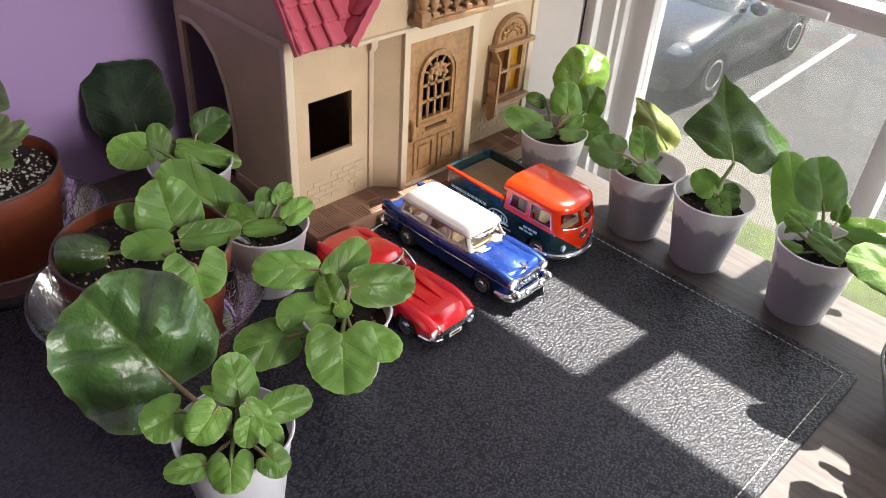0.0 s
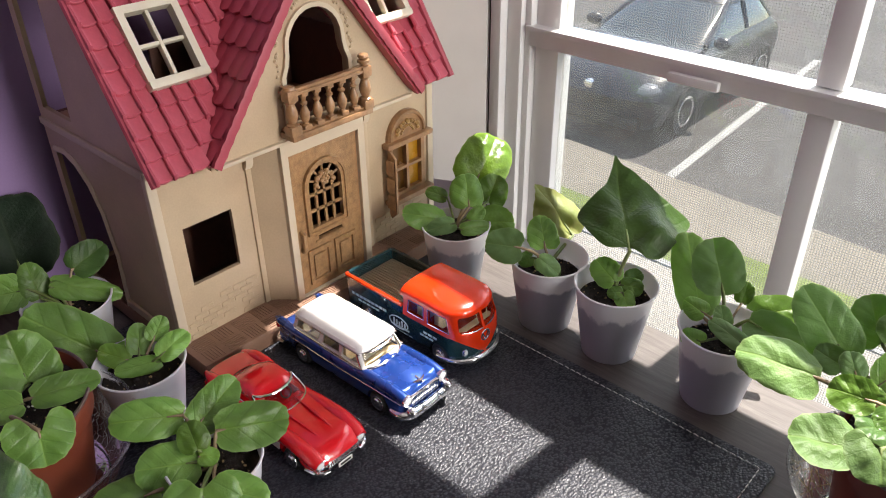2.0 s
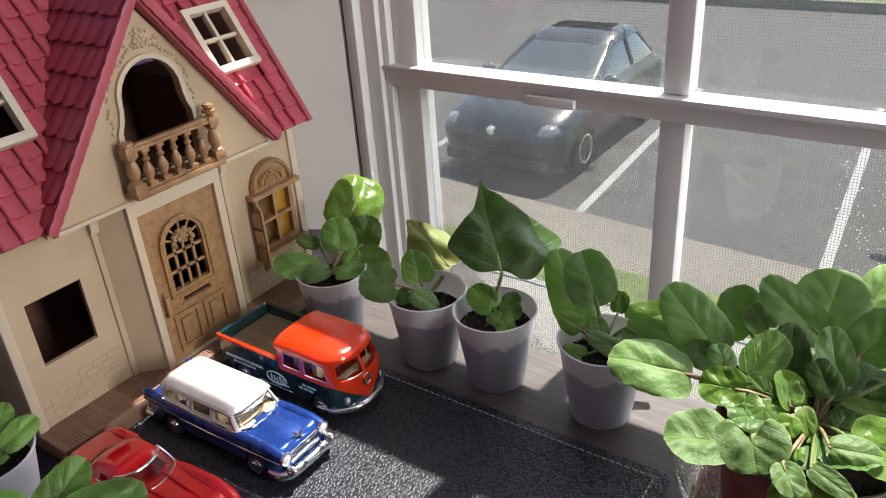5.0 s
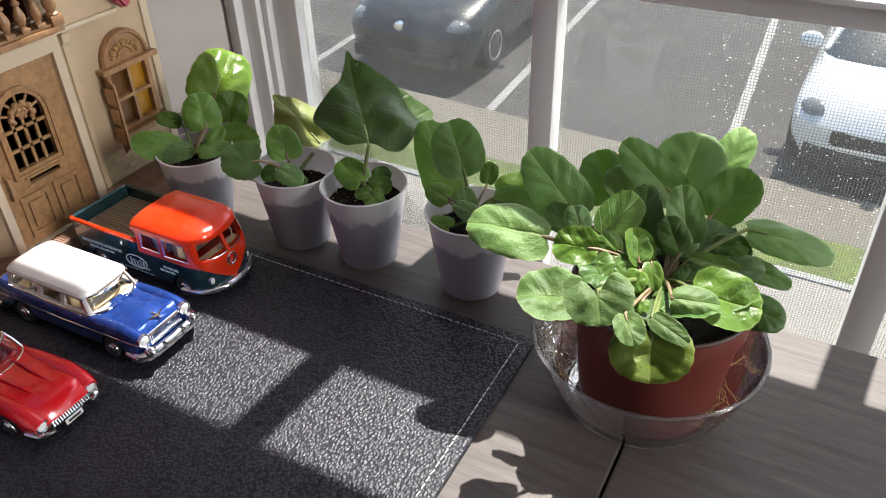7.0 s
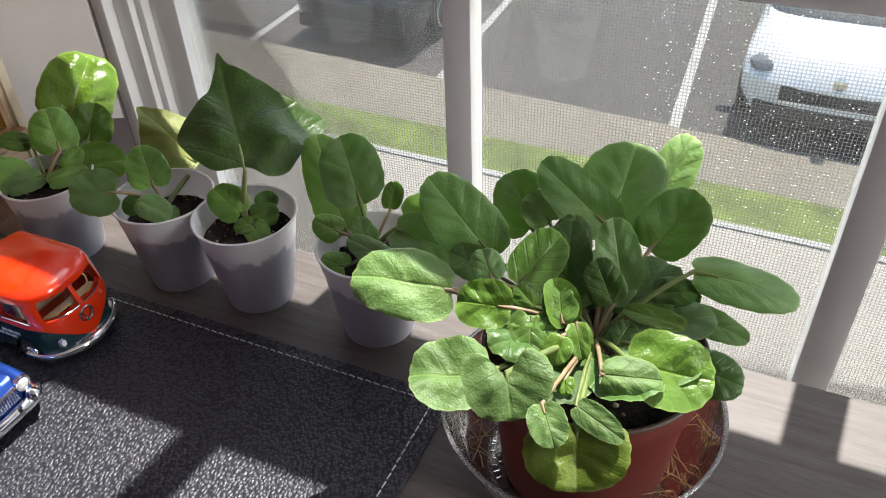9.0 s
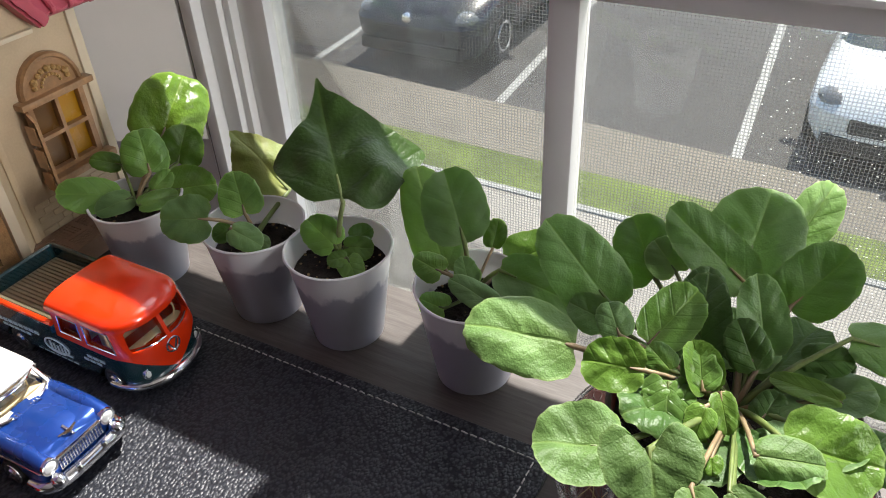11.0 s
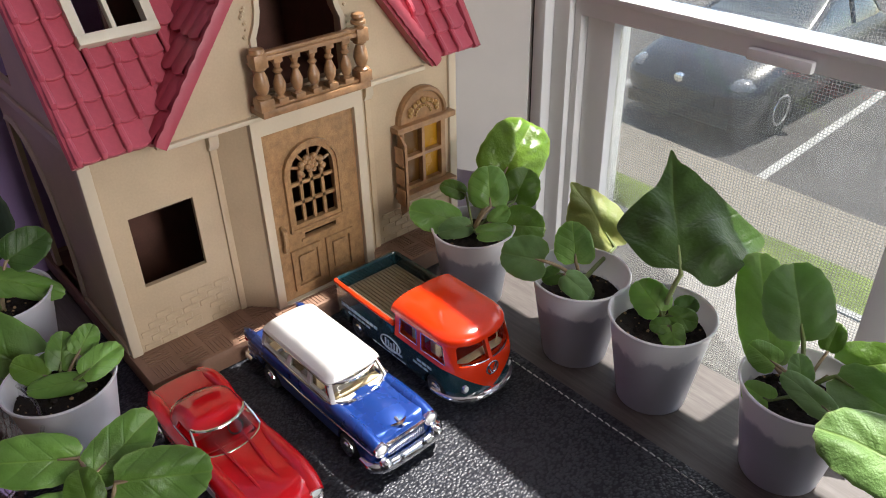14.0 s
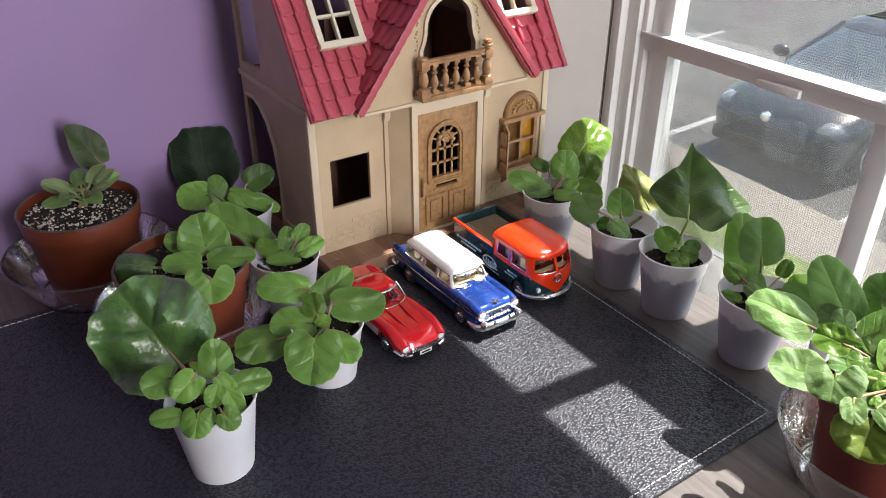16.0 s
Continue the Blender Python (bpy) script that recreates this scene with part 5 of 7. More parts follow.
for y in (-0.62, 0.62):
    rg = bmesh.new()
    sweep(rg, [(0.5, y * 1.2, 2.1), (3.2, y * 0.95, 2.1), (5.2, y * 0.85, 1.9)], [0.04, 0.12, 0.05], 8)
    part("bonnet_ridge", rg, M_CARRED, vet)
ht = shell([(1.85, -3.9, 0.8, 1.78, 0.9, 1.5), (2.3, -3.6, 0.48, 1.73, 0.8, 1.4), (2.72, -3.1, 0.15, 1.6, 0.8, 1.3), (2.98, -2.5, -0.25, 1.36, 0.7, 1.1), (3.08, -1.9, -0.7, 0.88, 0.4, 0.5)], nf=3.2, nr=2.6)
hcav = shell([(1.0, -3.3, 0.7, 1.56, 0.7, 1.2), (2.3, -3.2, 0.4, 1.54, 0.6, 1.2), (2.85, -2.6, -0.15, 1.3, 0.6, 0.9)], nf=3.2, nr=2.6)
hs = prism([(-2.0, 2.05), (1.0, 2.05), (0.0, 2.68), (-1.7, 2.68)], -3, 3)
hf = prism([(-1.5, 1.9), (1.5, 1.9), (1.3, 2.75), (-1.3, 2.75)], -0.1, 1.8, "yzx")
hr = prism([(-1.1, 2.15), (1.1, 2.15), (0.9, 2.65), (-0.9, 2.65)], -5.0, -2.6, "yzx")
part("hardtop", cut(ht, hcav, hs, hf, hr), M_CARRED, vet, "red hardtop")
wsg = bmesh.new()
rings = []
for z, xf, w in ((1.95, 1.5, 1.8), (2.4, 1.05, 1.72), (2.86, 0.42, 1.57)):
    rings.append([(xf - 1.1 * (1 - math.cos(a)), w * math.sin(a), z) for a in np.linspace(-1.35, 1.35, 13)])
loft(wsg, rings, cap=False, closed=False)
wsp = part("windscreen", wsg, M_CARGLASS, vet, "wrap-round clear windscreen")
wsp.visible_shadow = False
fr2 = bmesh.new()
for r in (rings[0], rings[2]):
    tube(fr2, r, 0.09, 6)
for i in (0, 12):
    tube(fr2, [rings[0][i], rings[1][i], rings[2][i]], 0.09, 6)
part("windscreen_frame", fr2, M_CHROME, wsp, "chrome windscreen frame")
tr2 = bmesh.new()
sweep(tr2, [(-0.4, -1.7, 2.0), (-2.5, -1.68, 2.03), (-3.5, -1.25, 2.08), (-3.85, 0, 2.1), (-3.5, 1.25, 2.08), (-2.5, 1.68, 2.03), (-0.4, 1.7, 2.0)], [0.07] * 7, 6)
part("hardtop_trim", tr2, M_CHROME, vet)
part("seat", boxes((-2.7, -2.1, -1.2, -0.2, 1.2, 2.3), (-2.7, -1.2, -1.2, -0.2, 1.1, 1.5), bevel=0.15), M_REDIN, vet)
part("seat", boxes((-2.7, -2.1, 0.2, 1.2, 1.2, 2.3), (-2.7, -1.2, 0.2, 1.2, 1.1, 1.5), bevel=0.15), M_REDIN, vet)
sw = bmesh.new()
tube(sw, [(0.05 - 0.18 * math.sin(a), 0.65 + 0.4 * math.cos(a), 2.05 + 0.36 * math.sin(a)) for a in np.linspace(0, 2 * math.pi, 13)], 0.045, 5, cap=False)
part("steering_wheel", sw, M_UNDER, vet)
gr = bmesh.new()
tube(gr, [(6.18, 1.3 * math.cos(a), 0.98 + 0.3 * math.sin(a)) for a in np.linspace(0, 2 * math.pi, 25)], 0.06, 6, cap=False)
for k in range(15):
    y = -1.12 + 0.16 * k
    tube(gr, [(6.24, y, 0.72), (6.34, y, 0.98), (6.24, y, 1.24)], [0.04, 0.075, 0.04], 6)
part("grille", gr, M_CHROME, vet, "toothed chrome grille")
part("number_plate", boxes((6.38, 6.44, -0.55, 0.55, 0.5, 0.85), bevel=0.02), M_CARWHITE, vet, "plain white number plate with a dark bar")
part("plate_bar", boxes((6.442, 6.452, -0.4, 0.4, 0.6, 0.76)), M_UNDER, vet)
bd = bmesh.new()
lathe(bd, [(0.18, 0.0), (0.2, 0.04), (0.01, 0.07)], 14)
part("badge", bd, M_CHROME, vet, "round badge on the nose", at=pose(0.0575, 0, 0.0172, 0, 32, 0))
for x in (3.95, -3.65):
    for s in (-1, 1):
        wheel(vet, x, s * 1.88, 0.78, s)
part("underbody", boxes((-5.6, 5.5, -1.6, 1.6, 0.28, 0.55), bevel=0.1), M_UNDER, vet)
# ---- potted plants ----
def leaf_mat(name, col, rough=0.45, lit=0.3, back=None, spec=0.35, fuzz=0.25, blotch=None, blister=0.04, ribs=1.0, edge=0.6):
    m, nt, n, l, b = node_mat(name)
    uv = n.new("ShaderNodeUVMap")
    sep = n.new("ShaderNodeSeparateXYZ")
    l.new(uv.outputs[0], sep.inputs[0])

    def calc(op, a, c=None, clamp=False):
        node = n.new("ShaderNodeMath")
        node.operation, node.use_clamp = op, clamp
        for i, v in enumerate((a, c)):
            if v is None:
                continue
            if isinstance(v, (int, float)):
                node.inputs[i].default_value = v
            else:
                l.new(v, node.inputs[i])
        return node.outputs[0]

    side = calc("ABSOLUTE", calc("SUBTRACT", sep.outputs[1], 0.5))
    run = calc("SUBTRACT", sep.outputs[0], calc("MULTIPLY", side, 0.62))
    wave = calc("SINE", calc("MULTIPLY", run, 27.0))
    rib = calc("MULTIPLY", calc("POWER", calc("MAXIMUM", wave, 0.0), 14.0), ribs)
    mid = calc("SUBTRACT", 1.0, calc("MULTIPLY", side, 34.0), True)
    vein = calc("MAXIMUM", calc("MULTIPLY", rib, 0.55), mid)
    pale_vein = calc("MAXIMUM", calc("MULTIPLY", rib, 0.1), mid)
    co = n.new("ShaderNodeTexCoord")
    nz, fz = n.new("ShaderNodeTexNoise"), n.new("ShaderNodeTexNoise")
    nz.inputs["Scale"].default_value, nz.inputs["Detail"].default_value = 70, 4
    fz.inputs["Scale"].default_value, fz.inputs["Detail"].default_value = 1300, 2
    l.new(co.outputs["Object"], nz.inputs["Vector"])
    l.new(co.outputs["Object"], fz.inputs["Vector"])
    ramp = n.new("ShaderNodeValToRGB")
    ramp.color_ramp.elements[0].position, ramp.color_ramp.elements[1].position = 0.32, 0.7
    ramp.color_ramp.elements[0].color = (*(blotch or tuple(c * 0.72 for c in col)), 1)
    ramp.color_ramp.elements[1].color = (*tuple(c * 1.18 for c in col), 1)
    l.new(nz.outputs["Fac"], ramp.inputs[0])
    mix = n.new("ShaderNodeMix")
    mix.data_type = "RGBA"
    heart = calc("MULTIPLY", calc("SUBTRACT", 1.0, calc("MULTIPLY", side, 3.2), True), calc("SUBTRACT", 0.85, sep.outputs[0], True))
    l.new(calc("MAXIMUM", calc("MULTIPLY", pale_vein, 0.4), calc("MULTIPLY", heart, 0.3)), mix.inputs["Factor"])
    furrow = n.new("ShaderNodeMix")
    furrow.data_type = "RGBA"
    l.new(calc("MULTIPLY", rib, 0.3), furrow.inputs["Factor"])
    l.new(ramp.outputs[0], furrow.inputs["A"])
    furrow.inputs["B"].default_value = (col[0] * 0.5, col[1] * 0.6, col[2] * 0.6, 1)
    l.new(furrow.outputs["Result"], mix.inputs["A"])
    mix.inputs["B"].default_value = (min(1, col[0] * 1.9 + 0.015), min(1, col[1] * 1.55 + 0.015), col[2] * 1.3 + 0.005, 1)
    uv2, sep2, margin, pale = n.new("ShaderNodeUVMap"), n.new("ShaderNodeSeparateXYZ"), n.new("ShaderNodeMapRange"), n.new("ShaderNodeMix")
    uv2.uv_map, pale.data_type = "Rim", "RGBA"
    uv.uv_map = "UVMap"
    margin.inputs["From Min"].default_value, margin.inputs["From Max"].default_value = 0.93, 1.0
    margin.inputs["To Max"].default_value = edge
    l.new(uv2.outputs[0], sep2.inputs[0])
    l.new(sep2.outputs[0], margin.inputs["Value"])
    l.new(margin.outputs[0], pale.inputs["Factor"])
    l.new(mix.outputs["Result"], pale.inputs["A"])
    pale.inputs["B"].default_value = (min(1, col[0] * 1.6 + 0.08), min(1, col[1] * 1.4 + 0.08), col[2] * 1.4 + 0.05, 1)
    info, hsv, mr = n.new("ShaderNodeObjectInfo"), n.new("ShaderNodeHueSaturation"), n.new("ShaderNodeMapRange")
    mr.inputs["To Min"].default_value, mr.inputs["To Max"].default_value = 0.62, 1.25
    l.new(info.outputs["Random"], mr.inputs["Value"])
    l.new(mr.outputs[0], hsv.inputs["Value"])
    l.new(pale.outputs["Result"], hsv.inputs["Color"])
    l.new(hsv.outputs[0], b.inputs["Base Color"])
    b.inputs["Roughness"].default_value = rough
    b.inputs["Specular IOR Level"].default_value = spec
    b.inputs["Sheen Weight"].default_value = fuzz
    b.inputs["Sheen Roughness"].default_value = 0.4
    b.inputs["Sheen Tint"].default_value = (0.75, 0.9, 0.6, 1)
    bl = n.new("ShaderNodeTexNoise")
    bl.inputs["Scale"].default_value, bl.inputs["Detail"].default_value = 130, 3
    l.new(co.outputs["Object"], bl.inputs["Vector"])
    cell = n.new("ShaderNodeTexVoronoi")
    cell.feature = "SMOOTH_F1"
    cell.inputs["Scale"].default_value, cell.inputs["Smoothness"].default_value = 420, 0.6
    l.new(co.outputs["Object"], cell.inputs["Vector"])
    quilt = calc("MULTIPLY", cell.outputs["Distance"], -0.55)
    grit = calc("ADD", quilt, calc("ADD", calc("MULTIPLY", fz.outputs["Fac"], 0.4 + fuzz), calc("MULTIPLY", bl.outputs["Fac"], 4 * blister)))
    hgt = calc("SUBTRACT", grit, calc("MULTIPLY", vein, 0.7))
    bp = n.new("ShaderNodeBump")
    bp.inputs["Strength"].default_value, bp.inputs["Distance"].default_value = 0.55, 0.0009
    l.new(hgt, bp.inputs["Height"])
    l.new(bp.outputs[0], b.inputs["Normal"])
    tl, mx = n.new("ShaderNodeBsdfTranslucent"), n.new("ShaderNodeMixShader")
    br = back or (col[0] * 1.9 + 0.02, col[1] * 1.9 + 0.03, col[2] * 0.8)
    tl.inputs[0].default_value = (*(min(1, c) for c in br), 1)
    mx.inputs[0].default_value = lit
    l.new(b.outputs[0], mx.inputs[1])
    l.new(tl.outputs[0], mx.inputs[2])
    l.new(mx.outputs[0], n["Material Output"].inputs[0])
    return m


LEAVES = {
    "M": leaf_mat("leaf_mid_green", (0.18, 0.35, 0.07), rough=0.29, lit=0.28, spec=0.5, fuzz=0.05),
    "B": leaf_mat("leaf_bright_green", (0.135, 0.26, 0.038), rough=0.3, lit=0.3, spec=0.45, fuzz=0.06, ribs=0.5),
    "BG": leaf_mat("leaf_glossy_lime_green", (0.115, 0.215, 0.02), rough=0.22, lit=0.24, spec=0.6, fuzz=0.02, blister=0.5, ribs=0.1),
    "B2": leaf_mat("leaf_pale_downy_green", (0.13, 0.235, 0.065), rough=0.45, lit=0.27, fuzz=0.25, ribs=0.4),
    "G": leaf_mat("leaf_grey_green", (0.185, 0.315, 0.125), rough=0.36, lit=0.36, fuzz=0.22, ribs=0.5),
    "G2": leaf_mat("leaf_soft_grey_green", (0.215, 0.35, 0.125), rough=0.36, lit=0.35, fuzz=0.2, ribs=0.5),
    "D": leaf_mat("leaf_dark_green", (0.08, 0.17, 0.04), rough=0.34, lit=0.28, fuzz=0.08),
    "DG": leaf_mat("leaf_dark_glossy_green", (0.085, 0.18, 0.05), rough=0.22, lit=0.15, spec=1.0, fuzz=0.03, blister=0.7),
    # DK: the shadow beside the doll house is put into this green
    "DK": leaf_mat("leaf_painted_shade_green", (0.018, 0.042, 0.02), rough=0.55, lit=0.06, spec=0.25, fuzz=0.03),
    "Y": leaf_mat("leaf_yellowing_green", (0.30, 0.39, 0.12), rough=0.5, lit=0.2, fuzz=0.1, blotch=(0.36, 0.36, 0.11), ribs=0.3),
    "O": leaf_mat("leaf_olive_green", (0.17, 0.25, 0.035), rough=0.42, lit=0.35, fuzz=0.12, ribs=0.4),
    "O2": leaf_mat("leaf_dull_olive", (0.085, 0.125, 0.05), rough=0.45, lit=0.2, fuzz=0.12),
    "W": leaf_mat("leaf_woolly_grey_green", (0.20, 0.27, 0.12), rough=0.55, lit=0.25, fuzz=0.4),
    "DG2": leaf_mat("leaf_deep_satin_green", (0.028, 0.064, 0.009), rough=0.36, lit=0.05, spec=0.3, fuzz=0.0, blister=0.2, edge=0.1),
}
M_STEM = surface("leaf_stalk_pinkish", (0.27, 0.20, 0.11), 0.5, vary=0.2, scale=120, sub=0.1)
M_STEMP = surface("leaf_stalk_pale_green", (0.24, 0.30, 0.11), 0.45, vary=0.15, scale=120, sub=0.1)
M_STEMG = surface("leaf_stalk_green", (0.14, 0.19, 0.05), 0.5, vary=0.2, scale=120, sub=0.1)
M_SOIL = surface("dark_potting_soil", (0.022, 0.015, 0.011), 0.95, vary=0.6, scale=250, fine=1200, bump=1.0, depth=0.002)
M_PERL = surface("white_perlite", (0.68, 0.64, 0.56), 0.9, vary=0.2, scale=300, bump=0.3)
M_GRIT = surface("tan_soil_grit", (0.36, 0.24, 0.12), 0.9, vary=0.3, scale=300)
M_TERRA = surface("orange_brown_pot_plastic", (0.18, 0.04, 0.017), 0.45, vary=0.08, scale=30, fine=400, bump=0.05)
M_TERRA2 = surface("brick_red_pot_plastic", (0.15, 0.027, 0.018), 0.4, vary=0.1, scale=30, fine=400, bump=0.05)
M_RIM = surface("dark_stained_rim", (0.09, 0.06, 0.05), 0.5, vary=0.4, scale=120)
M_STRAW = surface("dry_straw", (0.36, 0.24, 0.10), 0.7, vary=0.2)


def cup_plastic():
    """White plastic cup: damp soil shows through the lower wall with a ragged edge."""
    m, nt, n, l, b = node_mat("white_cup_plastic")
    co, sep, nz = n.new("ShaderNodeTexCoord"), n.new("ShaderNodeSeparateXYZ"), n.new("ShaderNodeTexNoise")
    l.new(co.outputs["Object"], sep.inputs[0])
    nz.inputs["Scale"].default_value, nz.inputs["Detail"].default_value = 90, 6
    info = n.new("ShaderNodeObjectInfo")
    vm = n.new("ShaderNodeVectorMath")
    vm.operation = "MULTIPLY_ADD"
    l.new(co.outputs["Object"], vm.inputs[0])
    vm.inputs[1].default_value = (1, 1, 0.6)
    l.new(info.outputs["Random"], vm.inputs[2])
    l.new(vm.outputs[0], nz.inputs["Vector"])
    add = n.new("ShaderNodeMath")
    add.operation = "MULTIPLY_ADD"
    l.new(nz.outputs["Fac"], add.inputs[0])
    add.inputs[1].default_value = 0.022
    l.new(sep.outputs[2], add.inputs[2])
    mr = n.new("ShaderNodeMapRange")
    mr.inputs["From Min"].default_value, mr.inputs["From Max"].default_value = 0.0505, 0.0535
    l.new(add.outputs[0], mr.inputs["Value"])
    mix = n.new("ShaderNodeMix")
    mix.data_type = "RGBA"
    mix.inputs["A"].default_value, mix.inputs["B"].default_value = (0.44, 0.44, 0.50, 1), (0.78, 0.77, 0.78, 1)
    l.new(mr.outputs[0], mix.inputs["Factor"])
    l.new(mix.outputs["Result"], b.inputs["Base Color"])
    b.inputs["Roughness"].default_value = 0.32
    b.inputs["Subsurface Weight"].default_value = 0.15
    b.inputs["Subsurface Radius"].default_value = (0.006, 0.005, 0.005)
    b.inputs["Subsurface Scale"].default_value = 1.0
    return m


M_CUP = cup_plastic()
M_CUPW = surface("plain_white_cup_plastic", (0.74, 0.73, 0.76), 0.32, vary=0.04, scale=40, sub=0.15)


def leaf(plant, base, tip, normal, width, mat, cup, bend, crown, tip_n=2.4, base_n=2.5, lobe=None, puff=1.0, wide=None, stalk=None, shape=None):
    """A fleshy round leaf with a notched base, crenate rim and quilted blade, on its own stalk."""
    base, tip, crown = Vector(base), Vector(tip), Vector(crown)
    ax = tip - base
    ln = ax.length
    ax.normalize()
    nz = Vector(normal)
    nz = (nz - ax * nz.dot(ax)).normalized()
    ay = nz.cross(ax)
    bm = bmesh.new()
    uvl = bm.loops.layers.uv.new("UVMap")
    edge_uv = bm.loops.layers.uv.new("Rim")
    spokes, rings = 68, 9
    seed = base.x * 3.1 + tip.y * 1.7
    thick = 0.03 + 0.01 * width
    if lobe is None:
        lobe = max(0.05, min(0.6, 0.75 * (width / ln - 0.85)))
    back = lobe * ln
    mid = (ln - back) / 2 if wide is None else wide * ln

    if shape:
        ring = []
        for i in range(len(shape)):
            p0, p1, p2, p3 = (Vector(shape[(i + j) % len(shape)]) for j in (-1, 0, 1, 2))
            for f in (0, 0.25, 0.5, 0.75):
                ring.append(0.5 * (2 * p1 + (p2 - p0) * f + (2 * p0 - 5 * p1 + 4 * p2 - p3) * f * f + (3 * p1 - p0 - 3 * p2 + p3) * f ** 3))
        spokes = len(ring)

    def outline(a):
        if shape:
            q = ring[round(a * spokes / (2 * math.pi)) % spokes] * ln
            return q.x - mid, q.y
        c, sn = math.cos(a), math.sin(a)
        n = tip_n if c > 0 else base_n
        r = (abs(c) ** n + abs(sn) ** n) ** (-1 / n)
        r *= 1 + 0.014 * math.sin(a * 17 + seed) + 0.02 * math.sin(2 * a + seed) + 0.02 * math.sin(3 * a + seed * 2)
        x, y = (ln - mid if c > 0 else mid + back) * r * c, width / 2 * r * sn * (1 - 0.10 * c)
        notch = math.exp(-((a - math.pi) / 0.30) ** 2)
        return x + notch * back * 1.05, y

    def height(x, y):
        u, v = (x + back) / (ln + back), y / (width / 2)
        z = (cup - (0.12 if mat == "M" else 0.04) + 0.09 * math.sin(seed * 5)) * width * v * v - (bend + 0.08) * ln * (u - 0.35) ** 2
        z += 0.09 * width * puff * noise.noise(Vector((u * 2.4 + seed, v * 1.6, seed)))
        z += 0.022 * width * puff * abs(math.sin((u - 0.42 * abs(v)) * 12 + seed * 0.2)) * min(1, abs(v) * 3) * max(0, 1.15 - v * v)
        z += 0.03 * width * puff * math.sin(5 * math.atan2(y, x - mid) + seed) * max(0, math.hypot(v, 2 * u - 1) - 0.45)
        z += 0.04 * width * math.hypot(v, 2 * u - 1) ** 5 * math.sin(seed * 9)
        return z - 0.024 * width * math.exp(-(v * 5) ** 2)

    sheets = []
    reach_of = {}
    for side in (1, -1):
        cx = mid
        grid = [[bm.verts.new(base + ax * cx + nz * (height(cx, 0) + side * thick * 0.5))]]
        flat = {grid[0][0]: ((cx + back) / (ln + back), 0.5)}
        reach_of[grid[0][0]] = 0.0
        for i in range(1, rings + 1):
            f = (i / rings) ** 0.8
            row = []
            for k in range(spokes):
                ox, oy = outline(2 * math.pi * k / spokes)
                x, y = mid + ox * f, oy * f
                e = 0.15 if i == rings else 1.0
                vt = bm.verts.new(base + ax * x + ay * y + nz * (height(x, y) + side * thick * e * 0.5))
                flat[vt] = ((x + back) / (ln + back), 0.5 + y / width)
                reach_of[vt] = f
                row.append(vt)
            grid.append(row)
        sheets.append((grid, flat))
        for k in range(spokes):
            k2 = (k + 1) % spokes
            quads = [(grid[0][0], grid[1][k], grid[1][k2])] + [(grid[i][k], grid[i + 1][k], grid[i + 1][k2], grid[i][k2]) for i in range(1, rings)]
            for q in quads:
                f = bm.faces.new(q if side > 0 else tuple(reversed(q)))
                for lp in f.loops:
                    lp[uvl].uv = flat[lp.vert]
                    lp[edge_uv].uv = (reach_of[lp.vert], 0)
    (t, ft), (b, fb) = sheets
    for k in range(spokes):
        k2 = (k + 1) % spokes
        f = bm.faces.new((t[-1][k2], t[-1][k], b[-1][k], b[-1][k2]))
        for lp in f.loops:
            lp[uvl].uv = ft[lp.vert] if lp.vert in ft else fb[lp.vert]
            lp[edge_uv].uv = (1, 0)
    lf = part("leaf", bm, LEAVES[mat], plant, "", 60, tidy=False)
    # stalk
    reach = base - crown
    if reach.length > 0.3:
        sk = bmesh.new()
        p1 = crown + Vector((reach.x * 0.35, reach.y * 0.35, reach.z * 0.65))
        r = 0.06 + 0.022 * min(4.0, width)
        pts = [crown.lerp(p1, f).lerp(p1.lerp(base - nz * 0.04, f), f) for f in (0, 0.17, 0.33, 0.5, 0.67, 0.83, 1.0)]
        pts.append(base + ax * ln * 0.22 - nz * (thick * 0.5 + 0.01 + bend * ln * 0.02))
        tube(sk, pts, [r * 1.15, r * 1.1, r * 1.05, r, r * 0.97, r * 0.93, r * 0.9, r * 0.35], 8)
        part("stalk", sk, stalk or (M_STEM if (seed * 7.7) % 1 < 0.5 else M_STEMG), plant, "", 60)
    return lf


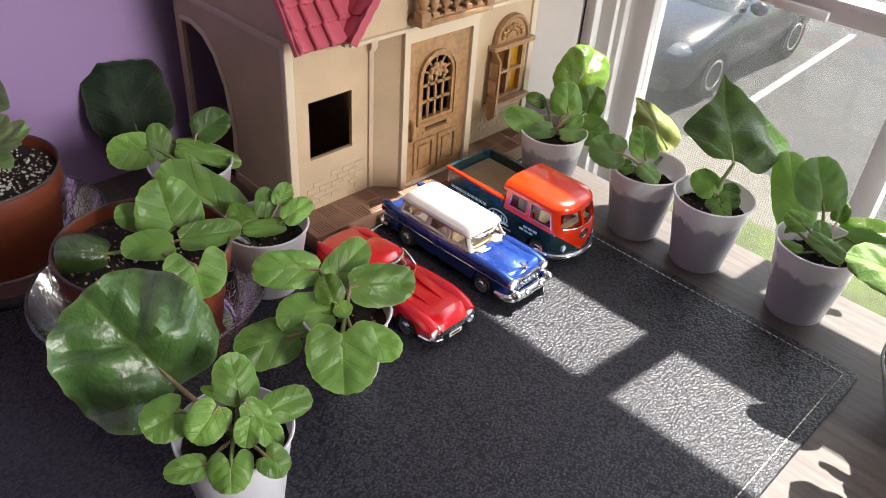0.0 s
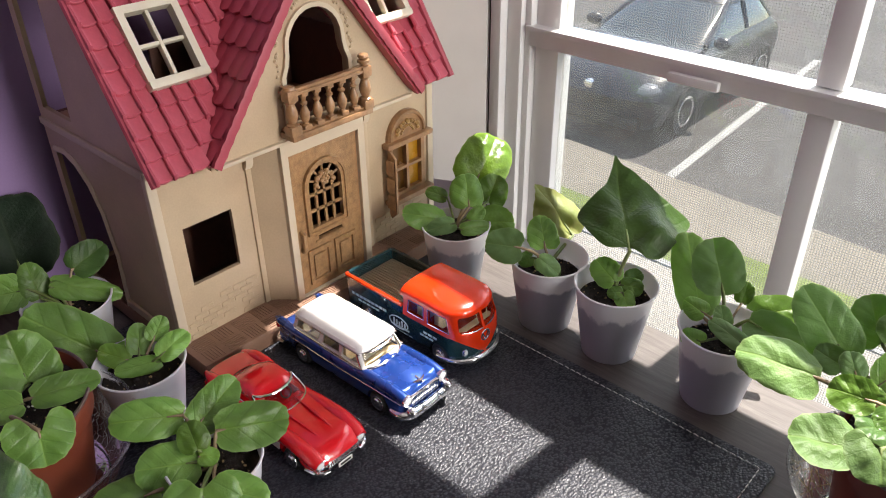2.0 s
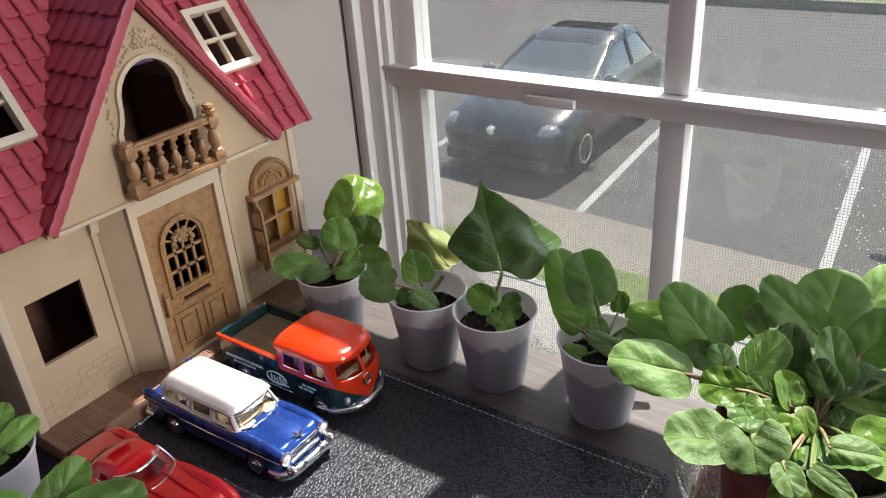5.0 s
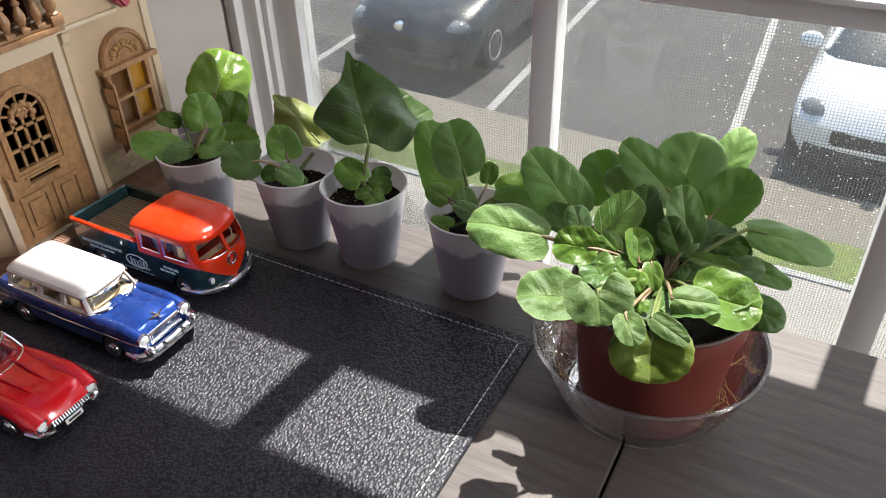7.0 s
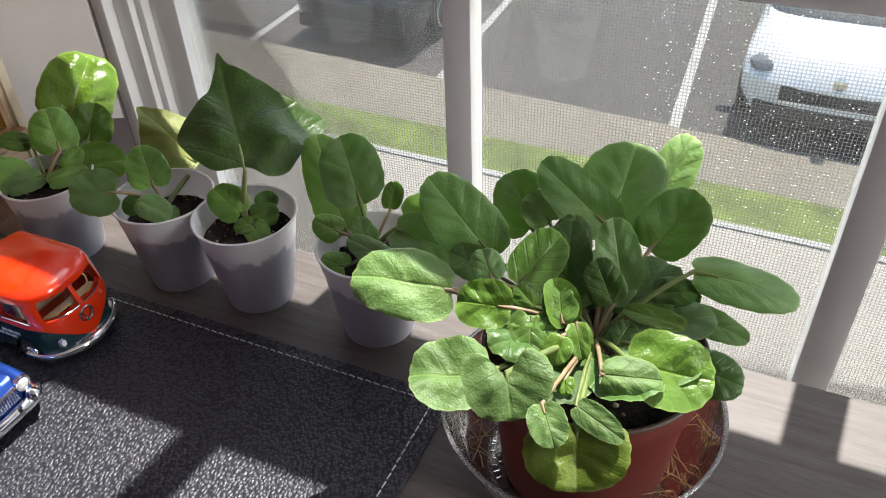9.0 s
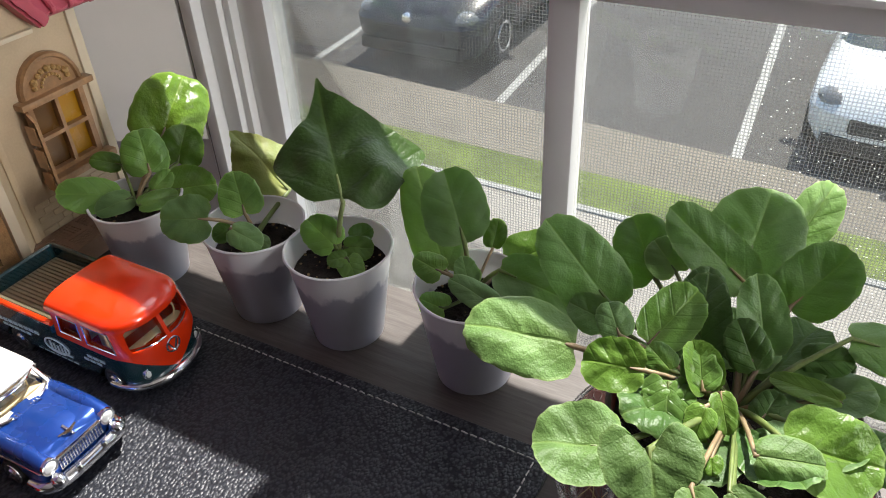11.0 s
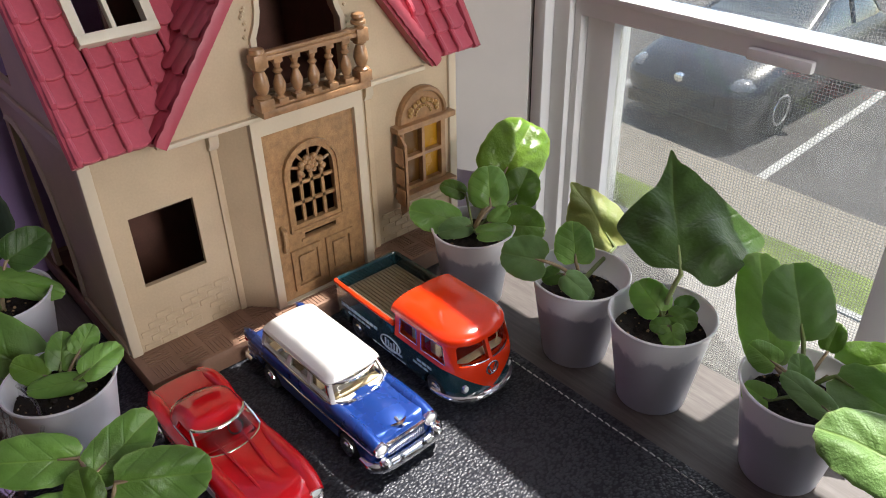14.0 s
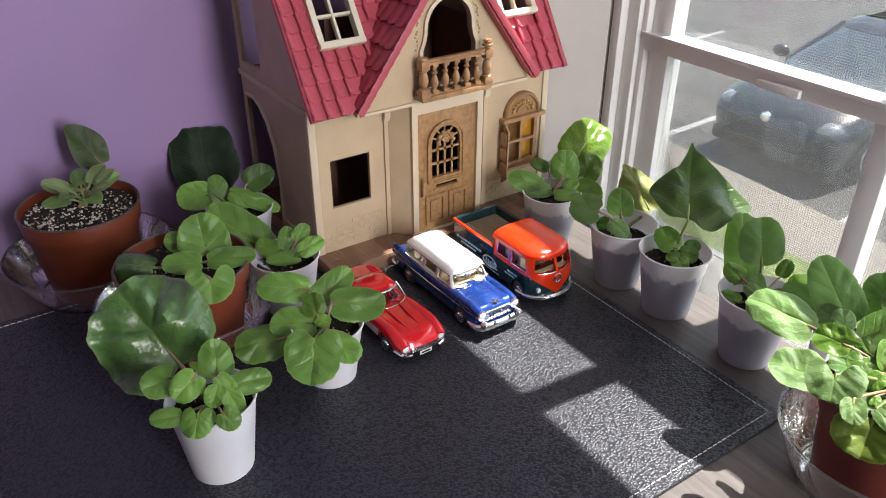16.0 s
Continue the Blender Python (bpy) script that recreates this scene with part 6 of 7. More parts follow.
def soil(plant, r, z, grit=0, perlite=0, depth=1.2):
    bm = bmesh.new()
    rings = []
    for i, f in enumerate((0.0, 0.25, 0.5, 0.75, 1.0)):
        rings.append([(max(0.001, r * f) * math.cos(a), max(0.001, r * f) * math.sin(a), z + (0.28 * noise.noise(Vector((5 * f * math.cos(a) + z, 5 * f * math.sin(a), r))) if f < 1 else -0.1)) for a in np.linspace(0, 2 * math.pi, 25)[:-1]])
    loft(bm, rings, cap=False)
    part("soil", bm, M_SOIL, plant, "dark crumbly potting soil", 60)
    for kind, count, mat, lo, hi in (("loose_soil", 70, M_SOIL, 0.05, 0.2), ("soil_grit", grit, M_GRIT, 0.04, 0.12), ("perlite", perlite, M_PERL, 0.04, 0.14)):
        if not count:
            continue
        g = bmesh.new()
        for _ in range(count):
            a, f = random.uniform(0, 2 * math.pi), math.sqrt(random.random()) * 0.93
            s = random.uniform(lo, hi)
            bmesh.ops.create_icosphere(g, subdivisions=1, radius=s, matrix=Matrix.Translation((r * f * math.cos(a), r * f * math.sin(a), z + 0.28 * noise.noise(Vector((5 * f * math.cos(a) + z, 5 * f * math.sin(a), r))) + s * 0.35)) @ Matrix.Diagonal((1, random.uniform(0.6, 1.2), random.uniform(0.5, 1), 1)))
        for v in g.verts:
            v.co += Vector((random.uniform(-1, 1), random.uniform(-1, 1), random.uniform(-1, 1))) * 0.025
        tagged(part(kind, g, mat, plant, "", 0, tidy=False), kind="stuff")


def cup_plant(x, y, z, label, rim=2.9, foot=2.0, h=5.8, fill=4.7, mat=None, grit=34):
    p = thing("potted_violet", x, y, z, label, "potted plant", "violets in small cups")
    b = bmesh.new()
    lathe(b, [(0.01, 0.22), (foot * 0.86, 0.2), (foot * 0.9, 0.0), (foot, 0.0), (foot + 0.02, 0.12), (foot + 0.55 * (rim - foot), h * 0.55), (rim - 0.03, h - 0.18), (rim + 0.06, h - 0.14), (rim + 0.1, h - 0.03), (rim + 0.04, h + 0.03), (rim - 0.05, h), (rim - 0.1, h - 0.2), (foot + 0.5 * (rim - foot), h * 0.5), (foot - 0.1, 0.3), (0.01, 0.28)], 48, wob=0.003)
    part("cup", b, mat or M_CUP, p, "thin white plastic cup")
    rs = foot + (rim - foot) * fill / h - 0.12
    soil(p, rs, fill, grit, 4)
    return p


def pot_plant(x, y, z, label, rim, foot, h, fill, mat, grit, perlite):
    p = thing("potted_violet", x, y, z, label, "potted plant", "violets in nursery pots")
    b = bmesh.new()
    lathe(b, [(0.01, 0.15), (foot * 0.85, 0.15), (foot * 0.9, 0.0), (foot, 0.0), (foot + 0.1, 0.2), (rim - 0.35, h - 1.6), (rim - 0.12, h - 1.55), (rim, h - 0.1), (rim - 0.05, h), (rim - 0.16, h - 0.02), (rim - 0.3, h - 1.2), (foot - 0.1, 0.4), (0.01, 0.3)], 56)
    part("pot", b, mat, p, "thin-walled plastic nursery pot")
    e = bmesh.new()
    tube(e, [((rim - 0.04) * math.cos(a), (rim - 0.04) * math.sin(a), h - 0.03) for a in np.linspace(0, 2 * math.pi, 61)], 0.11, 7, cap=False)
    part("rim", e, M_RIM, p, "soil-stained dark rim", 60)
    soil(p, foot + (rim - foot) * fill / h - 0.2, fill, grit, perlite)
    return p


def clear_plastic():
    """Thin clear pressed plastic: see-through with glints, an embossed lattice of paler lines."""
    m, nt, n, l, b = node_mat("clear_saucer_plastic")
    co, vor, ed = n.new("ShaderNodeTexCoord"), n.new("ShaderNodeTexVoronoi"), n.new("ShaderNodeValToRGB")
    vor.feature = "DISTANCE_TO_EDGE"
    vor.inputs["Scale"].default_value = 210
    l.new(co.outputs["Object"], vor.inputs["Vector"])
    ed.color_ramp.elements[0].position, ed.color_ramp.elements[1].position = 0.02, 0.10
    ed.color_ramp.elements[0].color, ed.color_ramp.elements[1].color = (1, 1, 1, 1), (0, 0, 0, 1)
    l.new(vor.outputs["Distance"], ed.inputs[0])
    bp = n.new("ShaderNodeBump")
    bp.inputs["Strength"].default_value, bp.inputs["Distance"].default_value = 0.2, 0.0003
    l.new(ed.outputs[0], bp.inputs["Height"])
    tr, gl, df, fr = n.new("ShaderNodeBsdfTransparent"), n.new("ShaderNodeBsdfGlossy"), n.new("ShaderNodeBsdfTranslucent"), n.new("ShaderNodeFresnel")
    tr.inputs[0].default_value = (0.96, 0.96, 0.96, 1)
    gl.inputs["Roughness"].default_value = 0.08
    df.inputs[0].default_value = (0.85, 0.85, 0.85, 1)
    fr.inputs["IOR"].default_value = 1.5
    l.new(bp.outputs[0], gl.inputs["Normal"])
    l.new(bp.outputs[0], fr.inputs["Normal"])
    m1, m2, k1, k2 = n.new("ShaderNodeMixShader"), n.new("ShaderNodeMixShader"), n.new("ShaderNodeMath"), n.new("ShaderNodeMath")
    k1.operation, k2.operation = "MULTIPLY", "MULTIPLY_ADD"
    k1.inputs[1].default_value = 1.6
    k2.inputs[1].default_value, k2.inputs[2].default_value = 0.14, 0.12
    l.new(fr.outputs[0], k1.inputs[0])
    l.new(ed.outputs[0], k2.inputs[0])
    l.new(k2.outputs[0], m1.inputs[0])
    l.new(tr.outputs[0], m1.inputs[1])
    l.new(df.outputs[0], m1.inputs[2])
    l.new(k1.outputs[0], m2.inputs[0])
    l.new(m1.outputs[0], m2.inputs[1])
    l.new(gl.outputs[0], m2.inputs[2])
    l.new(m2.outputs[0], n["Material Output"].inputs[0])
    return m


M_CLEAR = clear_plastic()


def saucer(x, y, z, r, h, label, waves=0):
    s = thing("plant_saucer", x, y, z, label, "saucer", "clear saucers")
    b = bmesh.new()
    lathe(b, [(0.01, 0.08), (r * 0.62, 0.08), (r * 0.7, 0.16), (r * 0.84, h * 0.4), (r * 0.94, h * 0.75), (r, h)], 72, cap=False)
    o = part("dish", b, M_CLEAR, s, "clear pressed plastic dish", 60)
    o.visible_shadow = False
    e = bmesh.new()
    ring = [(r * math.cos(a), r * math.sin(a), h + 0.05 + waves * 0.12 * math.cos(a * 14)) for a in np.linspace(0, 2 * math.pi, 85)]
    tube(e, ring, 0.11, 8, cap=False)
    o = part("rim", e, M_CLEAR, s, "rounded clear rim", 60)
    o.visible_shadow = False
    f = bmesh.new()
    tube(f, [(r * 0.66 * math.cos(a), r * 0.66 * math.sin(a), 0.08) for a in np.linspace(0, 2 * math.pi, 49)], 0.08, 6, cap=False)
    o = part("foot_ring", f, M_CLEAR, s, "", 60)
    o.visible_shadow = False
    return s


p1 = cup_plant(-30.9, 49.8, 0, "violet with a broad bright leaf in a white cup", h=5.5, rim=2.75)
p2 = cup_plant(-22.1, 50.4, 0, "violet with a yellowing leaf in a white cup", fill=4.2)
p3 = cup_plant(-16.4, 50.6, 0, "violet under one large pointed leaf in a white cup", fill=4.5)
p4 = cup_plant(-8.4, 50.8, 0, "violet with grey-green leaves in a white cup", fill=4.3)
p5 = pot_plant(4.9, 46.0, 0.25, "large bushy violet in a brick red pot by the window", 4.6, 3.6, 7.4, 6.6, M_TERRA2, 20, 4)
pA = cup_plant(-20.2, 12.4, HZ, "violet with one huge dark leaf in a white cup", mat=M_CUPW, h=5.7, rim=2.75, fill=4.8)
pB = cup_plant(-24.4, 22.5, HZ, "violet rosette in a white cup beside the toy cars", mat=M_CUPW, h=4.7, rim=2.6, foot=1.9, fill=4.0)
pC = cup_plant(-34.6, 23.8, HZ, "young violet in a white cup beside the doll house", mat=M_CUPW, h=5.0, rim=2.8, fill=3.9)
pD = cup_plant(-43.5, 23.5, HZ, "violet with a square leaf painted dark for shade, in a white cup", mat=M_CUPW)
pP = pot_plant(-34.5, 15.5, HZ + 0.25, "violet with a curled dark leaf in an orange pot", 5.0, 3.7, 7.0, 6.3, M_TERRA, 150, 40)
pF = pot_plant(-47.5, 11.0, 0.25, "pale violet in an orange pot with perlite soil", 4.9, 3.6, 7.9, 7.3, M_TERRA, 90, 480)
saucer(4.6, 45.9, 0.0, 6.1, 4.4, "clear embossed plastic saucer under the red pot")
saucer(-34.5, 15.5, HZ, 6.9, 4.2, "clear plastic saucer under the orange pot")
saucer(-47.5, 11.0, 0.0, 7.0, 3.8, "clear plastic saucer beside the purple wall")
straw_heap = thing("straw_bits", 4.6, 45.9, 0.25, "dry straw scraps in the clear saucer", "straw")
for k in range(46):
    a = random.choice((random.uniform(2.6, 3.9), random.uniform(-0.7, 0.5)))
    r0 = random.uniform(3.9, 4.9)
    s = bmesh.new()
    c = Vector((r0 * math.cos(a), r0 * math.sin(a), 0.3 + (r0 - 3.8) * 1.6 + random.uniform(0, 0.5)))
    d = Vector((random.uniform(-1, 1), random.uniform(-1, 1), random.uniform(-0.1, 1.0))).normalized() * random.uniform(0.5, 1.1)
    tube(s, [c - d, c + Vector((0.05, 0, 0.06)), c + d], [0.02, 0.03, 0.015], 4)
    part("straw", s, M_STRAW, straw_heap)
# the large pointed leaf that roofs the third cup: a sharp tip, drooping corners, round lobes at the stalk
KITE = [(1.0, 0.0), (0.86, 0.045), (0.68, 0.13), (0.54, 0.28), (0.4, 0.39), (0.2, 0.32), (0.04, 0.18), (0.03, 0.0), (-0.08, -0.13), (-0.04, -0.28), (0.12, -0.43), (0.29, -0.56), (0.43, -0.64), (0.55, -0.5), (0.72, -0.27), (0.88, -0.06)]
ARROW = [(1.0, 0.0), (0.86, 0.12), (0.62, 0.27), (0.3, 0.36), (0.05, 0.22), (0.03, 0.0), (0.0, -0.16), (0.22, -0.33), (0.55, -0.36), (0.85, -0.2)]
leaf(p3, (0.6, 0.2, 8.6), (-4.3, 5.5, 12.5), (0.33, -0.37, 0.87), 7.9, "DG2", -0.09, -0.03, (-0.2, 0.2, 4.8), lobe=0.0, puff=1.3, wide=0.34, stalk=M_STEMP, shape=KITE)
leaf(p1, (-1.64, 4.19, 6.85), (-1.95, 7.75, 10.2), (0.66, -0.49, 0.57), 4.75, 'BG', -0.05, 0.3, (0.00, 0.00, 5.00), tip_n=3.0, base_n=3.0, puff=1.0)
leaf(p1, (0.18, 1.45, 6.50), (-1.09, 2.43, 8.86), (0.68, -0.47, 0.56), 2.76, 'M', 0.05, 0.1, (0.00, 0.00, 5.00))
leaf(p1, (0.46, 3.41, 6.26), (0.36, 4.93, 8.18), (0.63, -0.59, 0.50), 2.75, 'B', 0.12, 0.05, (0.00, 0.00, 5.00))
leaf(p1, (1.39, 1.52, 5.53), (3.27, 3.63, 5.40), (0.59, -0.49, 0.64), 2.64, 'B', 0.05, 0.15, (0.00, 0.00, 5.00))
leaf(p1, (-0.86, -0.42, 5.66), (-3.05, -2.93, 6.77), (0.66, -0.26, 0.71), 2.36, 'M', 0.05, 0.2, (0.00, 0.00, 5.00))
leaf(p1, (0.19, -0.33, 5.78), (-1.07, -2.20, 5.47), (0.52, -0.47, 0.71), 1.52, 'G', 0.05, 0.2, (0.00, 0.00, 5.00))
leaf(p1, (1.26, -0.83, 5.78), (2.54, 1.20, 5.90), (0.38, -0.29, 0.88), 1.43, 'M', 0.15, 0.1, (0.00, 0.00, 5.00))
leaf(p1, (-2.19, 1.37, 6.57), (-3.48, 0.24, 7.31), (0.68, -0.36, 0.64), 1.30, 'B', 0.05, 0.1, (0.00, 0.00, 5.00))
leaf(p1, (0.73, 0.86, 5.70), (1.17, 2.19, 6.55), (0.49, -0.58, 0.65), 1.26, 'M', 0.08, 0.1, (0.00, 0.00, 5.00))
leaf(p2, (-0.60, 4.09, 5.53), (-4.46, 4.04, 9.01), (0.63, -0.36, 0.69), 3.91, 'Y', -0.12, 0.1, (0.00, 0.00, 4.90), tip_n=1.15, puff=1.6)
leaf(p2, (-0.24, -0.21, 6.48), (-1.63, 0.93, 8.25), (0.54, -0.46, 0.71), 2.45, 'M', 0.05, 0.08, (0.00, 0.00, 4.90))
leaf(p2, (-1.03, -2.14, 7.07), (-3.42, -3.39, 7.17), (0.35, -0.62, 0.70), 2.68, 'G', 0.05, 0.1, (0.00, 0.00, 4.90))
leaf(p2, (0.47, -2.13, 6.89), (2.19, -1.77, 6.06), (0.46, -0.46, 0.76), 1.56, 'G', 0.05, 0.2, (0.00, 0.00, 4.90))
leaf(p2, (-0.84, -0.95, 5.76), (-1.40, -1.86, 5.52), (0.52, -0.50, 0.70), 1.23, 'M', 0.1, 0.1, (0.00, 0.00, 4.90))
leaf(p2, (0.81, -0.88, 5.24), (1.44, -0.39, 5.19), (0.47, -0.54, 0.70), 0.98, 'G', 0.05, 0.1, (0.00, 0.00, 4.90))
leaf(p4, (-1.99, 0.89, 5.32), (-5.16, 3.57, 9.57), (0.24, -0.73, 0.64), 3.01, 'G2', 0.06, 0.1, (0.00, 0.00, 5.00))
leaf(p4, (-0.78, 0.74, 7.69), (-2.95, 2.79, 10.20), (0.27, -0.62, 0.74), 3.4, 'G', 0.04, 0.06, (0.00, 0.00, 5.00))
leaf(p4, (0.26, 3.67, 4.73), (2.86, 5.41, 5.89), (0.14, -0.68, 0.72), 2.53, 'B', 0.05, 0.1, (0.00, 0.00, 5.00))
leaf(p4, (1.08, 0.80, 6.51), (5.39, 0.98, 5.64), (0.19, -0.54, 0.82), 2.60, 'G', 0.05, 0.12, (0.00, 0.00, 5.00))
leaf(p4, (-0.96, -1.31, 7.17), (-2.41, -1.37, 7.61), (0.26, -0.56, 0.79), 1.51, 'M', 0.05, 0.1, (0.00, 0.00, 5.00))
leaf(p4, (0.19, -0.66, 6.29), (-0.56, 0.10, 7.29), (0.31, -0.63, 0.71), 1.22, 'G', 0.12, 0.1, (0.00, 0.00, 5.00))
leaf(p4, (2.15, -1.44, 6.14), (-0.69, -1.15, 6.90), (0.19, -0.44, 0.88), 1.37, 'G', 0.05, 0.1, (0.00, 0.00, 5.00))
leaf(p4, (-0.77, -1.60, 5.17), (-2.05, -1.73, 5.42), (0.21, -0.53, 0.82), 1.49, 'M', 0.05, 0.1, (0.00, 0.00, 5.00))
leaf(p4, (-0.17, 2.71, 6.21), (-0.44, 4.01, 7.22), (0.14, -0.59, 0.80), 1.25, 'B', 0.1, 0.1, (0.00, 0.00, 5.00))
leaf(p4, (-0.42, -0.51, 5.49), (0.00, 0.68, 6.40), (0.24, -0.64, 0.73), 1.07, 'M', 0.1, 0.1, (0.00, 0.00, 5.00))
leaf(p3, (0.08, -0.32, 6.04), (-1.76, -0.16, 7.20), (0.38, -0.61, 0.70), 2.09, 'M', 0.05, 0.1, (-0.20, 0.20, 4.80))
leaf(p3, (0.24, 0.99, 5.66), (0.96, 1.95, 6.10), (0.38, -0.60, 0.70), 1.20, 'G', 0.05, 0.1, (-0.20, 0.20, 4.80))
leaf(p3, (0.26, 0.25, 5.63), (1.68, 0.94, 5.62), (0.28, -0.56, 0.78), 1.48, 'M', 0.05, 0.15, (-0.20, 0.20, 4.80))
leaf(p3, (0.75, -0.26, 5.44), (1.68, -0.84, 4.61), (0.39, -0.49, 0.78), 1.44, 'M', 0.05, 0.15, (-0.20, 0.20, 4.80))
leaf(p3, (0.68, -0.31, 5.40), (-0.13, -0.91, 5.44), (0.41, -0.50, 0.77), 1.03, 'M', 0.08, 0.1, (-0.20, 0.20, 4.80))
leaf(p5, (-6.00, -0.79, 9.08), (-10.1, -1.96, 9.8), (0.22, -0.33, 0.92), 3.35, 'B2', 0.03, 0.08, (0.00, 0.00, 7.65))
leaf(p5, (-5.62, 2.91, 8.24), (-8.97, 3.50, 11.38), (0.39, -0.73, 0.56), 3.09, 'G', 0.07, 0.05, (0.00, 0.00, 7.65))
leaf(p5, (-4.58, 5.38, 8.42), (-6.21, 6.72, 10.49), (0.23, -0.72, 0.65), 2.88, 'G', 0.05, 0.05, (0.00, 0.00, 7.65))
leaf(p5, (-0.93, 5.85, 9.02), (-4.56, 6.31, 11.57), (0.32, -0.74, 0.59), 2.48, 'G', -0.05, 0.05, (0.00, 0.00, 7.65))
leaf(p5, (-3.78, 5.39, 9.07), (-5.04, 6.10, 9.98), (0.20, -0.61, 0.76), 1.77, 'G2', 0.05, 0.05, (0.00, 0.00, 7.65))
leaf(p5, (-1.33, 8.43, 8.51), (-1.12, 10.89, 10.88), (0.14, -0.69, 0.71), 4.31, 'G', 0.03, 0.1, (0.00, 0.00, 7.65))
leaf(p5, (0.20, 9.87, 8.26), (1.30, 12.34, 10.98), (0.17, -0.76, 0.63), 2.23, 'G2', 0.05, 0.08, (0.00, 0.00, 7.65))
leaf(p5, (0.85, 5.99, 8.33), (2.54, 7.47, 10.76), (-0.13, -0.80, 0.58), 2.91, 'G', 0.05, 0.05, (0.00, 0.00, 7.65))
leaf(p5, (3.11, 2.97, 10.04), (7.46, 3.79, 9.35), (0.22, -0.48, 0.85), 1.98, 'G', -0.05, 0.3, (0.00, 0.00, 7.65))
leaf(p5, (0.54, 1.98, 9.01), (-0.53, 3.59, 11.29), (0.23, -0.74, 0.63), 1.97, 'G', 0.03, 0.03, (0.00, 0.00, 7.65))
leaf(p5, (-2.21, 2.76, 8.41), (-2.38, 4.80, 10.23), (0.18, -0.65, 0.74), 2.02, 'D', 0.05, 0.05, (0.00, 0.00, 7.65))
leaf(p5, (-3.50, 0.34, 9.31), (-2.31, 2.34, 10.88), (0.10, -0.65, 0.75), 2.11, 'M', 0.22, 0.05, (0.00, 0.00, 7.65))
leaf(p5, (-3.15, -1.54, 9.70), (-5.37, -1.97, 9.69), (0.12, -0.65, 0.75), 2.00, 'B', 0.1, 0.1, (0.00, 0.00, 7.65))
leaf(p5, (-0.95, -1.15, 9.19), (-1.90, -0.19, 10.54), (0.41, -0.58, 0.70), 1.45, 'B', 0.2, 0.05, (0.00, 0.00, 7.65))
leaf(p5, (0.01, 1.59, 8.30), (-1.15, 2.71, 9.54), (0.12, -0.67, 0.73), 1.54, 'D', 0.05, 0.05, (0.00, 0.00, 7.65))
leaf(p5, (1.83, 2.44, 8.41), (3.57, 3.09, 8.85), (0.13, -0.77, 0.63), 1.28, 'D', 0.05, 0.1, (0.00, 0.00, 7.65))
leaf(p5, (-1.90, -5.40, 10.26), (-1.24, -6.55, 9.37), (0.20, -0.52, 0.83), 3.25, 'B2', 0.08, 0.12, (0.00, 0.00, 7.65))
leaf(p5, (-3.35, -4.70, 8.85), (-5.75, -5.6, 9.0), (0.2, -0.2, 0.95), 3.0, 'B2', 0.04, 0.1, (0.00, 0.00, 7.65))
leaf(p5, (0.83, -5.78, 9.19), (1.41, -7.35, 7.70), (0.21, -0.63, 0.75), 3.65, 'O', 0.05, 0.05, (0.00, 0.00, 7.65), lobe=0.15)
leaf(p5, (-0.42, -5.87, 9.83), (0.44, -7.01, 9.23), (0.11, -0.40, 0.91), 1.35, 'B2', 0.08, 0.1, (0.00, 0.00, 7.65))
leaf(p5, (0.62, -5.33, 9.63), (2.47, -5.90, 9.32), (-0.01, -0.51, 0.86), 0.99, 'B2', 0.05, 0.1, (0.00, 0.00, 7.65))
leaf(p5, (1.07, -3.50, 9.51), (3.16, -2.91, 9.52), (0.15, -0.53, 0.83), 1.55, 'B2', 0.04, 0.08, (0.00, 0.00, 7.65))
leaf(p5, (1.90, -2.47, 9.40), (4.87, -1.65, 8.93), (0.26, -0.46, 0.85), 2.93, 'B', 0.06, 0.12, (0.00, 0.00, 7.65))
leaf(p5, (4.14, 0.38, 7.26), (5.98, 0.55, 6.90), (0.21, -0.53, 0.82), 2.01, 'D', 0.05, 0.1, (0.00, 0.00, 7.65))
leaf(p5, (3.27, 0.66, 9.02), (0.79, 0.78, 9.10), (0.01, -0.41, 0.91), 0.90, 'B', 0.05, 0.05, (0.00, 0.00, 7.65))
leaf(p5, (3.25, 2.06, 8.57), (5.75, 1.91, 8.13), (0.13, -0.42, 0.90), 1.34, 'G', 0.05, 0.15, (0.00, 0.00, 7.65))
leaf(p5, (-2.87, -2.41, 9.03), (-1.23, -1.76, 9.41), (0.07, -0.63, 0.78), 1.46, 'M', 0.08, 0.1, (0.00, 0.00, 7.65))
leaf(p5, (-0.45, -2.61, 8.47), (-1.32, -1.92, 9.25), (0.27, -0.55, 0.79), 1.03, 'B', 0.1, 0.1, (0.00, 0.00, 7.65))
leaf(p5, (0.04, -1.91, 8.31), (-0.43, -1.05, 9.47), (0.26, -0.72, 0.64), 0.88, 'B', 0.15, 0.05, (0.00, 0.00, 7.65))
leaf(p5, (-0.13, -3.26, 8.28), (-0.09, -3.80, 7.91), (0.08, -0.56, 0.83), 0.94, 'B', 0.05, 0.1, (0.00, 0.00, 7.65))
leaf(p5, (-5.51, 1.54, 8.70), (-7.13, 1.47, 9.15), (0.20, -0.76, 0.62), 1.60, 'G', 0.05, 0.1, (0.00, 0.00, 7.65))
leaf(p5, (-2.24, -1.65, 9.57), (-1.91, -2.81, 8.86), (0.13, -0.49, 0.86), 1.69, 'M', 0.06, 0.08, (0.00, 0.00, 7.65))
leaf(p5, (-1.11, -1.31, 9.42), (-1.67, -0.10, 10.41), (0.12, -0.60, 0.79), 1.46, 'M', 0.12, 0.05, (0.00, 0.00, 7.65))
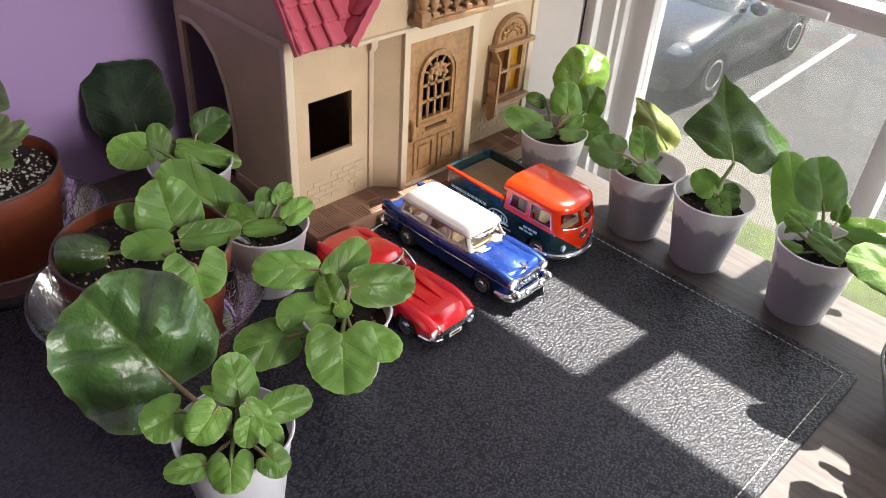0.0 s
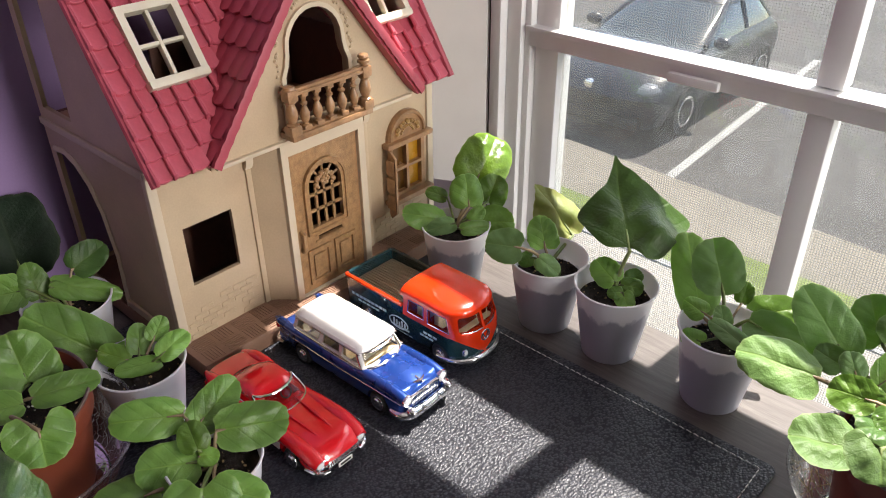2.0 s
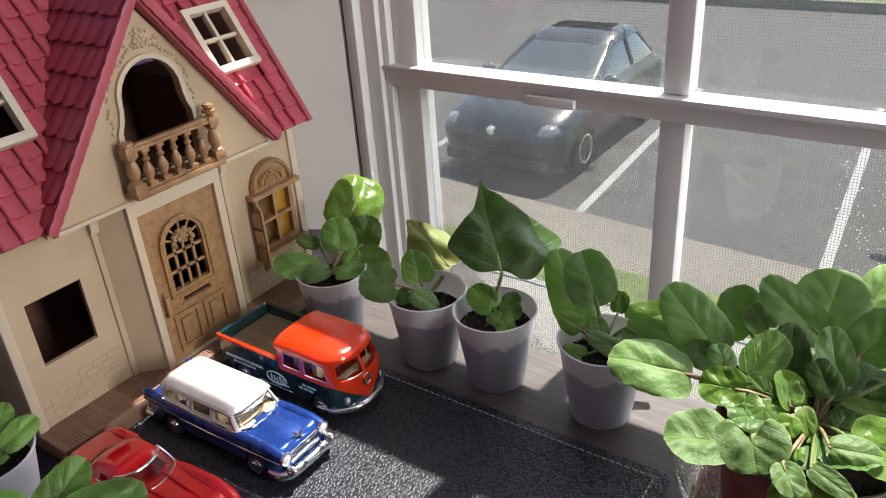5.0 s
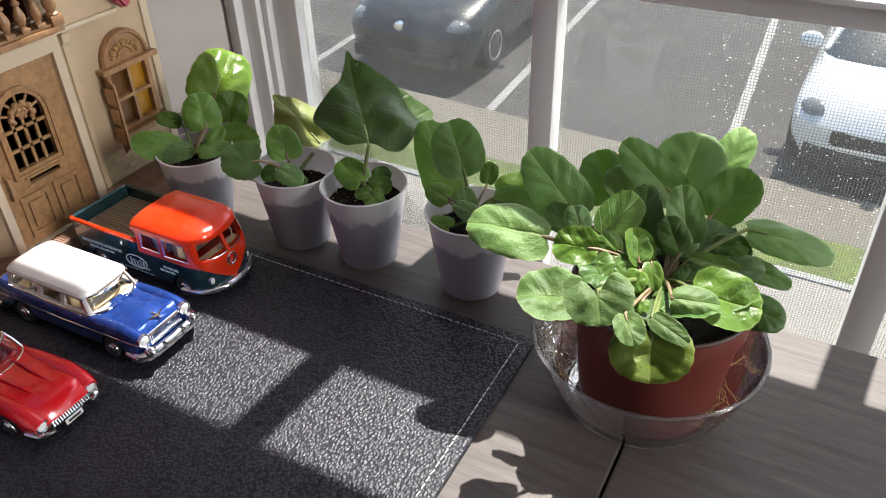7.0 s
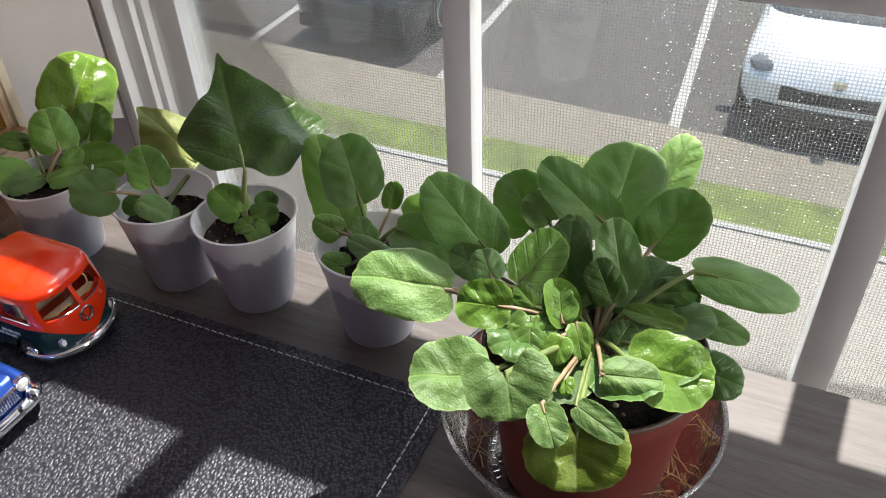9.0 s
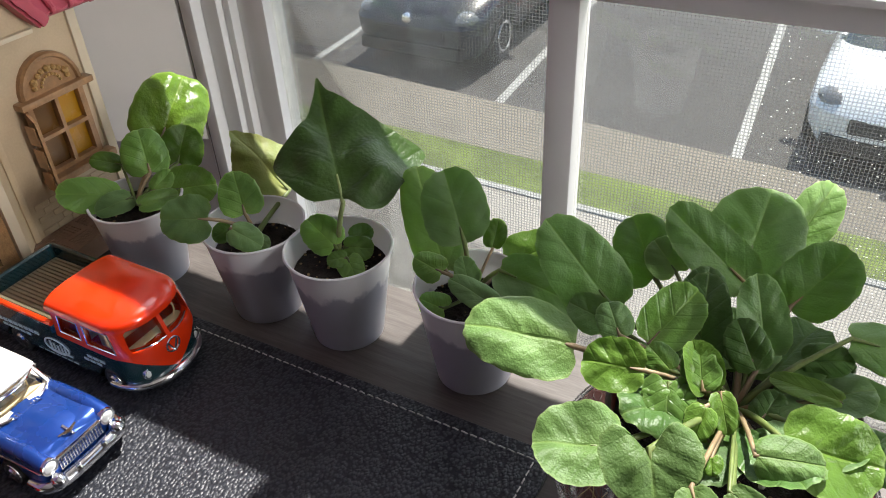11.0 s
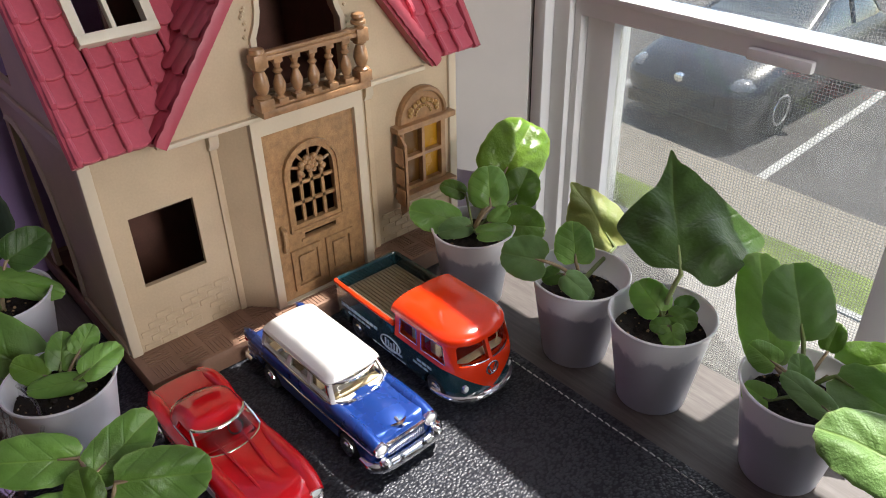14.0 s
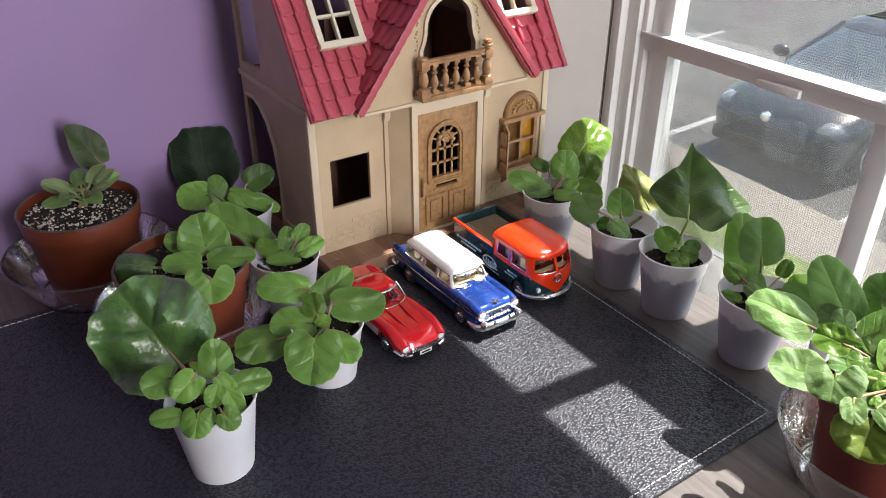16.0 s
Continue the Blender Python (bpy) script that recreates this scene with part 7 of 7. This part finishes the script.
leaf(p5, (-0.52, -1.49, 9.75), (0.09, -2.48, 8.95), (0.13, -0.57, 0.81), 0.90, 'B', 0.08, 0.05, (0.00, 0.00, 7.65))
leaf(p5, (-0.82, -2.21, 9.63), (-0.88, -3.15, 8.88), (0.17, -0.62, 0.76), 1.07, 'B', 0.08, 0.05, (0.00, 0.00, 7.65))
leaf(p5, (-0.17, -3.91, 9.19), (0.01, -4.39, 8.90), (0.10, -0.49, 0.87), 0.72, 'B', 0.05, 0.05, (0.00, 0.00, 7.65))
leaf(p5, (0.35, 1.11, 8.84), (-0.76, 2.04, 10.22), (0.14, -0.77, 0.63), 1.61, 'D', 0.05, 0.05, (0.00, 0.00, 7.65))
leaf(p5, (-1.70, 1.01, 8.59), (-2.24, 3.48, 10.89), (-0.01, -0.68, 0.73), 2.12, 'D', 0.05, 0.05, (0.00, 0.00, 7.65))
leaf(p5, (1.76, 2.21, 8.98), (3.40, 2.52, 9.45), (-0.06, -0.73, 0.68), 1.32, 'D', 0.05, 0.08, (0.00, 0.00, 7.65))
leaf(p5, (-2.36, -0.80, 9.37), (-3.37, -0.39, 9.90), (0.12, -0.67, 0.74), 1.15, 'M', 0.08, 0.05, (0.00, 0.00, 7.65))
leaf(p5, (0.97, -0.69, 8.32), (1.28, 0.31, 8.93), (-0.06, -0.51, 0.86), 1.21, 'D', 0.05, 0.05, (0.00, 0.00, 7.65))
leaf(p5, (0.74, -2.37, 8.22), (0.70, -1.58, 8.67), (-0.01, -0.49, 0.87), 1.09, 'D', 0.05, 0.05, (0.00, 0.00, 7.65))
leaf(p5, (-4.55, -0.05, 9.62), (-5.31, 0.75, 10.43), (0.20, -0.60, 0.77), 1.40, 'G', 0.05, 0.05, (0.00, 0.00, 7.65))
leaf(pA, (-3.71, -0.70, 6.05), (-8.04, -2.75, 10.29), (0.73, -0.19, 0.66), 7.63, 'DG', -0.04, 0.06, (0.00, 0.00, 4.93), tip_n=2.7, lobe=0.12, puff=3.2)
leaf(pA, (-0.42, 0.74, 6.75), (-1.93, 1.28, 8.34), (0.70, -0.10, 0.70), 2.21, 'M', 0.05, 0.05, (0.00, 0.00, 4.93))
leaf(pA, (0.86, 1.22, 6.60), (1.39, 3.57, 6.67), (0.64, -0.17, 0.75), 1.66, 'M', 0.08, 0.1, (0.00, 0.00, 4.93))
leaf(pA, (-1.27, -1.86, 7.20), (-1.36, -3.65, 7.01), (0.57, -0.11, 0.82), 2.17, 'M', 0.06, 0.1, (0.00, 0.00, 4.93))
leaf(pA, (0.08, -0.65, 7.70), (0.48, -2.27, 6.87), (0.69, -0.19, 0.70), 1.92, 'M', 0.06, 0.1, (0.00, 0.00, 4.93))
leaf(pA, (0.28, 0.55, 7.23), (2.14, 1.19, 5.27), (0.74, -0.09, 0.67), 1.36, 'M', 0.1, 0.1, (0.00, 0.00, 4.93))
leaf(pA, (1.31, 0.23, 7.39), (2.03, -0.58, 6.55), (0.60, -0.25, 0.76), 1.27, 'M', 0.1, 0.1, (0.00, 0.00, 4.93))
leaf(pA, (1.50, -2.22, 6.31), (0.93, -3.94, 6.50), (0.49, -0.06, 0.87), 1.24, 'M', 0.05, 0.1, (0.00, 0.00, 4.93))
leaf(pA, (2.28, -1.47, 6.70), (3.22, -2.13, 5.84), (0.55, -0.24, 0.80), 1.95, 'M', 0.06, 0.1, (0.00, 0.00, 4.93))
leaf(pA, (3.15, -0.29, 6.88), (4.11, 0.25, 6.20), (0.65, -0.23, 0.73), 1.41, 'M', 0.05, 0.1, (0.00, 0.00, 4.93))
leaf(pA, (-0.42, 0.61, 6.63), (-1.68, -0.51, 7.46), (0.60, -0.09, 0.79), 0.63, 'B', 0.05, 0.05, (0.00, 0.00, 4.93))
leaf(pB, (-2.44, -0.06, 6.31), (-4.33, -3.47, 6.89), (0.65, -0.24, 0.72), 2.33, 'M', 0.04, 0.06, (0.00, 0.00, 4.13))
leaf(pB, (-1.74, 0.09, 5.63), (-2.12, 3.33, 6.97), (0.56, -0.26, 0.78), 2.29, 'M', 0.04, 0.06, (0.00, 0.00, 4.13))
leaf(pB, (-0.45, 0.66, 5.89), (1.49, 4.20, 5.58), (0.57, -0.25, 0.78), 2.70, 'M', 0.04, 0.06, (0.00, 0.00, 4.13))
leaf(pB, (-0.36, -0.61, 5.44), (-1.58, -0.36, 6.59), (0.61, -0.34, 0.72), 1.68, 'B', 0.1, 0.05, (0.00, 0.00, 4.13))
leaf(pB, (-0.16, -0.76, 4.86), (-1.86, -3.63, 5.21), (0.51, -0.20, 0.83), 2.72, 'M', 0.05, 0.06, (0.00, 0.00, 4.13))
leaf(pB, (-0.60, -3.07, 4.24), (-1.79, -6.54, 4.12), (0.46, -0.19, 0.87), 2.92, 'M', 0.04, 0.08, (0.00, 0.00, 4.13))
leaf(pB, (1.98, -1.86, 5.34), (4.27, -3.57, 3.54), (0.46, -0.27, 0.84), 3.96, 'M', 0.04, 0.06, (0.00, 0.00, 4.13))
leaf(pB, (2.25, -1.39, 5.31), (4.55, 0.26, 4.59), (0.47, -0.28, 0.84), 2.21, 'M', 0.05, 0.06, (0.00, 0.00, 4.13))
leaf(pB, (-0.19, -0.71, 5.18), (0.44, 0.13, 4.96), (0.48, -0.13, 0.87), 1.14, 'B', 0.1, 0.05, (0.00, 0.00, 4.13))
leaf(pC, (-2.25, -0.57, 4.21), (-6.17, -4.04, 7.87), (0.77, -0.23, 0.60), 3.83, 'M', -0.03, 0.08, (0.00, 0.00, 3.93))
leaf(pC, (-0.49, -0.38, 5.02), (-1.86, -1.60, 5.84), (0.65, -0.24, 0.72), 1.59, 'B', 0.1, 0.05, (0.00, 0.00, 3.93))
leaf(pC, (-0.39, 0.26, 5.18), (-1.46, 1.15, 6.63), (0.74, -0.17, 0.65), 1.56, 'M', 0.15, 0.05, (0.00, 0.00, 3.93))
leaf(pC, (-0.21, 1.26, 5.76), (-0.82, 2.53, 6.77), (0.69, -0.22, 0.69), 1.39, 'M', 0.1, 0.05, (0.00, 0.00, 3.93))
leaf(pC, (0.86, 0.96, 5.24), (0.74, 3.21, 5.97), (0.60, -0.22, 0.77), 1.62, 'M', 0.1, 0.05, (0.00, 0.00, 3.93))
leaf(pC, (0.81, 1.04, 4.81), (-0.29, -1.57, 4.98), (0.63, -0.21, 0.75), 1.24, 'M', 0.08, 0.05, (0.00, 0.00, 3.93))
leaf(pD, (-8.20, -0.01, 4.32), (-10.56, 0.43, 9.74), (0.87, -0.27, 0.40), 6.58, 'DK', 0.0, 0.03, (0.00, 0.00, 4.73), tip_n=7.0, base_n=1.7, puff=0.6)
leaf(pD, (-1.80, -1.65, 6.63), (-2.84, -4.74, 6.78), (0.75, -0.22, 0.62), 2.63, 'M', 0.06, 0.08, (0.00, 0.00, 4.73))
leaf(pD, (-1.23, -1.22, 5.89), (-2.48, -1.05, 8.17), (0.86, -0.14, 0.48), 2.00, 'M', 0.1, 0.05, (0.00, 0.00, 4.73))
leaf(pD, (-0.75, 1.09, 7.27), (-0.61, 3.74, 8.33), (0.78, -0.27, 0.57), 2.33, 'D', 0.05, 0.05, (0.00, 0.00, 4.73))
leaf(pD, (-0.89, -0.35, 6.92), (1.84, 3.10, 5.43), (0.70, -0.26, 0.67), 1.64, 'M', 0.06, 0.1, (0.00, 0.00, 4.73))
leaf(pD, (-0.68, -0.61, 6.80), (0.69, 1.14, 5.91), (0.71, -0.21, 0.67), 1.33, 'M', 0.06, 0.1, (0.00, 0.00, 4.73))
leaf(pP, (0.11, 1.96, 7.16), (-1.55, 2.16, 9.79), (0.83, -0.15, 0.54), 3.91, 'M', 0.05, 0.05, (0.00, 0.00, 6.08))
leaf(pP, (-1.07, 1.53, 7.24), (-2.36, -0.44, 8.02), (0.73, -0.22, 0.65), 1.82, 'M', 0.06, 0.06, (0.00, 0.00, 6.08))
leaf(pP, (1.84, 0.99, 7.41), (0.73, -1.63, 7.65), (0.49, -0.13, 0.86), 1.96, 'M', 0.06, 0.06, (0.00, 0.00, 6.08))
leaf(pP, (1.46, 1.57, 7.22), (2.85, 4.84, 7.41), (0.51, -0.27, 0.82), 1.84, 'M', 0.06, 0.06, (0.00, 0.00, 6.08))
leaf(pP, (5.24, 0.51, 8.03), (6.49, 0.03, 6.74), (0.68, -0.16, 0.72), 3.34, 'M', 0.06, 0.08, (0.00, 0.00, 6.08))
leaf(pP, (-0.07, -2.08, 7.09), (-1.13, -4.47, 7.97), (0.70, -0.05, 0.71), 3.06, 'DG', -0.4, 0.3, (0.00, 0.00, 6.08), lobe=0.1)
leaf(pF, (-3.44, 3.16, 9.43), (-4.50, 1.09, 13.3), (0.90, 0.22, 0.37), 3.3, 'O2', 0.05, 0.05, (0.00, 0.00, 7.55), lobe=0.0, wide=0.4, shape=ARROW)
for k in range(13):
    a = -2.6 + 0.47 * k
    c, sn, up = math.cos(a), math.sin(a), (k * 0.37) % 1
    reach = 0.9 + 0.5 * ((k * 0.61) % 1)
    b0 = (-0.3 + reach * c, 0.6 + reach * sn, 8.5 + 1.0 * up)
    leaf(pF, b0, (b0[0] + 2.0 * c * (1.1 - 0.4 * up), b0[1] + 2.2 * sn * (1.1 - 0.4 * up), b0[2] + 0.5 + 0.9 * up - 0.5 * max(0, c)), (0.45 - 0.3 * c, -0.1 - 0.3 * sn, 0.85), 1.2 + 0.35 * ((k * 0.29) % 1), "W" if k % 3 else "G2", 0.12, 0.12, (-0.3, 0.6, 7.4), tip_n=1.7, stalk=M_STEMP)

# inner rosette of the large violet, low under the outer leaves: hidden leaves added to close gaps in its cast shadow,
# every other one dark green
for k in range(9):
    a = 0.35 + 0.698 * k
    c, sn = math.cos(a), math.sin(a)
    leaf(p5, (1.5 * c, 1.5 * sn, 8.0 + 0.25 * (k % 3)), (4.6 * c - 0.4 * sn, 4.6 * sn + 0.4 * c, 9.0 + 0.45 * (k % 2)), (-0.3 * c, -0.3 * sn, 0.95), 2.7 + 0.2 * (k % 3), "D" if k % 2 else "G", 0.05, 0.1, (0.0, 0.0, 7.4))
# ---- parked cars outside ----
def parked_car(x, y, paint, label, rear, screen, turn=-90):
    """A small hatchback: rear is the length behind the middle, screen the shift of the windscreen."""
    c = thing("parked_car", x, y, (GZ - 0.1) * 100, label, "car", "parked cars", turn=turn)
    body = shell([(20, 15 - rear, 205, 78, 40, 30), (40, 2 - rear, 216, 88, 45, 30), (62, -rear, 220, 91, 55, 30), (76, -rear, 210, 90, 70, 30), (88, 4 - rear, 180 + 0.3 * screen, 86, 90, 35), (97, 16 - rear, 132 + screen, 81, 60, 40)], nf=3.4, nr=4)
    part("body", body, paint, c)
    cab = shell([(94, 15 - rear, 108 + screen, 82, 40, 40), (100, 20 - rear, 98 + screen, 80, 40, 40), (136, 52 - rear, 5 + screen, 64, 40, 40), (141, 66 - rear, -8 + screen, 58, 40, 40)], nf=4, nr=4)
    part("cabin_glass", cab, M_FARGLASS, c, "dark car windows")
    part("roof", shell([(134, 46 - rear, 10 + screen, 67, 40, 40), (142, 60 - rear, -6 + screen, 62, 40, 40), (147, 90 - rear, -40 + screen, 45, 30, 30)], nf=4, nr=4), paint, c)
    for s in (-1, 1):
        for x0, y0, z0, x1, y1, z1 in ((82 + screen, 79, 98, -6 + screen, 62, 137), (-45, 80, 98, -50, 62, 140), (34 - rear, 76, 98, 66 - rear, 60, 137)):
            b = bmesh.new()
            tube(b, [(x0, s * y0, z0), ((x0 + x1) / 2, s * (y0 + y1) / 2, (z0 + z1) / 2), (x1, s * y1, z1)], 4, 6)
            part("pillar", b, paint, c)
        h = bmesh.new()
        ball(h, 186, s * 66, 70, 24, 1.0, 0.8, 0.42)
        part("headlight", h, M_FARLAMP, c, "clear headlight")
        m = bmesh.new()
        ball(m, 72 + screen, s * 96, 104, 11, 0.7, 1.1, 0.8)
        part("wing_mirror", m, paint, c)
        for xw in (132, 66 - rear):
            w = bmesh.new()
            lathe(w, [(18, s * 92), (31, s * 92), (32, s * 86), (32, s * 72), (20, s * 70)], 24, xw, 32, "y")
            wh = part("wheel", w, M_FARBLACK, c, "black tyre")
            r = bmesh.new()
            lathe(r, [(21, s * 88), (20, s * 92.5), (7, s * 90.5), (1, s * 91)], 20, xw, 32, "y")
            part("rim", r, M_CHROME, wh, "bright wheel rim")
    part("grille", boxes((205, 219.6, -50, 50, 46, 62), (200, 217.5, -72, 72, 24, 40), bevel=3), M_FARBLACK, c, "black grille")
    bd = bmesh.new()
    lathe(bd, [(6, 216), (6, 221), (4, 222)], 18, 0, 72, "x")
    part("badge", bd, M_CHROME, c, "round badge")


parked_car(-492, 1037, M_FARDARK, "dark blue-grey car parked on the asphalt", 162, -8)
parked_car(70, 982, M_FARWHITE, "silver white car parked on the asphalt", 200, 30, -92)
